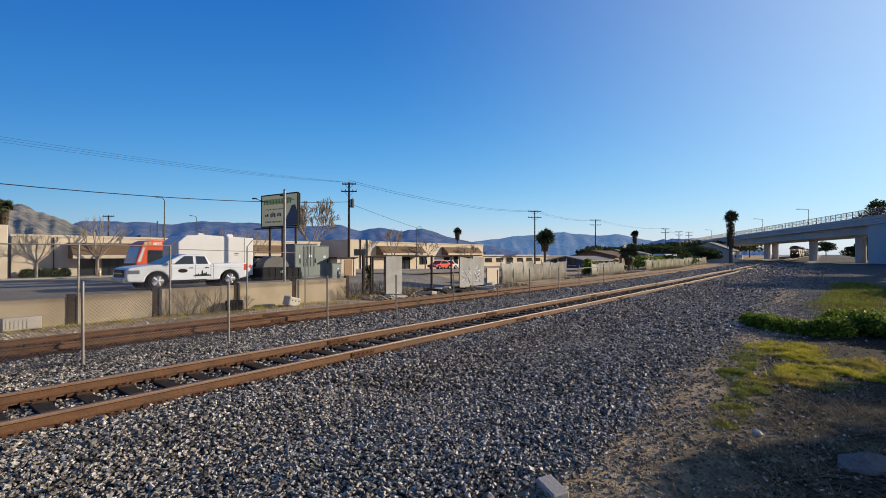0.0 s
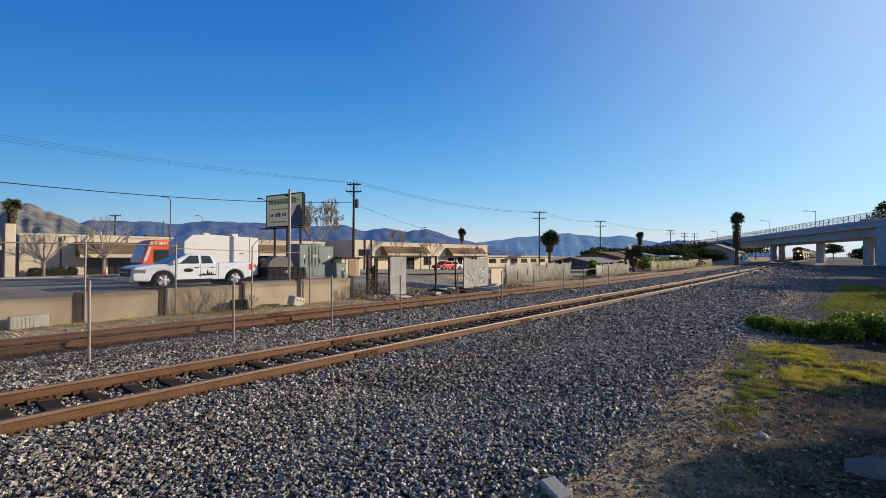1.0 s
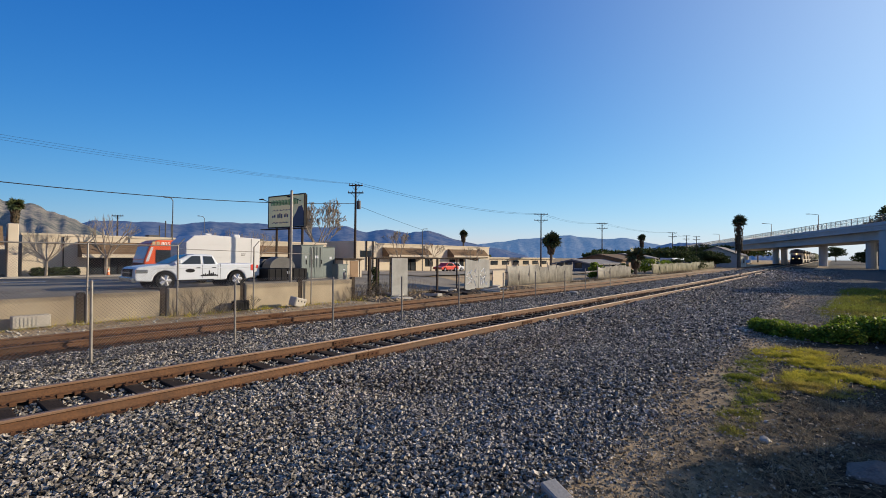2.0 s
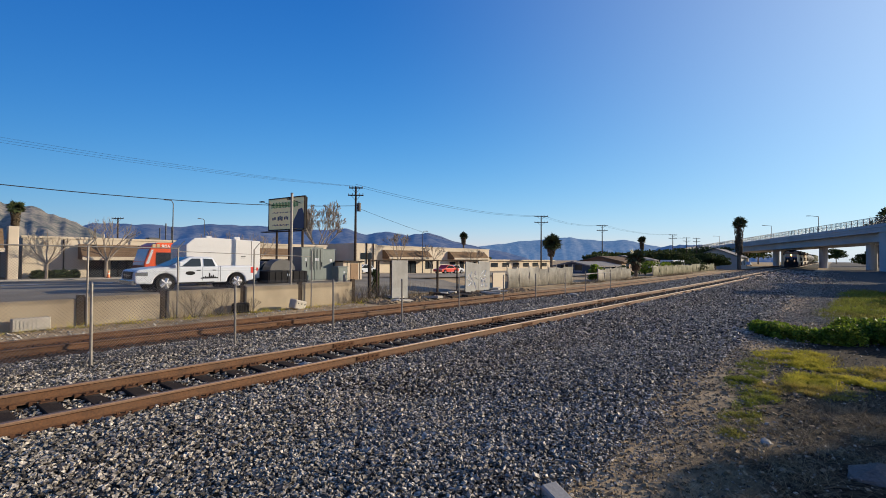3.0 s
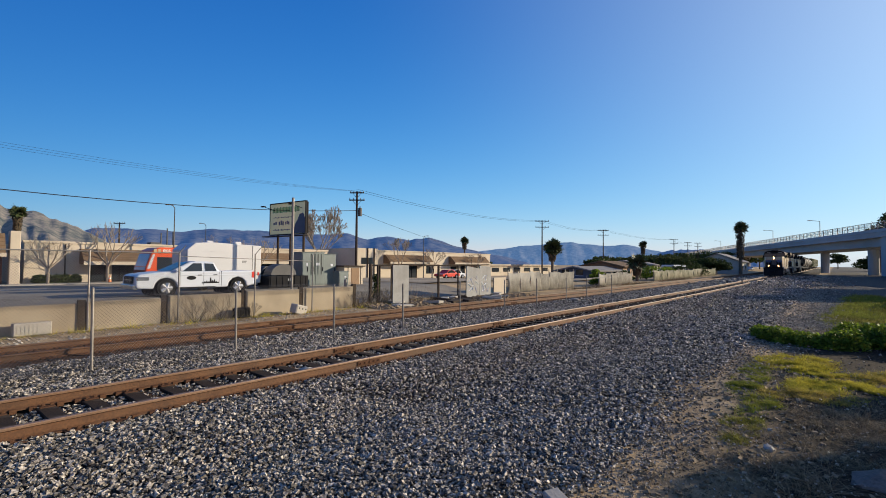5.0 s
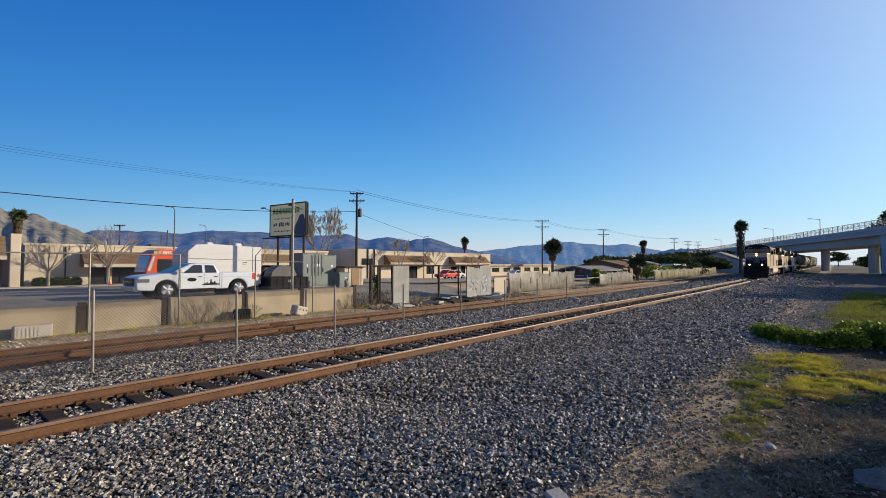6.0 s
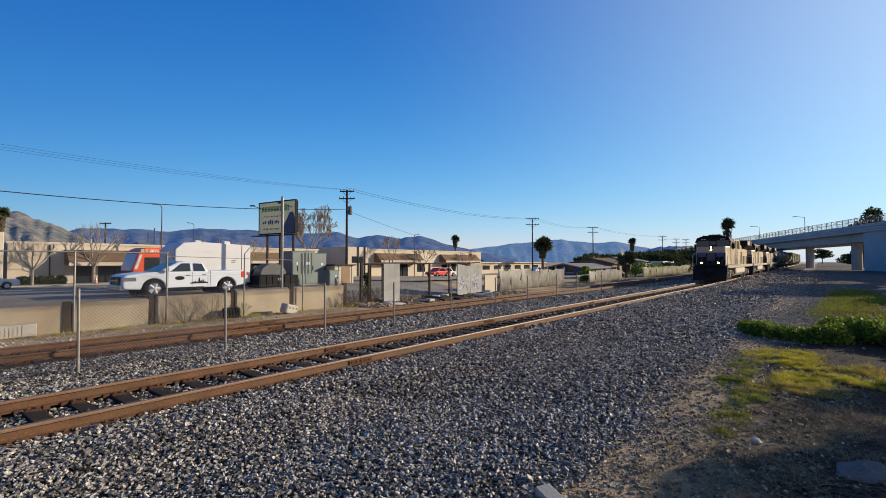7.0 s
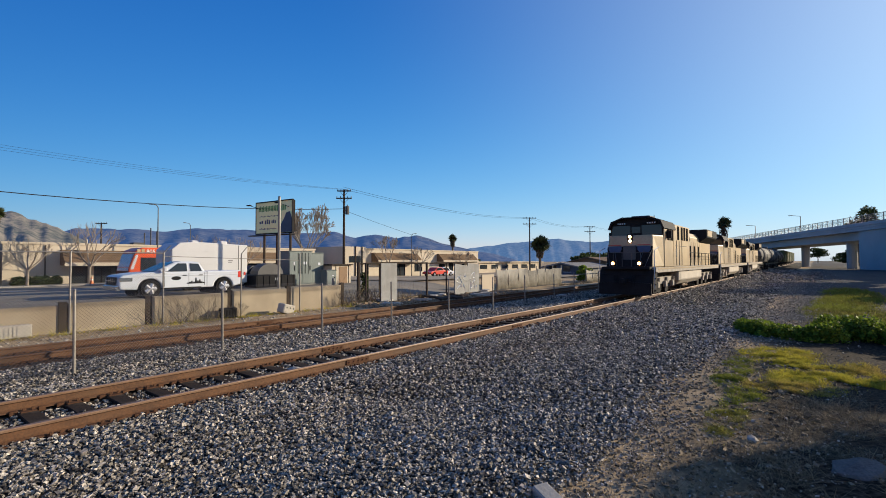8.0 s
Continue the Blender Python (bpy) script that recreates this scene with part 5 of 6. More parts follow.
def board_panel(x, y, w, h, tilt, label, graffiti=0, lean=0, m=BOARD):
    z = ground_z(x + w / 2, y)
    p = thing("board_panel", pose(x, y, z, lean, tilt, 0), label, "panel", "yard panels")
    part("sheet", bevelled(box(BM(), 0, w, -0.02, 0.02, -0.05, h), 0.006), m, p)
    for u in (0.02, w - 0.07):
        part("batten", box(BM(), u, u + 0.06, 0.021, 0.07, 0, h), WOOD, p)
    if graffiti:
        rng = random.Random(graffiti)
        for i in range(16):
            cx, cz = rng.uniform(0.25, w - 0.3), rng.uniform(0.5, h * 0.75)
            a = rng.uniform(0, 3.14)
            r = rng.uniform(0.08, 0.25)
            b = tube(BM(), (cx - r * math.cos(a), -0.022, cz - r * math.sin(a)), (cx + r * math.cos(a), -0.022, cz + r * math.sin(a)), 0.025, n=4)
            part("paint_stroke", b, PAINTW, p, "white scrawled paint stroke")
    return p


board_panel(18.65, 19.35, 1.3, 2.3, 0, "upright pale grey sheet panel beside the siding")
board_panel(26.2, 19.8, 1.6, 2.25, 6, "leaning grey sheet panel with white graffiti", 4, -4)
board_panel(27.9, 19.85, 1.45, 2.3, 3, "grey sheet panel with white graffiti", 9, -3)
board_panel(30.7, 20.5, 1.75, 1.35, 0, "low pale plywood panel by the yard", 0, 0, STUCCO)


def wood_frame():
    f = thing("post_frame", pose(0, 0, 0), "rough wooden posts with a sagging top rail", "frame")
    for x, y, h, r in ((18.6, 21.2, 1.95, 0.08), (19.0, 21.0, 1.9, 0.05), (19.7, 21.6, 1.9, 0.04), (20.6, 21.5, 1.85, 0.04), (23.9, 20.4, 1.85, 0.06), (25.9, 20.3, 1.9, 0.04)):
        z = ground_z(x, y)
        part("post", bevelled(box(BM(), x - r, x + r, y - r, y + r, z - 0.3, h), 0.01), WOOD, f)
    part("top_rail", tube(BM(), (18.6, 21.2, 1.85), (24.0, 20.4, 1.88), 0.05, n=6), WOOD, f)
    part("top_rail", tube(BM(), (24.0, 20.4, 1.86), (29.3, 20.0, 1.93), 0.04, n=6), WOOD, f)


wood_frame()


def fabric_fence(x0, x1, y, h, n, label, seed, m=TARP):
    f = thing("fabric_fence", pose(0, y, 0), label, "fence", "screen fences")
    rng = random.Random(seed)
    step = (x1 - x0) / n
    for i in range(n + 1):
        x = x0 + i * step
        z = ground_z(x, y)
        part("post", tube(BM(), (x, 0, z - 0.2), (x + rng.uniform(-.1, .1), 0, z + h + 0.15), 0.04, n=6), GALV, f)
    for i in range(n):
        bm = BM()
        cols = 17
        hp = h * rng.uniform(0.9, 1.04)
        xa = x0 + i * step
        g = []
        sag = rng.uniform(0.0, 0.25)
        for k in range(cols):
            x = xa + step * k / (cols - 1)
            off = 0.05 * math.sin(k * 1.1 + i) + 0.03 * rng.uniform(-1, 1)
            z = ground_z(x, y)
            g.append([bm.verts.new((x, -0.06 + off * 0.5, z + 0.05)), bm.verts.new((x, -0.06 - off, z + hp * 0.5)), bm.verts.new((x, -0.06 + off, z + hp - 0.015 * rng.random() - 0.6 * sag * math.sin(math.pi * k / (cols - 1))))])
        for a, b in zip(g, g[1:]):
            for r in range(2):
                bm.faces.new((a[r], b[r], b[r + 1], a[r + 1]))
        ret = bmesh.ops.extrude_face_region(bm, geom=bm.faces[:])
        bmesh.ops.translate(bm, verts=[v for v in ret["geom"] if isinstance(v, bmesh.types.BMVert)], vec=(0, 0.012, 0))
        part("screen", bm, m, f, "", True)


fabric_fence(33.0, 45.5, 20.6, 1.8, 7, "sagging grey fabric screen on a wire fence", 3)
fabric_fence(50.5, 61.5, 19.9, 1.5, 6, "grey-green board fence along the siding", 5)
fabric_fence(72.0, 118, 20.2, 1.6, 13, "weathered overgrown fence along the railway", 8, OLDNET)


# ---- litter by the wall ----
def litter():
    z = -0.4
    t = thing("concrete_lump", pose(12.4, 19.2, z, 8, 12, 20), "broken pale concrete lump in front of the wall", "concrete lump")
    part("lump", bevelled(box(BM(), -0.4, 0.4, -0.2, 0.2, 0, 0.42), 0.04), CONC, t)
    for k in (-0.22, 0.02, 0.26):
        part("hole", tube(BM(), (k, -0.204, 0.27), (k, -0.19, 0.27), 0.04, n=8), DARK, t)
    b = thing("cream_box", pose(2.6, 19.5, z, 0, 0, 3), "long cream box lying at the wall's foot", "box")
    part("shell", bevelled(box(BM(), 0, 0.95, 0, 0.3, 0, 0.4), 0.02), CONC, b)
    for k in range(6):
        part("rib", box(BM(), 0.08 + k * 0.1, 0.1 + k * 0.1, -0.012, 0, 0.06, 0.34), PAVING, b)
    g = thing("dark_crate", pose(9.6, 19.45, z), "dark plastic crate in front of the wall", "crate")
    part("crate", bevelled(box(BM(), 0, 0.65, 0, 0.35, 0, 0.42), 0.03), DARK, g)
    for k in range(5):
        part("slot", box(BM(), 0.06 + k * 0.12, 0.12 + k * 0.12, -0.01, 0, 0.08, 0.34), BLACK, g)
    rng = random.Random(8)
    for i in range(30):
        x, y = rng.uniform(18.2, 30.5), rng.uniform(17.7, 20.3)
        h = rng.uniform(0.05, 0.24)
        bm = bevelled(box(BM(), -rng.uniform(0.2, 0.8), rng.uniform(0.2, 0.7), -0.25, 0.25, 0, h), 0.02)
        ob = part("debris_board" if i % 2 else "rubble_slab", bm, CONC if i % 2 == 0 else WOOD)
        ob.matrix_basis = pose(x, y, ground_z(x, y) + 0.02, rng.uniform(-5, 5), rng.uniform(-6, 6), rng.uniform(0, 180))
        tagged(ob, "broken board lying in the yard rubble" if i % 2 else "broken pale slab lying in the yard rubble", "debris", "yard debris")
    c = thing("traffic_cone", pose(14.9, 57.2, ground_z(14.9, 57.2) + 0.15), "small orange traffic cone on the sidewalk", "traffic cone")
    part("cone", tube(BM(), (0, 0, 0.02), (0, 0, 0.7), 0.16, 0.03, n=12), CONE, c)
    part("base", box(BM(), -0.2, 0.2, -0.2, 0.2, 0, 0.03), BLACK, c)
    part("band", tube(BM(), (0, 0, 0.35), (0, 0, 0.48), 0.1, 0.075, n=12), WHITE, c)


litter()


# ---- plants ----
def leaf_mesh(name, rng, centres, sizes, material, parent=None, flat=0.0, aspect=0.55):
    """Small folded leaves, one quad each, turned every way."""
    n = len(centres)
    d = rng.normal(size=(n, 3))
    d[:, 2] *= 1 - flat
    d /= np.linalg.norm(d, axis=1)[:, None]
    e = rng.normal(size=(n, 3))
    e -= d * np.sum(d * e, axis=1)[:, None]
    e /= np.linalg.norm(e, axis=1)[:, None]
    s = sizes[:, None]
    v = np.stack([centres - d * s, centres + e * s * aspect, centres + d * s, centres - e * s * aspect], 1)
    me = bpy.data.meshes.new(name)
    me.vertices.add(n * 4)
    me.vertices.foreach_set("co", v.reshape(-1))
    me.loops.add(n * 4)
    me.loops.foreach_set("vertex_index", np.arange(n * 4, dtype=np.int32))
    me.polygons.add(n)
    me.polygons.foreach_set("loop_start", np.arange(n, dtype=np.int32) * 4)
    me.update(calc_edges=True)
    me.materials.append(material)
    ob = new(name, me)
    ob.parent = parent
    return ob


def clump_points(rng, n, lumps):
    """Points near the skins of overlapping lumps (centre, radii)."""
    pick = rng.integers(0, len(lumps), n)
    d = rng.normal(size=(n, 3))
    d /= np.linalg.norm(d, axis=1)[:, None]
    r = rng.uniform(0.35, 1.08, n) ** 0.6
    c = np.array([l[0] for l in lumps])[pick]
    k = np.array([l[1] for l in lumps])[pick]
    return c + d * k * r[:, None]


def branch(bm, p, d, length, r, depth, rng, spread=0.55, up=0.15, least=0.0):
    q = p + d * length
    r = max(r, least)
    tube(bm, p, q, r, max(r * 0.68, least), n=6 if r > 0.03 else 4, caps=False)
    if depth == 0:
        return
    for i in range(rng.choice((2, 3))):
        nd = (d + Vector((rng.uniform(-1, 1), rng.uniform(-1, 1), rng.uniform(-0.6, 1) + up)) * spread).normalized()
        branch(bm, q, nd, length * rng.uniform(0.62, 0.85), r * 0.62, depth - 1, rng, spread, up, least)


def bare_tree(x, y, h, seed, label, spread=0.55, depth=4, trunk=0.14, m=PALEBARK, least=0.0):
    rng = random.Random(seed)
    z = ground_z(x, y)
    t = thing("bare_tree", pose(x, y, z), label, "tree", "bare street trees")
    th = h * 0.33
    part("trunk", tube(BM(), (0, 0, -0.2), (0.05, 0, th), trunk, trunk * 0.75, n=8), m, t)
    for i in range(4):
        a = i * 1.57 + rng.uniform(-0.4, 0.4)
        bm = BM()
        branch(bm, Vector((0.05, 0, th * 0.97)), Vector((math.cos(a) * spread, math.sin(a) * spread, 0.8)).normalized(), h * 0.26, trunk * 0.55, depth - 1, rng, spread, 0.15, least)
        part("limb", bm, m, t)


def leafy_tree(x, y, h, w, seed, label, n=2600, size=0.22, material=LEAFD, trunk=0.25, low=0.25, name="leafy_tree"):
    rng = np.random.default_rng(seed)
    z = ground_z(x, y)
    t = thing(name, pose(x, y, z), label, "tree", "leafy trees")
    lumps = []
    for i in range(11):
        a, r = rng.uniform(0, 6.28), rng.uniform(0, 0.75)
        hh = rng.uniform(low + 0.15, 0.86)
        lumps.append(((math.cos(a) * r * w * 0.5, math.sin(a) * r * w * 0.5, h * hh), (w * rng.uniform(0.16, 0.3), w * rng.uniform(0.16, 0.3), h * rng.uniform(0.1, 0.18))))
    b = tube(BM(), (0, 0, -0.3), (0.1, 0, h * 0.5), trunk, trunk * 0.55, n=8)
    part("trunk", b, BARK, t)
    for i in range(5):
        c = lumps[i][0]
        part("limb", tube(BM(), (0.05, 0, h * (low + 0.1)), c, trunk * 0.4, trunk * 0.12, n=5), BARK, t)
    p = clump_points(rng, n, lumps)
    leaf_mesh("crown", rng, p, size * rng.uniform(0.6, 1.4, n), material, t)
    return t


def fan_palm(x, y, top, seed, label, crown=1.6, skirt=2.5, trunk=0.22):
    rng = random.Random(seed)
    z = ground_z(x, y)
    h = top - z - crown * 0.55
    p = thing("fan_palm", pose(x, y, z), label, "palm tree", "palm trees")
    part("trunk", tube(BM(), (0, 0, -0.3), (0.1, 0, h), trunk, trunk * 0.75, n=9), BARK, p)
    if skirt:
        verts, faces = [], []
        for i in range(260):
            a, s = rng.uniform(0, 6.28), rng.uniform(0, 1)
            zz = h - 0.1 - skirt * s
            r = trunk + 0.08 + 0.55 * crown * 0.6 * rng.uniform(0.5, 1) * (1 - 0.45 * s)
            c = Vector((math.cos(a), math.sin(a), 0))
            sd = Vector((-c.y, c.x, 0)) * 0.16
            k = len(verts)
            verts += [c * trunk + Vector((0, 0, zz + 0.4)), c * r + sd + Vector((0, 0, zz)), c * r * 0.9 + Vector((0, 0, zz - 0.6)), c * r - sd + Vector((0, 0, zz))]
            faces.append((k, k + 1, k + 2, k + 3))
        raw("dead_skirt", verts, faces, THATCH, p)
    for i in range(90 if crown > 2 else 50):
        a = i * 2.4 + rng.uniform(-0.2, 0.2)
        el = math.asin(rng.uniform(-0.75, 0.99))
        d = Vector((math.cos(a) * math.cos(el), math.sin(a) * math.cos(el), math.sin(el)))
        side = Vector((-math.sin(a), math.cos(a), 0))
        side = Matrix.Rotation(rng.uniform(-1.3, 1.3), 3, d) @ side
        up = d.cross(side)
        base = Vector((0.1, 0, h)) + d * crown * rng.uniform(0.02, 0.5)
        verts, faces = [Vector((0.1, 0, h)), Vector((0.1, 0, h)) + side * 0.03, base + side * 0.02, base], [(0, 1, 2, 3)]
        for j in range(11):
            u = (j - 5) / 5 * 1.15
            tip = base + (d * math.cos(u) + side * math.sin(u)) * crown * 0.68 * rng.uniform(0.6, 1.2) + Vector((0, 0, -0.16 * crown * rng.uniform(0.3, 1)))
            w = (side * math.cos(u) - d * math.sin(u)) * crown * 0.075
            k = len(verts)
            mid = base.lerp(tip, 0.5)
            verts += [base, mid + w, tip, mid - w]
            faces.append((k, k + 1, k + 2, k + 3))
        raw("frond", verts, faces, PALM, p)
    return p


fan_palm(127, 16.6, 11.8, 1, "tall fan palm with a shaggy brown skirt by the railway", 1.7, 7.0, 0.42)
fan_palm(111, 56, 7.9, 2, "broad dark fan palm behind the houses", 2.6, 3.2, 0.4)
fan_palm(69, 21.6, 3.3, 6, "low spiky fan palm at the railway fence", 1.5, 1.4, 0.25)
fan_palm(143, 109, 12, 3, "slim distant fan palm", 1.9, 3.0, 0.4)
fan_palm(206, 62, 12, 4, "slim distant fan palm with a ragged crown", 1.9, 4.0, 0.45)
fan_palm(19, 142, 14.2, 5, "distant fan palm with a brown skirt before the hill", 1.9, 4.0, 0.4)
bare_tree(10.0, 57.6, 4.9, 11, "pruned leafless street tree on the sidewalk", 0.7, 4, 0.14)
bare_tree(14.7, 57.3, 5.7, 12, "pruned leafless street tree with twisted limbs", 0.6, 5, 0.15)
bare_tree(26.5, 57.4, 5.2, 13, "leafless street tree near the shops", 0.6, 5, 0.13)
bare_tree(31.2, 57.4, 5.2, 17, "leafless street tree near the shops", 0.6, 5, 0.13)
bare_tree(55.3, 79.1, 11.2, 14, "large leafless tree with fine pale twigs", 0.45, 7, 0.26, PALEBARK, 0.04)
bare_tree(57.5, 81, 9.5, 24, "large leafless tree with brown twigs", 0.5, 7, 0.24, PALEBARK, 0.04)
bare_tree(55.6, 55.9, 5.8, 15, "leafless tree with upright twigs in the yard", 0.4, 6, 0.13, PALEBARK, 0.022)
bare_tree(63.8, 56.0, 4.8, 16, "leafless tree in the yard", 0.5, 5, 0.12, PALEBARK, 0.022)
bare_tree(77.5, 56.5, 4.6, 18, "leafless tree before the canopy", 0.5, 5, 0.12, PALEBARK, 0.022)

for i, (x, y, h, w, s) in enumerate([(126, 24.5, 4.3, 10, 0.17), (134, 32, 4.9, 12, 0.19), (118, 28, 4.4, 9, 0.17), (127, 21.5, 3.0, 7, 0.15), (100, 40, 4.0, 9, 0.3), (150, 45, 5.6, 16, 0.45),
                                     (170, 60, 6.0, 20, 0.5), (96, 84, 4.2, 15, 0.5), (116, 88, 4.6, 16, 0.5), (86, 78, 3.8, 10, 0.4)]):
    leafy_tree(x, y, h, w, 42 + i, "dense dark green tree beside the railway fence" if i < 3 else "distant dark green tree behind the houses", 7000 if i < 4 else 1800, s)
for i, (x, y, h, w) in enumerate([(52.5, 21.0, 1.9, 2.6), (76, 22.4, 2.6, 5.0), (84, 21.6, 2.2, 4.0), (66, 22.5, 1.8, 3.0), (92, 22.0, 2.4, 4.5), (104, 21.5, 2.6, 5.0)]):
    leafy_tree(x, y, h, w, 120 + i, "green shrub growing through the railway fence", 1500, 0.13, LEAF if i in (0, 1, 2) else LEAFD, 0.06, -0.1, "shrub")
for i, (x, y, h, w) in enumerate([(210, 38, 7.5, 15), (226, 30, 8, 16), (245, 26, 8, 18), (262, 22, 9, 18), (238, 42, 8, 18), (285, 20, 10, 20), (196, -11, 21, 9), (420, -2, 11, 16)]):
    leafy_tree(x, y + (9 if i < 6 else 0), h, w, 70 + i, "dark tree beyond the road overpass" , 1800, 0.5, trunk=0.35)
leafy_tree(238, -11.5, 7.0, 11, 90, "round dark green tree beyond the overpass", 3000, 0.4, low=0.05)
# three unseen trees, placed so that their shadows fall across the verge
leafy_tree(13.9, -7.5, 3.6, 4.8, 91, "low leafy tree added out of view to shade the verge", 9000, 0.14, LEAFD, 0.16, 0.15)
leafy_tree(20.0, -8.4, 4.0, 3.2, 94, "slender leafy tree added out of view to shade the verge", 6000, 0.14, LEAFD, 0.12, 0.1)
leafy_tree(17.25, -8.94, 4.1, 5.4, 92, "low leafy tree added out of view to shade the verge", 9000, 0.14, LEAFD, 0.16, 0.15)
# invented row off to the right, there only to darken the far ground
for i, (x, y, h, w) in enumerate([(49, -11.5, 5.4, 8.0), (62, -13.5, 8.8, 8.5), (76, -15, 9.8, 9.5), (92, -16.5, 10.5, 10), (110, -18.5, 11, 11), (128, -21.5, 11, 12), (146, -24, 11, 12)]):
    leafy_tree(x, y, h, w, 100 + i, "dark leafy tree added out of view to shade the far track", 9000, 0.36, LEAFD, 0.25, 0.1)
leafy_tree(19.3, 21.6, 1.9, 0.9, 93, "small leafy shrub against the pole", 700, 0.07, LEAFD, 0.03, 0.05, "shrub")


def leaf_bank(name, lumps, n, size, seed, label, material=LEAF):
    rng = np.random.default_rng(seed)
    t = thing(name, pose(0, 0, 0), label, "bush", "roadside bushes")
    p = clump_points(rng, n, lumps)
    p[:, 2] = np.maximum(p[:, 2], -0.38)
    leaf_mesh("leaves", rng, p, size * rng.uniform(0.55, 1.4, n), material, t, 0.3, 0.7)
    b = BM()
    for c, k in lumps:
        for j in range(3):
            tube(b, (c[0] + 0.1 * j, c[1], -0.45), (c[0] + (j - 1) * k[0] * 0.5, c[1] + (j - 1) * 0.1, c[2] + k[2] * 0.4), 0.012, 0.005, n=4)
    part("stems", b, BARK, t)


rb = random.Random(77)
LUMPS1 = [((18.9 - 0.2 * i + rb.uniform(-.25, .25), 2.0 - 0.3 * i + rb.uniform(-.15, .15), -0.3 + rb.uniform(0, 0.08)), (0.55, 0.3 + 0.02 * i, rb.uniform(0.14, 0.3) + 0.02 * i)) for i in range(9)]
leaf_bank("weed_bank", LUMPS1, 9000, 0.045, 21, "low bright green leafy weed bank beside the gravel")
LUMPS2 = [((19.0 - 0.35 * i + rb.uniform(-.2, .2), -0.3 - 0.35 * i + rb.uniform(-.2, .2), -0.2 + rb.uniform(0, 0.12)), (0.6, 0.45, rb.uniform(0.3, 0.5))) for i in range(7)]
leaf_bank("weed_bank", LUMPS2, 9000, 0.05, 22, "taller dark green leafy bush on the verge")


def blades(name, regions, n, hmin, hmax, width, material, label, seed, lean=0.4):
    """Thin tapering blades; regions are ellipses (x, y, rx, ry)."""
    rng = np.random.default_rng(seed)
    area = np.array([r[2] * r[3] for r in regions])
    pick = rng.choice(len(regions), n, p=area / area.sum())
    a, r = rng.uniform(0, 2 * np.pi, n), np.sqrt(rng.uniform(0, 1, n)) * (1 + 0.15 * rng.normal(size=n))
    reg = np.array(regions)[pick]
    x, y = reg[:, 0] + np.cos(a) * r * reg[:, 2], reg[:, 1] + np.sin(a) * r * reg[:, 3]
    keep = np.array([noise.noise((u * 1.7, v * 1.7, seed)) + 0.7 * noise.noise((u * 5, v * 5, seed)) + j > 0.02 for u, v, j in zip(x, y, rng.normal(size=n) * 0.16)])
    x, y = x[keep], y[keep]
    n = len(x)
    z = np.array([ground_z(u, v) for u, v in zip(x, y)]) - 0.01
    tuft = np.array([noise.noise((u * 4.1, v * 4.1, seed + 3)) for u, v in zip(x, y)])
    h = rng.uniform(hmin, hmax, n) * np.clip(0.9 + 1.6 * tuft, 0.35, 2.0)
    la, ll = rng.uniform(0, 2 * np.pi, n), rng.uniform(0, lean, n) * h * 2
    wa = rng.uniform(0, 2 * np.pi, n)
    wx, wy = np.cos(wa) * width, np.sin(wa) * width
    base = np.stack([x, y, z], 1)
    w = np.stack([wx, wy, np.zeros(n)], 1)
    tip = base + np.stack([np.cos(la) * ll, np.sin(la) * ll, h], 1)
    v = np.stack([base - w, base + w, tip], 1)
    me = bpy.data.meshes.new(name)
    me.vertices.add(n * 3)
    me.vertices.foreach_set("co", v.reshape(-1))
    me.loops.add(n * 3)
    me.loops.foreach_set("vertex_index", np.arange(n * 3, dtype=np.int32))
    me.polygons.add(n)
    me.polygons.foreach_set("loop_start", np.arange(n, dtype=np.int32) * 3)
    me.update(calc_edges=True)
    me.materials.append(material)
    tagged(new(name, me), label, "grass", kind="stuff")


blades("grass", [(14.3, 0.75, 1.0, 0.75), (13.3, 0.65, 0.5, 0.4), (12.4, 0.05, 1.0, 0.5), (11.2, 0.25, 0.85, 0.6), (12.6, -0.75, 1.2, 0.4), (10.6, 0.85, 0.45, 0.25)], 120000, 0.02, 0.1, 0.006, GRASS, "short yellow-green grass patches on the verge", 1, 0.9)
blades("grass_low", [(8.0, 1.1, 0.75, 0.26), (9.5, 1.0, 0.9, 0.3), (11.8, 1.4, 1.6, 0.3)], 34000, 0.02, 0.08, 0.006, GRASSFAR, "thin green grass tufts on bare dirt", 5, 0.9)
blades("grass_far", [(27.5, -0.5, 3.2, 1.0), (33, -1.2, 6, 1.2), (42, -1.9, 8, 1.4), (24, -2.8, 5, 1.0), (22, -0.8, 2.2, 0.8)], 100000, 0.04, 0.15, 0.018, GRASSFAR, "green-yellow grass on the verge by the tracks", 2, 0.7)
blades("dry_weeds", [(6.0, 0.9, 2.2, 0.7), (4.6, 1.5, 1.2, 0.6), (8, 0.2, 2.4, 0.9), (3.6, 1.6, 0.8, 0.5), (8.2, -0.5, 2.8, 0.8), (5.2, 0.2, 1.6, 1.2), (10.0, 0.1, 1.4, 0.5)], 26000, 0.02, 0.15, 0.0034, STRAW, "thin dry straw and weeds on bare dirt", 3, 2.2)
blades("wall_weeds", [(6.0, 19.4, 3.0, 0.35), (12.0, 19.3, 3.5, 0.3), (0.5, 19.3, 3, 0.3), (17.5, 19.4, 1.6, 0.8)], 6000, 0.05, 0.22, 0.008, GRASS, "sparse yellow-green weeds along the wall", 4, 0.8)
blades("siding_weeds", [(47, 19.4, 5, 0.5), (60, 18.9, 6, 0.4), (80, 18.9, 10, 0.5)], 9000, 0.05, 0.35, 0.014, STRAW, "dry straw weeds along the siding fence", 8, 0.8)
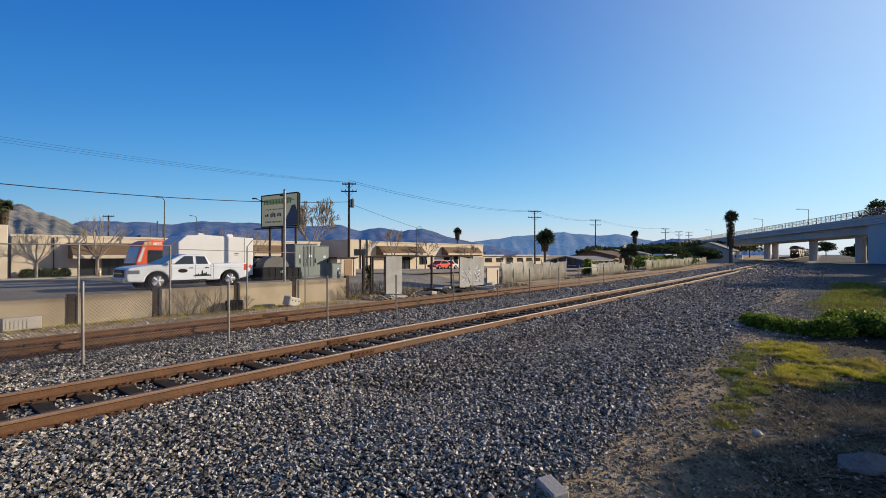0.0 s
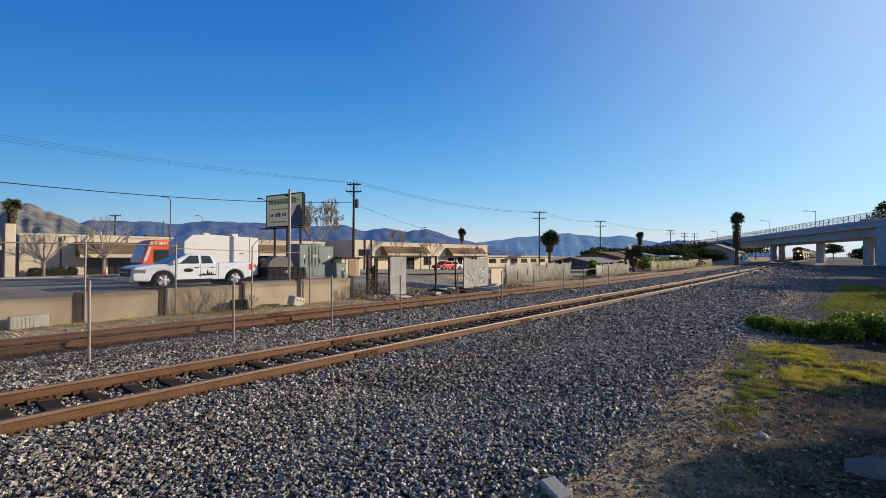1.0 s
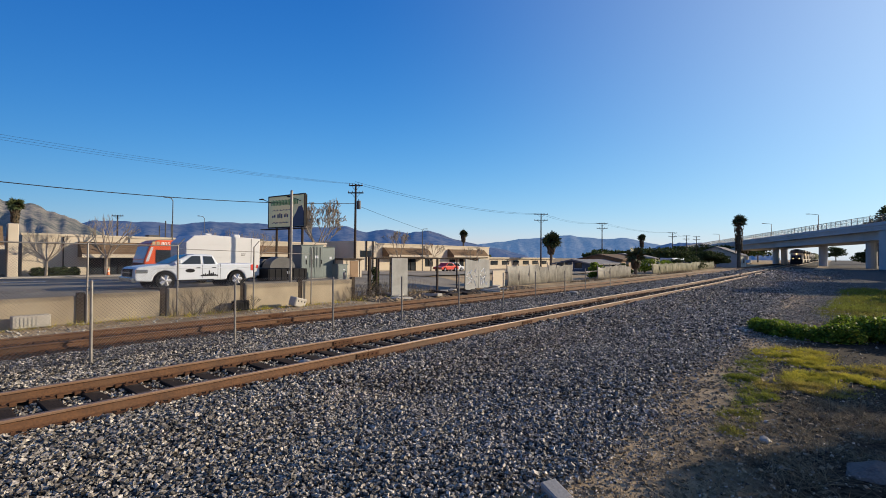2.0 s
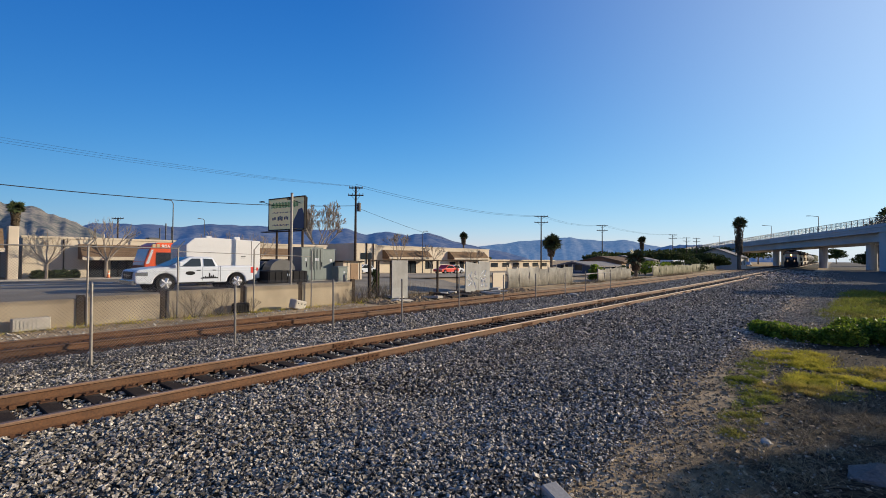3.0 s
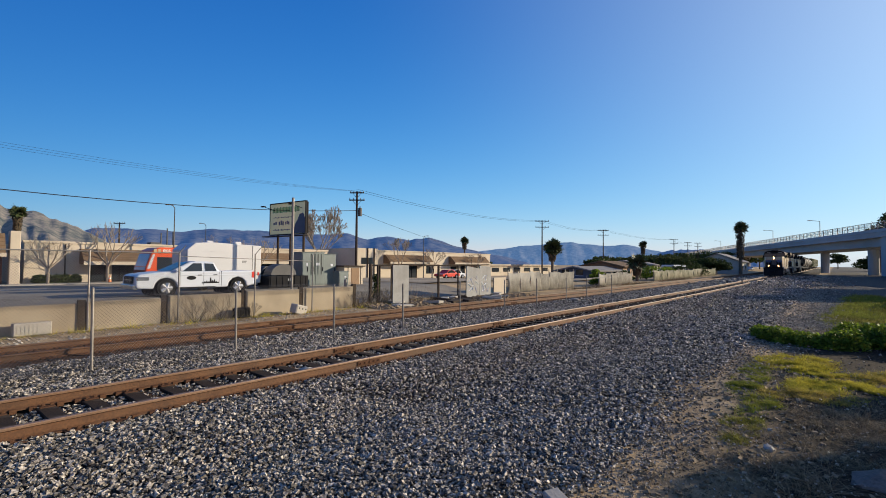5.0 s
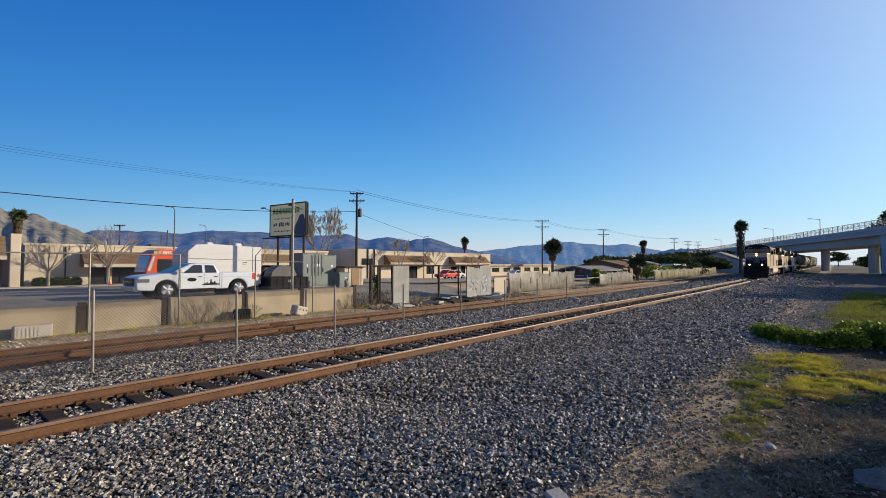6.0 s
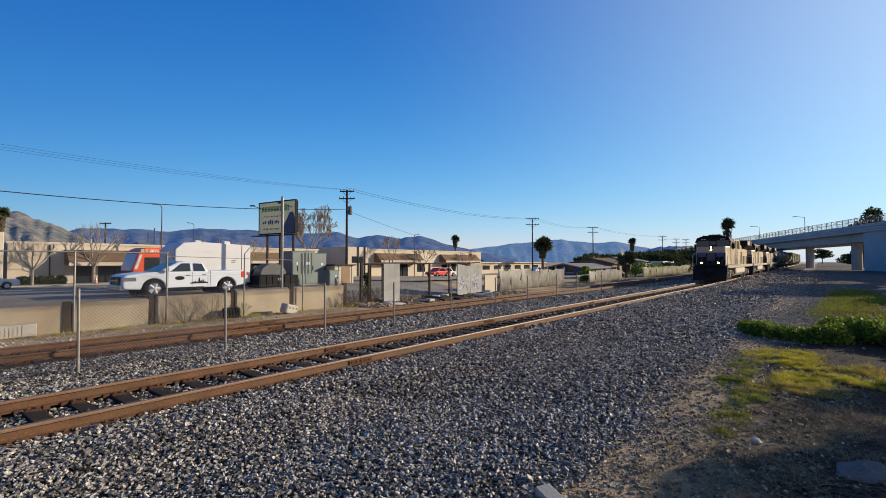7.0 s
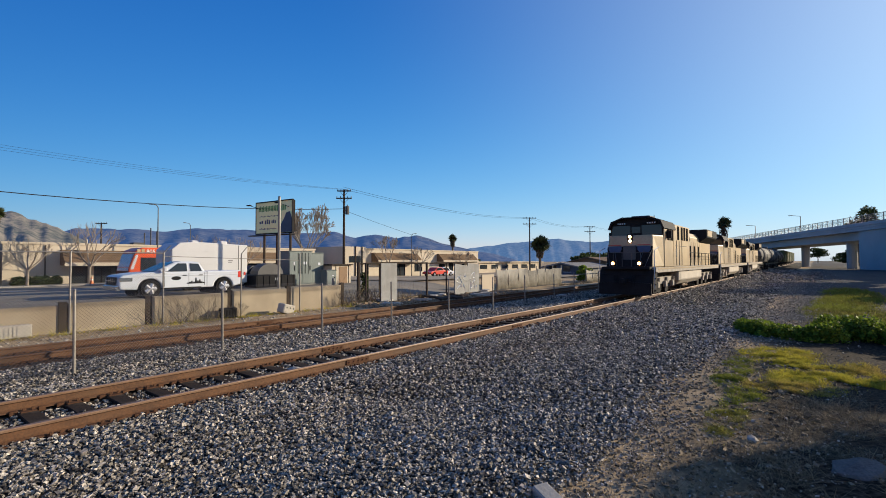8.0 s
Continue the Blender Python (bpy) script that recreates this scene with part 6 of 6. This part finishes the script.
blades("wall_straw", [(3, 18.7, 6, 0.8), (11, 18.6, 5, 0.8)], 16000, 0.02, 0.08, 0.006, STRAW, "dry trampled straw before the low wall", 9, 1.6)
blades("dry_brush", [(8.3, 19.6, 1.3, 0.25), (16.8, 20.0, 1.0, 0.7), (18.6, 20.0, 1.2, 0.6), (21.5, 19.9, 1.4, 0.4)], 2600, 0.3, 0.95, 0.008, STRAW, "dry brown brush against the low wall", 6, 0.5)


# ---- stones and lumps on the verge ----
def verge_stones():
    rng = random.Random(4)
    for x, y, r, m, lab in ((4.3, 2.1, 0.15, CONC, "broken pale concrete block on the gravel"), (7.36, 0.68, 0.075, CONC, "flat white stone on the dirt"),
                            (6.9, -0.34, 0.26, ROCKG, "half-buried grey boulder in the shade"), (5.2, 2.35, 0.07, ROCKG, "brown stone on the gravel"), (3.75, 2.5, 0.08, ROCKG, "brown stone on the gravel"),
                            (8.3, 0.75, 0.035, CONC, "small pale stone"), (29.0, 13.0, 0.36, CONC, "flat pale slab lying between the tracks"), (5.55, 8.25, 0.12, CONC, "crumpled pale litter between the rails")):
        bm = blob(BM(), (0, 0, 0), r, 2, 0.12, (1.2, 0.85, 0.32 if r > 0.25 else 0.5))
        if "block" in lab:
            bm.free()
            bm = bevelled(box(BM(), -0.16, 0.16, -0.09, 0.09, -0.06, 0.07), 0.015)
        ob = part("concrete_block" if "block" in lab else "rock" if "litter" not in lab else "litter", bm, m)
        zz = ground_z(x, y) if y < 2.3 else bed_z(x, y)
        ob.matrix_basis = pose(x, y, zz + r * (0.05 if m is ROCKG and r > 0.25 else 0.25), rng.uniform(-8, 8), rng.uniform(-8, 8), rng.uniform(0, 180) if "block" not in lab else 60)
        tagged(ob, lab + ("" if len(lab.split()) > 3 else " on dirt"), "rock", "verge stones")


verge_stones()


def shrub(x, y, h, seed, label):
    rng = random.Random(seed)
    z = ground_z(x, y)
    t = thing("dry_shrub", pose(x, y, z), label, "shrub", "dry shrubs")
    for i in range(6):
        bm = BM()
        a = i * 1.05 + rng.uniform(-0.3, 0.3)
        branch(bm, Vector((0.03 * i, 0, -0.05)), Vector((math.cos(a) * 0.8, math.sin(a) * 0.25, 0.9)).normalized(), h * 0.4, 0.014, 3, rng, 0.6)
        part("stem", bm, BARK, t)


shrub(7.9, 19.45, 1.1, 1, "leafless brown shrub against the low wall")
shrub(8.9, 19.5, 1.0, 2, "leafless brown shrub against the low wall")
shrub(10.2, 19.5, 0.7, 3, "small leafless shrub against the low wall")
shrub(16.9, 19.6, 1.0, 4, "leafless brown shrub at the wall's end")
shrub(16.2, 19.5, 0.9, 6, "leafless brown shrub at the wall's end")
shrub(18.9, 20.2, 0.9, 7, "leafless brown shrub in the yard rubble")
shrub(17.8, 19.9, 0.8, 5, "leafless brown shrub at the wall's end")
leaf_bank("clipped_hedge", [((9.6 + 0.7 * i, 59.0, 0.15), (0.55, 0.35, 0.5)) for i in range(5)], 2500, 0.12, 31, "dark clipped hedge at the shop wall", LEAFD)


def rubble():
    rng = np.random.default_rng(12)
    x, y = rng.uniform(16.5, 33, 4200), 18.9 + rng.normal(size=4200) * 0.6
    y = np.clip(y, 17.6, 20.6)
    z = np.array([ground_z(a, b) for a, b in zip(x, y)]) + 0.1 * np.maximum(0, np.sin(x * 1.9)) * np.exp(-((y - 19.1) / 0.5) ** 2)
    sz = 0.042 * rng.uniform(0.3, 1.0, len(x)) ** 2 * 3.2
    scatter("yard_rubble", rng, np.stack([x, y, z + 0.01], 1), sz, CHIP, CHIPF, DIRT, "pale broken rubble and clods beside the siding", "rubble")
    x, y = rng.uniform(-2, 16, 320), rng.uniform(17.6, 19.9, 320)
    z = np.array([ground_z(a, b) for a, b in zip(x, y)])
    scatter("wall_litter", rng, np.stack([x, y, z + 0.01], 1), 0.03 * rng.uniform(0.4, 1.8, len(x)), CHIP, CHIPF, CONC, "scattered pale bits of litter along the wall", "litter")
    # clods and chips on the dirt between gravel and grass
    n = 6500
    x, y = rng.uniform(3.2, 15, n), rng.normal(size=n) * 0.8 + 1.4
    keep = (y > -0.6) & (y < 2.8)
    x, y = x[keep], y[keep]
    z = np.array([ground_z(a, b) for a, b in zip(x, y)])
    sz = 0.006 + 0.034 * rng.uniform(0, 1, len(x)) ** 3
    scatter("dirt_clods", rng, np.stack([x, y, z + sz * 0.3], 1), sz, CHIP, CHIPF, CLOD, "brown clods and chips on the bare verge dirt", "dirt")


rubble()


# ---- the train ----
def bogie(parent, x, axles, r, spacing, m=TRUCKM):
    """A truck frame with its wheels on axles; it carries the car at x."""
    half = (axles - 1) * spacing / 2
    for y in (-0.98, 0.98):
        b = extrude_profile(BM(), [(x - half - 0.7, 0.75), (x - half - 0.5, 1.02), (x + half + 0.5, 1.02), (x + half + 0.7, 0.75), (x + half + 0.3, 0.5), (x + half - 0.4, 0.62), (x - half + 0.4, 0.62), (x - half - 0.3, 0.5)], y - 0.1, y + 0.1, "y")
        f = part("bogie_frame", b, m, parent, "dusty steel bogie frame")
        s = -1 if y < 0 else 1
        for i in range(axles):
            ax = x - half + i * spacing
            part("journal_box", bevelled(box(BM(), ax - 0.2, ax + 0.2, y + s * 0.1, y + s * 0.28, 0.42, 0.78), 0.03), m, f)
            part("spring", tube(BM(), (ax + 0.38, y + s * 0.16, 0.6), (ax + 0.38, y + s * 0.16, 1.0), 0.09, n=8), m, f)
    for i in range(axles):
        ax = x - half + i * spacing
        for y in (-0.76, 0.76):
            w = BM()
            tube(w, (ax, y - 0.065, r), (ax, y + 0.065, r), r, n=22)
            s = -1 if y < 0 else 1
            tube(w, (ax, y - s * 0.065, r), (ax, y - s * 0.09, r), r + 0.028, n=22)
            part("wheel", w, DARK, parent)
        part("axle", tube(BM(), (ax, -0.7, r), (ax, 0.7, r), 0.08, n=8), DARK, parent)


def locomotive(name, lit):
    """Nose at x = 0, running towards -x."""
    e = thing(name, pose(0, 0, 0), "dusty yellow and grey six-axle freight diesel locomotive" + (" with lit headlights" if lit else " coupled behind"), "locomotive", "locomotives")
    part("underframe", bevelled(box(BM(), 0.75, 21.9, -1.5, 1.5, 1.32, 1.62), 0.02), TRUCKM, e, "dusty brown underframe and walkway")
    # pilot and plough
    pl = part("pilot", extrude_profile(BM(), [(0.35, 0.2), (0.25, 0.55), (0.5, 1.5), (1.2, 1.5), (1.2, 0.25)], -1.45, 1.45, "y"), DARK, e, "black pilot plate")
    part("plough", extrude_profile(BM(), [(-1.4, 0.12), (-1.4, 0.75), (0.0, 0.85), (1.4, 0.75), (1.4, 0.12)], 0.1, 0.3, "x"), DARK, pl)
    part("coupler", bevelled(box(BM(), -0.35, 0.4, -0.14, 0.14, 0.72, 1.02), 0.04), DARK, e)
    for y in (-0.55, -0.4, 0.4, 0.55):
        h = tube(BM(), (0.28, y, 1.15), (0.1, y, 0.75), 0.025, n=5)
        tube(h, (0.1, y, 0.75), (0.14, y, 0.5), 0.025, n=5)
        part("air_hose", h, BLACK, pl)
    for y in (-1.0, 1.0):
        part("uncoupling_lever", tube(BM(), (0.3, y * 0.4, 1.2), (0.3, y * 1.35, 1.25), 0.02, n=5), DARK, pl)
        part("pilot_step", box(BM(), 0.15, 0.45, y - 0.25, y + 0.25, 0.55, 0.6), TRUCKM, pl)
    part("anticlimber", bevelled(box(BM(), 0.25, 0.9, -1.3, 1.3, 1.5, 1.66), 0.03), DARK, e)
    for y in (-1.35, 1.35):
        for k in range(4):
            part("step", box(BM(), 0.55, 0.95, y - 0.2, y + 0.2, 0.35 + 0.33 * k, 0.39 + 0.33 * k), DARK, e)
        b = tube(BM(), (0.5, y * 1.1, 0.45), (0.5, y * 1.1, 2.55), 0.022, n=5)
        tube(b, (0.5, y * 1.1, 2.55), (1.4, y * 1.1, 2.75), 0.022, n=5)
        part("hand_rail", b, WHITE, e, "pale hand rail")
    # nose, cab and cabinet
    nose = BM()
    lo = [(0.95, -1.28), (0.95, 1.28), (2.6, 1.5), (2.6, -1.5)]
    hi = [(1.3, -1.2), (1.3, 1.2), (2.6, 1.5), (2.6, -1.5)]
    a = [nose.verts.new((x, y, 1.62)) for x, y in lo]
    c = [nose.verts.new((x, y, 3.45)) for x, y in hi]
    nose.faces.new(a), nose.faces.new(c)
    for i in range(4):
        nose.faces.new((a[i], a[(i + 1) % 4], c[(i + 1) % 4], c[i]))
    bmesh.ops.recalc_face_normals(nose, faces=nose.faces[:])
    n = part("nose", bevelled(nose, 0.07, 2), YELLOW, e, "dusty yellow wide nose")
    part("nose_door", bevelled(box(BM(), 1.0, 1.16, -0.38, 0.32, 1.66, 2.85), 0.02), GREYP, n, "grey nose door")
    part("nose_apron", extrude_profile(BM(), [(0.92, 1.63), (1.145, 2.8), (1.25, 2.8), (1.02, 1.63)], -1.24, 1.24, "y"), DARK, n, "dark lower nose plate")
    for y0, y1 in ((-1.16, -0.46), (0.42, 1.16)):
        w = part("emblem", extrude_profile(BM(), [(y0, 2.62), (y0 + 0.12, 2.45), (y1 - 0.12, 2.45), (y1, 2.62), (y1, 2.82), (y0, 2.82)], 1.04, 1.075, "x"), BLUEP, n, "blue wing-shaped emblem bar")
        part("stripe", box(BM(), 1.02, 1.05, y0, y1, 2.86, 2.9), RED, n, "thin red stripe")
    part("walk_rail", tube(BM(), (0.6, -1.2, 2.45), (0.6, 1.2, 2.45), 0.02, n=5), GREYP, e)
    for y in (-0.75, -0.25, 0.25, 0.75):
        part("rail_post", tube(BM(), (0.6, y, 1.6), (0.6, y, 2.45), 0.018, n=5), GREYP, e)
    cab = BM()
    prof = [(-1.53, 1.62), (-1.53, 3.9), (-1.35, 4.3), (-0.75, 4.52), (0.75, 4.52), (1.35, 4.3), (1.53, 3.9), (1.53, 1.62)]
    extrude_profile(cab, prof, 2.55, 5.2, "x")
    cb = part("cab", bevelled(cab, 0.03), YELLOW, e, "dusty yellow cab")
    part("cab_roof", extrude_profile(BM(), [(-1.6, 3.86), (-1.41, 4.33), (-0.78, 4.57), (0.78, 4.57), (1.41, 4.33), (1.6, 3.86), (1.5, 3.86), (1.3, 4.27), (0.7, 4.5), (-0.7, 4.5), (-1.3, 4.27), (-1.5, 3.86)], 2.2, 5.25, "x"), DARK, cb, "dark grey cab roof")
    part("brow", extrude_profile(BM(), [(-1.48, 3.48), (-1.48, 3.9), (-1.32, 4.26), (-0.73, 4.48), (0.73, 4.48), (1.32, 4.26), (1.48, 3.9), (1.48, 3.48)], 2.47, 2.56, "x"), DARK, cb, "dark grey windscreen surround")
    for y0, y1 in ((-1.42, -0.32), (0.32, 1.42)):
        part("windscreen", box(BM(), 2.43, 2.466, y0, y1, 3.5, 4.08), GLASS, cb, "dark windscreen")
    part("centre_window", box(BM(), 2.43, 2.466, -0.25, 0.25, 3.62, 4.0), GLASS, cb)
    for y in (-0.85, 0.85):
        nb = part("number_board", box(BM(), 2.42, 2.465, y - 0.3, y + 0.3, 4.14, 4.28), DARK, cb)
        for k in range(4):
            part("figure_bar", box(BM(), 2.41, 2.419, y - 0.24 + k * 0.13, y - 0.16 + k * 0.13, 4.17, 4.25), WHITE, nb)
    for s in (-1, 1):
        for x0, x1 in ((3.2, 3.75), (3.95, 4.6)):
            ys = s * 1.535
            part("side_window", box(BM(), x0, x1, min(ys, ys + s * 0.012), max(ys, ys + s * 0.012), 3.2, 3.95), BLACK, cb, "dark cab side window")
    hl = part("headlight_housing", bevelled(box(BM(), 1.22, 1.6, -0.16, 0.16, 2.98, 3.5), 0.03), DARK, n)
    for z in (3.12, 3.36):
        part("headlight", tube(BM(), (1.2, 0, z), (1.23, 0, z), 0.09, n=12), LAMP if lit else GLASS, hl, "round headlight")
    for y in (-0.72, 0.72):
        dh = part("ditch_light_housing", tube(BM(), (0.42, y, 1.84), (0.75, y, 1.84), 0.14, n=12), DARK, e)
        part("ditch_light", tube(BM(), (0.39, y, 1.84), (0.42, y, 1.84), 0.09, n=12), LAMP if lit else GLASS, dh, "ditch light")
    cabinet = part("equipment_cabinet", bevelled(box(BM(), 5.22, 9.6, -1.5, 1.5, 1.62, 4.25), 0.04), YELLOW, e, "yellow full-width equipment cabinet")
    for s in (-1, 1):
        ys = s * 1.5
        y0, y1 = sorted((ys, ys + s * 0.02))
        for x in (5.9, 6.9, 7.7, 8.5):
            part("louvre", box(BM(), x, x + 0.5, y0, y1, 3.3, 4.15), BLACK, cabinet, "dark louvre")
        part("hatch", box(BM(), 5.5, 5.75, y0, y1, 2.2, 2.8), GREYP, cabinet)
        part("seam", box(BM(), 5.3, 8.6, y0, y0 + 0.012 if s < 0 else y1, 2.9, 2.93), GREYP, cabinet)
    hood = part("long_hood", bevelled(extrude_profile(BM(), [(-0.95, 1.62), (-0.95, 3.75), (-0.7, 4.1), (0.7, 4.1), (0.95, 3.75), (0.95, 1.62)], 9.62, 21.2, "x"), 0.03), YELLOW, e, "yellow long hood")
    for s in (-1, 1):
        ys = s * 0.95
        y0, y1 = sorted((ys, ys + s * 0.025))
        for i in range(9):
            x = 9.8 + i * 0.8
            part("hood_door", box(BM(), x, x + 0.7, y0, y1, 1.9, 3.4), YELLOW, hood)
            if i % 2:
                part("grille", box(BM(), x + 0.08, x + 0.66, min(y0, y1) - 0.01, max(y0, y1) + 0.01, 2.2, 3.1), BLACK, hood, "dark engine grille")
        part("air_intake", box(BM(), 9.8, 12.6, y0, y1, 3.42, 3.72), DARK, hood)
    part("roof_duct", bevelled(box(BM(), 9.8, 13.2, -0.65, 0.65, 4.1, 4.4), 0.05), GREYP, hood)
    part("exhaust", bevelled(box(BM(), 14.2, 15.0, -0.3, 0.3, 4.1, 4.55), 0.03), DARK, hood)
    rad = part("radiator_wing", bevelled(extrude_profile(BM(), [(-0.9, 3.4), (-1.52, 3.85), (-1.52, 4.5), (1.52, 4.5), (1.52, 3.85), (0.9, 3.4)], 16.2, 20.9, "x"), 0.03), DARK, e, "dark overhanging radiator wing")
    for s in (-1, 1):
        y0, y1 = sorted((s * 1.52, s * 1.545))
        part("radiator_panel", box(BM(), 16.4, 18.6, y0, y1, 3.95, 4.42), YELLOW, rad, "pale radiator side panel")
        part("radiator_grille", box(BM(), 18.75, 20.8, y0, y1, 3.92, 4.44), DARK, rad)
    # side rails of the walkway
    for s in (-1, 1):
        y = s * 1.42
        b = tube(BM(), (8.8, y, 2.55), (21.6, y, 2.55), 0.022, n=5)
        tube(b, (8.8, y, 2.1), (21.6, y, 2.1), 0.015, n=4)
        part("hand_rail", b, DARK, e)
        for i in range(10):
            x = 8.8 + i * 1.42
            part("rail_post", tube(BM(), (x, y, 1.6), (x, y, 2.55), 0.03, n=5), DARK, e)
        y0, y1 = sorted((s * 1.5, s * 1.512))
        part("sill_stripe", box(BM(), 1.2, 21.8, y0, y1, 1.5, 1.58), YELLOW, e)
        # underslung gear
        b = bevelled(box(BM(), 6.6, 7.3, min(s * 0.9, s * 1.4), max(s * 0.9, s * 1.4), 0.7, 1.3), 0.05)
        part("air_tank", b, TRUCKM, e)
    tank = [(-1.4, 0.75), (-1.4, 1.3), (1.4, 1.3), (1.4, 0.75), (1.05, 0.42), (-1.05, 0.42)]
    part("fuel_tank", bevelled(extrude_profile(BM(), tank, 7.2, 14.4, "x"), 0.05), TANKF, e, "dusty pale fuel tank")
    bogie(e, 4.1, 3, 0.53, 1.75)
    bogie(e, 17.8, 3, 0.53, 1.75)
    part("rear_coupler", box(BM(), 21.9, 22.6, -0.14, 0.14, 0.75, 1.02), DARK, e)
    part("roof_unit", bevelled(box(BM(), 3.3, 4.5, -0.55, 0.55, 4.56, 4.72), 0.05), GREYP, cb, "low grey roof unit")
    for y in (-0.9, 0.9):
        part("antenna", tube(BM(), (2.9, y, 4.45), (2.9, y, 4.68), 0.02, n=5), DARK, cb)
    for s in (-1, 1):
        y0, y1 = sorted((s * 1.5, s * 1.53))
        for x in (5.6, 6.35, 7.1):
            part("panel_seam", box(BM(), x, x + 0.02, y0, y1, 1.7, 3.25), GREYP, cabinet)
        part("cab_door", bevelled(box(BM(), 4.72, 5.15, min(s * 1.53, s * 1.545), max(s * 1.53, s * 1.545), 1.75, 3.9), 0.005), YELLOW, cb)
        part("mirror", box(BM(), 3.0, 3.06, min(s * 1.54, s * 1.8), max(s * 1.54, s * 1.8), 3.3, 3.75), DARK, cb)
        for y2 in (0.55, 0.95):
            part("nose_brace", tube(BM(), (0.62, s * y2, 1.66), (1.12, s * (y2 + 0.3), 2.7), 0.018, n=5), GREYP, e)
    part("horn", tube(BM(), (4.4, 0.3, 4.7), (3.9, 0.3, 4.7), 0.1, 0.04, n=8), DARK, e)
    part("beacon", tube(BM(), (4.8, -0.4, 4.5), (4.8, -0.4, 4.75), 0.08, n=8), GALV, e)
    return e


def tank_car():
    t = thing("tank_car", pose(0, 0, 0), "long dull grey railway tank car", "tank car", "freight cars")
    b = BM()
    tube(b, (1.4, 0, 2.75), (15.4, 0, 2.75), 1.5, n=28)
    tube(b, (0.8, 0, 2.75), (1.4, 0, 2.75), 1.0, 1.5, n=28)
    tube(b, (15.4, 0, 2.75), (16.0, 0, 2.75), 1.5, 1.0, n=28)
    part("tank", b, TANK, t, "grey steel tank", True)
    for x in (3.4, 6.0, 10.8, 13.4):
        part("band", tube(BM(), (x, 0, 2.75), (x + 0.1, 0, 2.75), 1.515, n=28), DARK, t)
    part("dome", tube(BM(), (8.4, 0, 4.2), (8.4, 0, 4.65), 0.45, n=14), TANK, t)
    part("underframe", box(BM(), 0.2, 16.6, -0.5, 0.5, 0.9, 1.25), DARK, t)
    for y in (-0.9, 0.9):
        part("ladder", box(BM(), 8.1, 8.6, y * 1.72 - 0.03, y * 1.72 + 0.03, 1.2, 3.0), DARK, t)
    bogie(t, 2.4, 2, 0.46, 1.75, DARK)
    bogie(t, 14.4, 2, 0.46, 1.75, DARK)
    for x in (-0.4, 16.6):
        part("coupler", box(BM(), x, x + 0.6, -0.13, 0.13, 0.78, 1.0), DARK, t)
    return t


def boxcar():
    t = thing("boxcar", pose(0, 0, 0), "olive-brown ribbed railway boxcar", "boxcar", "freight cars")
    part("body", bevelled(box(BM(), 0.3, 16.7, -1.5, 1.5, 1.1, 4.5), 0.04), OLIVE, t, "olive steel body")
    for s in (-1, 1):
        y0, y1 = sorted((s * 1.5, s * 1.56))
        for i in range(14):
            x = 0.5 + i * 1.2
            part("rib", box(BM(), x, x + 0.14, y0, y1, 1.15, 4.4), OLIVE, t)
        part("door", box(BM(), 6.8, 9.4, y0 - 0.02, y1 + 0.02, 1.2, 4.3), OLIVE, t)
    bogie(t, 2.4, 2, 0.46, 1.75, DARK)
    bogie(t, 14.6, 2, 0.46, 1.75, DARK)
    for x in (-0.4, 16.7):
        part("coupler", box(BM(), x, x + 0.7, -0.13, 0.13, 0.78, 1.0), DARK, t)
    return t


LOCO, SECOND = locomotive("locomotive", True), locomotive("locomotive", False)
CARS = [(LOCO, 0.0), (SECOND, 22.7), (copy_thing(SECOND, pose(0, 0, 0)), 45.4)]
TANKCAR, BOX = tank_car(), boxcar()
CARS.append((TANKCAR, 68.6))
for k in range(1, 4):
    CARS.append((copy_thing(TANKCAR, pose(0, 0, 0)), 68.6 + 17.3 * k))
CARS.append((BOX, 68.6 + 17.3 * 4))
for k in range(5, 9):
    CARS.append((copy_thing(BOX, pose(0, 0, 0)), 68.6 + 17.3 * k))


def motions():
    """The train comes down the track at a steady 24.8 metres a second."""
    for car, back in CARS:
        rows = []
        for i in range(33):
            t = i * 0.25
            x = 26.35 + back + 24.8 * (8 - t)
            rise = math.degrees(math.atan2(grade(x + 18) - grade(x), 18))
            rows.append((t, pose(x, 8.25, grade(x), 0, -rise, 0)))
        walk(car, rows)
    # the street traffic
    for car, x0, v, start in ((PASSING_CAR, 14.1, 14.2, 0.6), (PASSING_PICKUP, 13.0, 11.5, 7.4)):
        rows = []
        for i in range(33):
            t = i * 0.25
            x = x0 + v * (t - start)
            rows.append((t, pose(x, 54.3, ground_z(x - 2, 53.4) + 0.07, 0, 0, 180)))
        walk(car, rows)


motions()
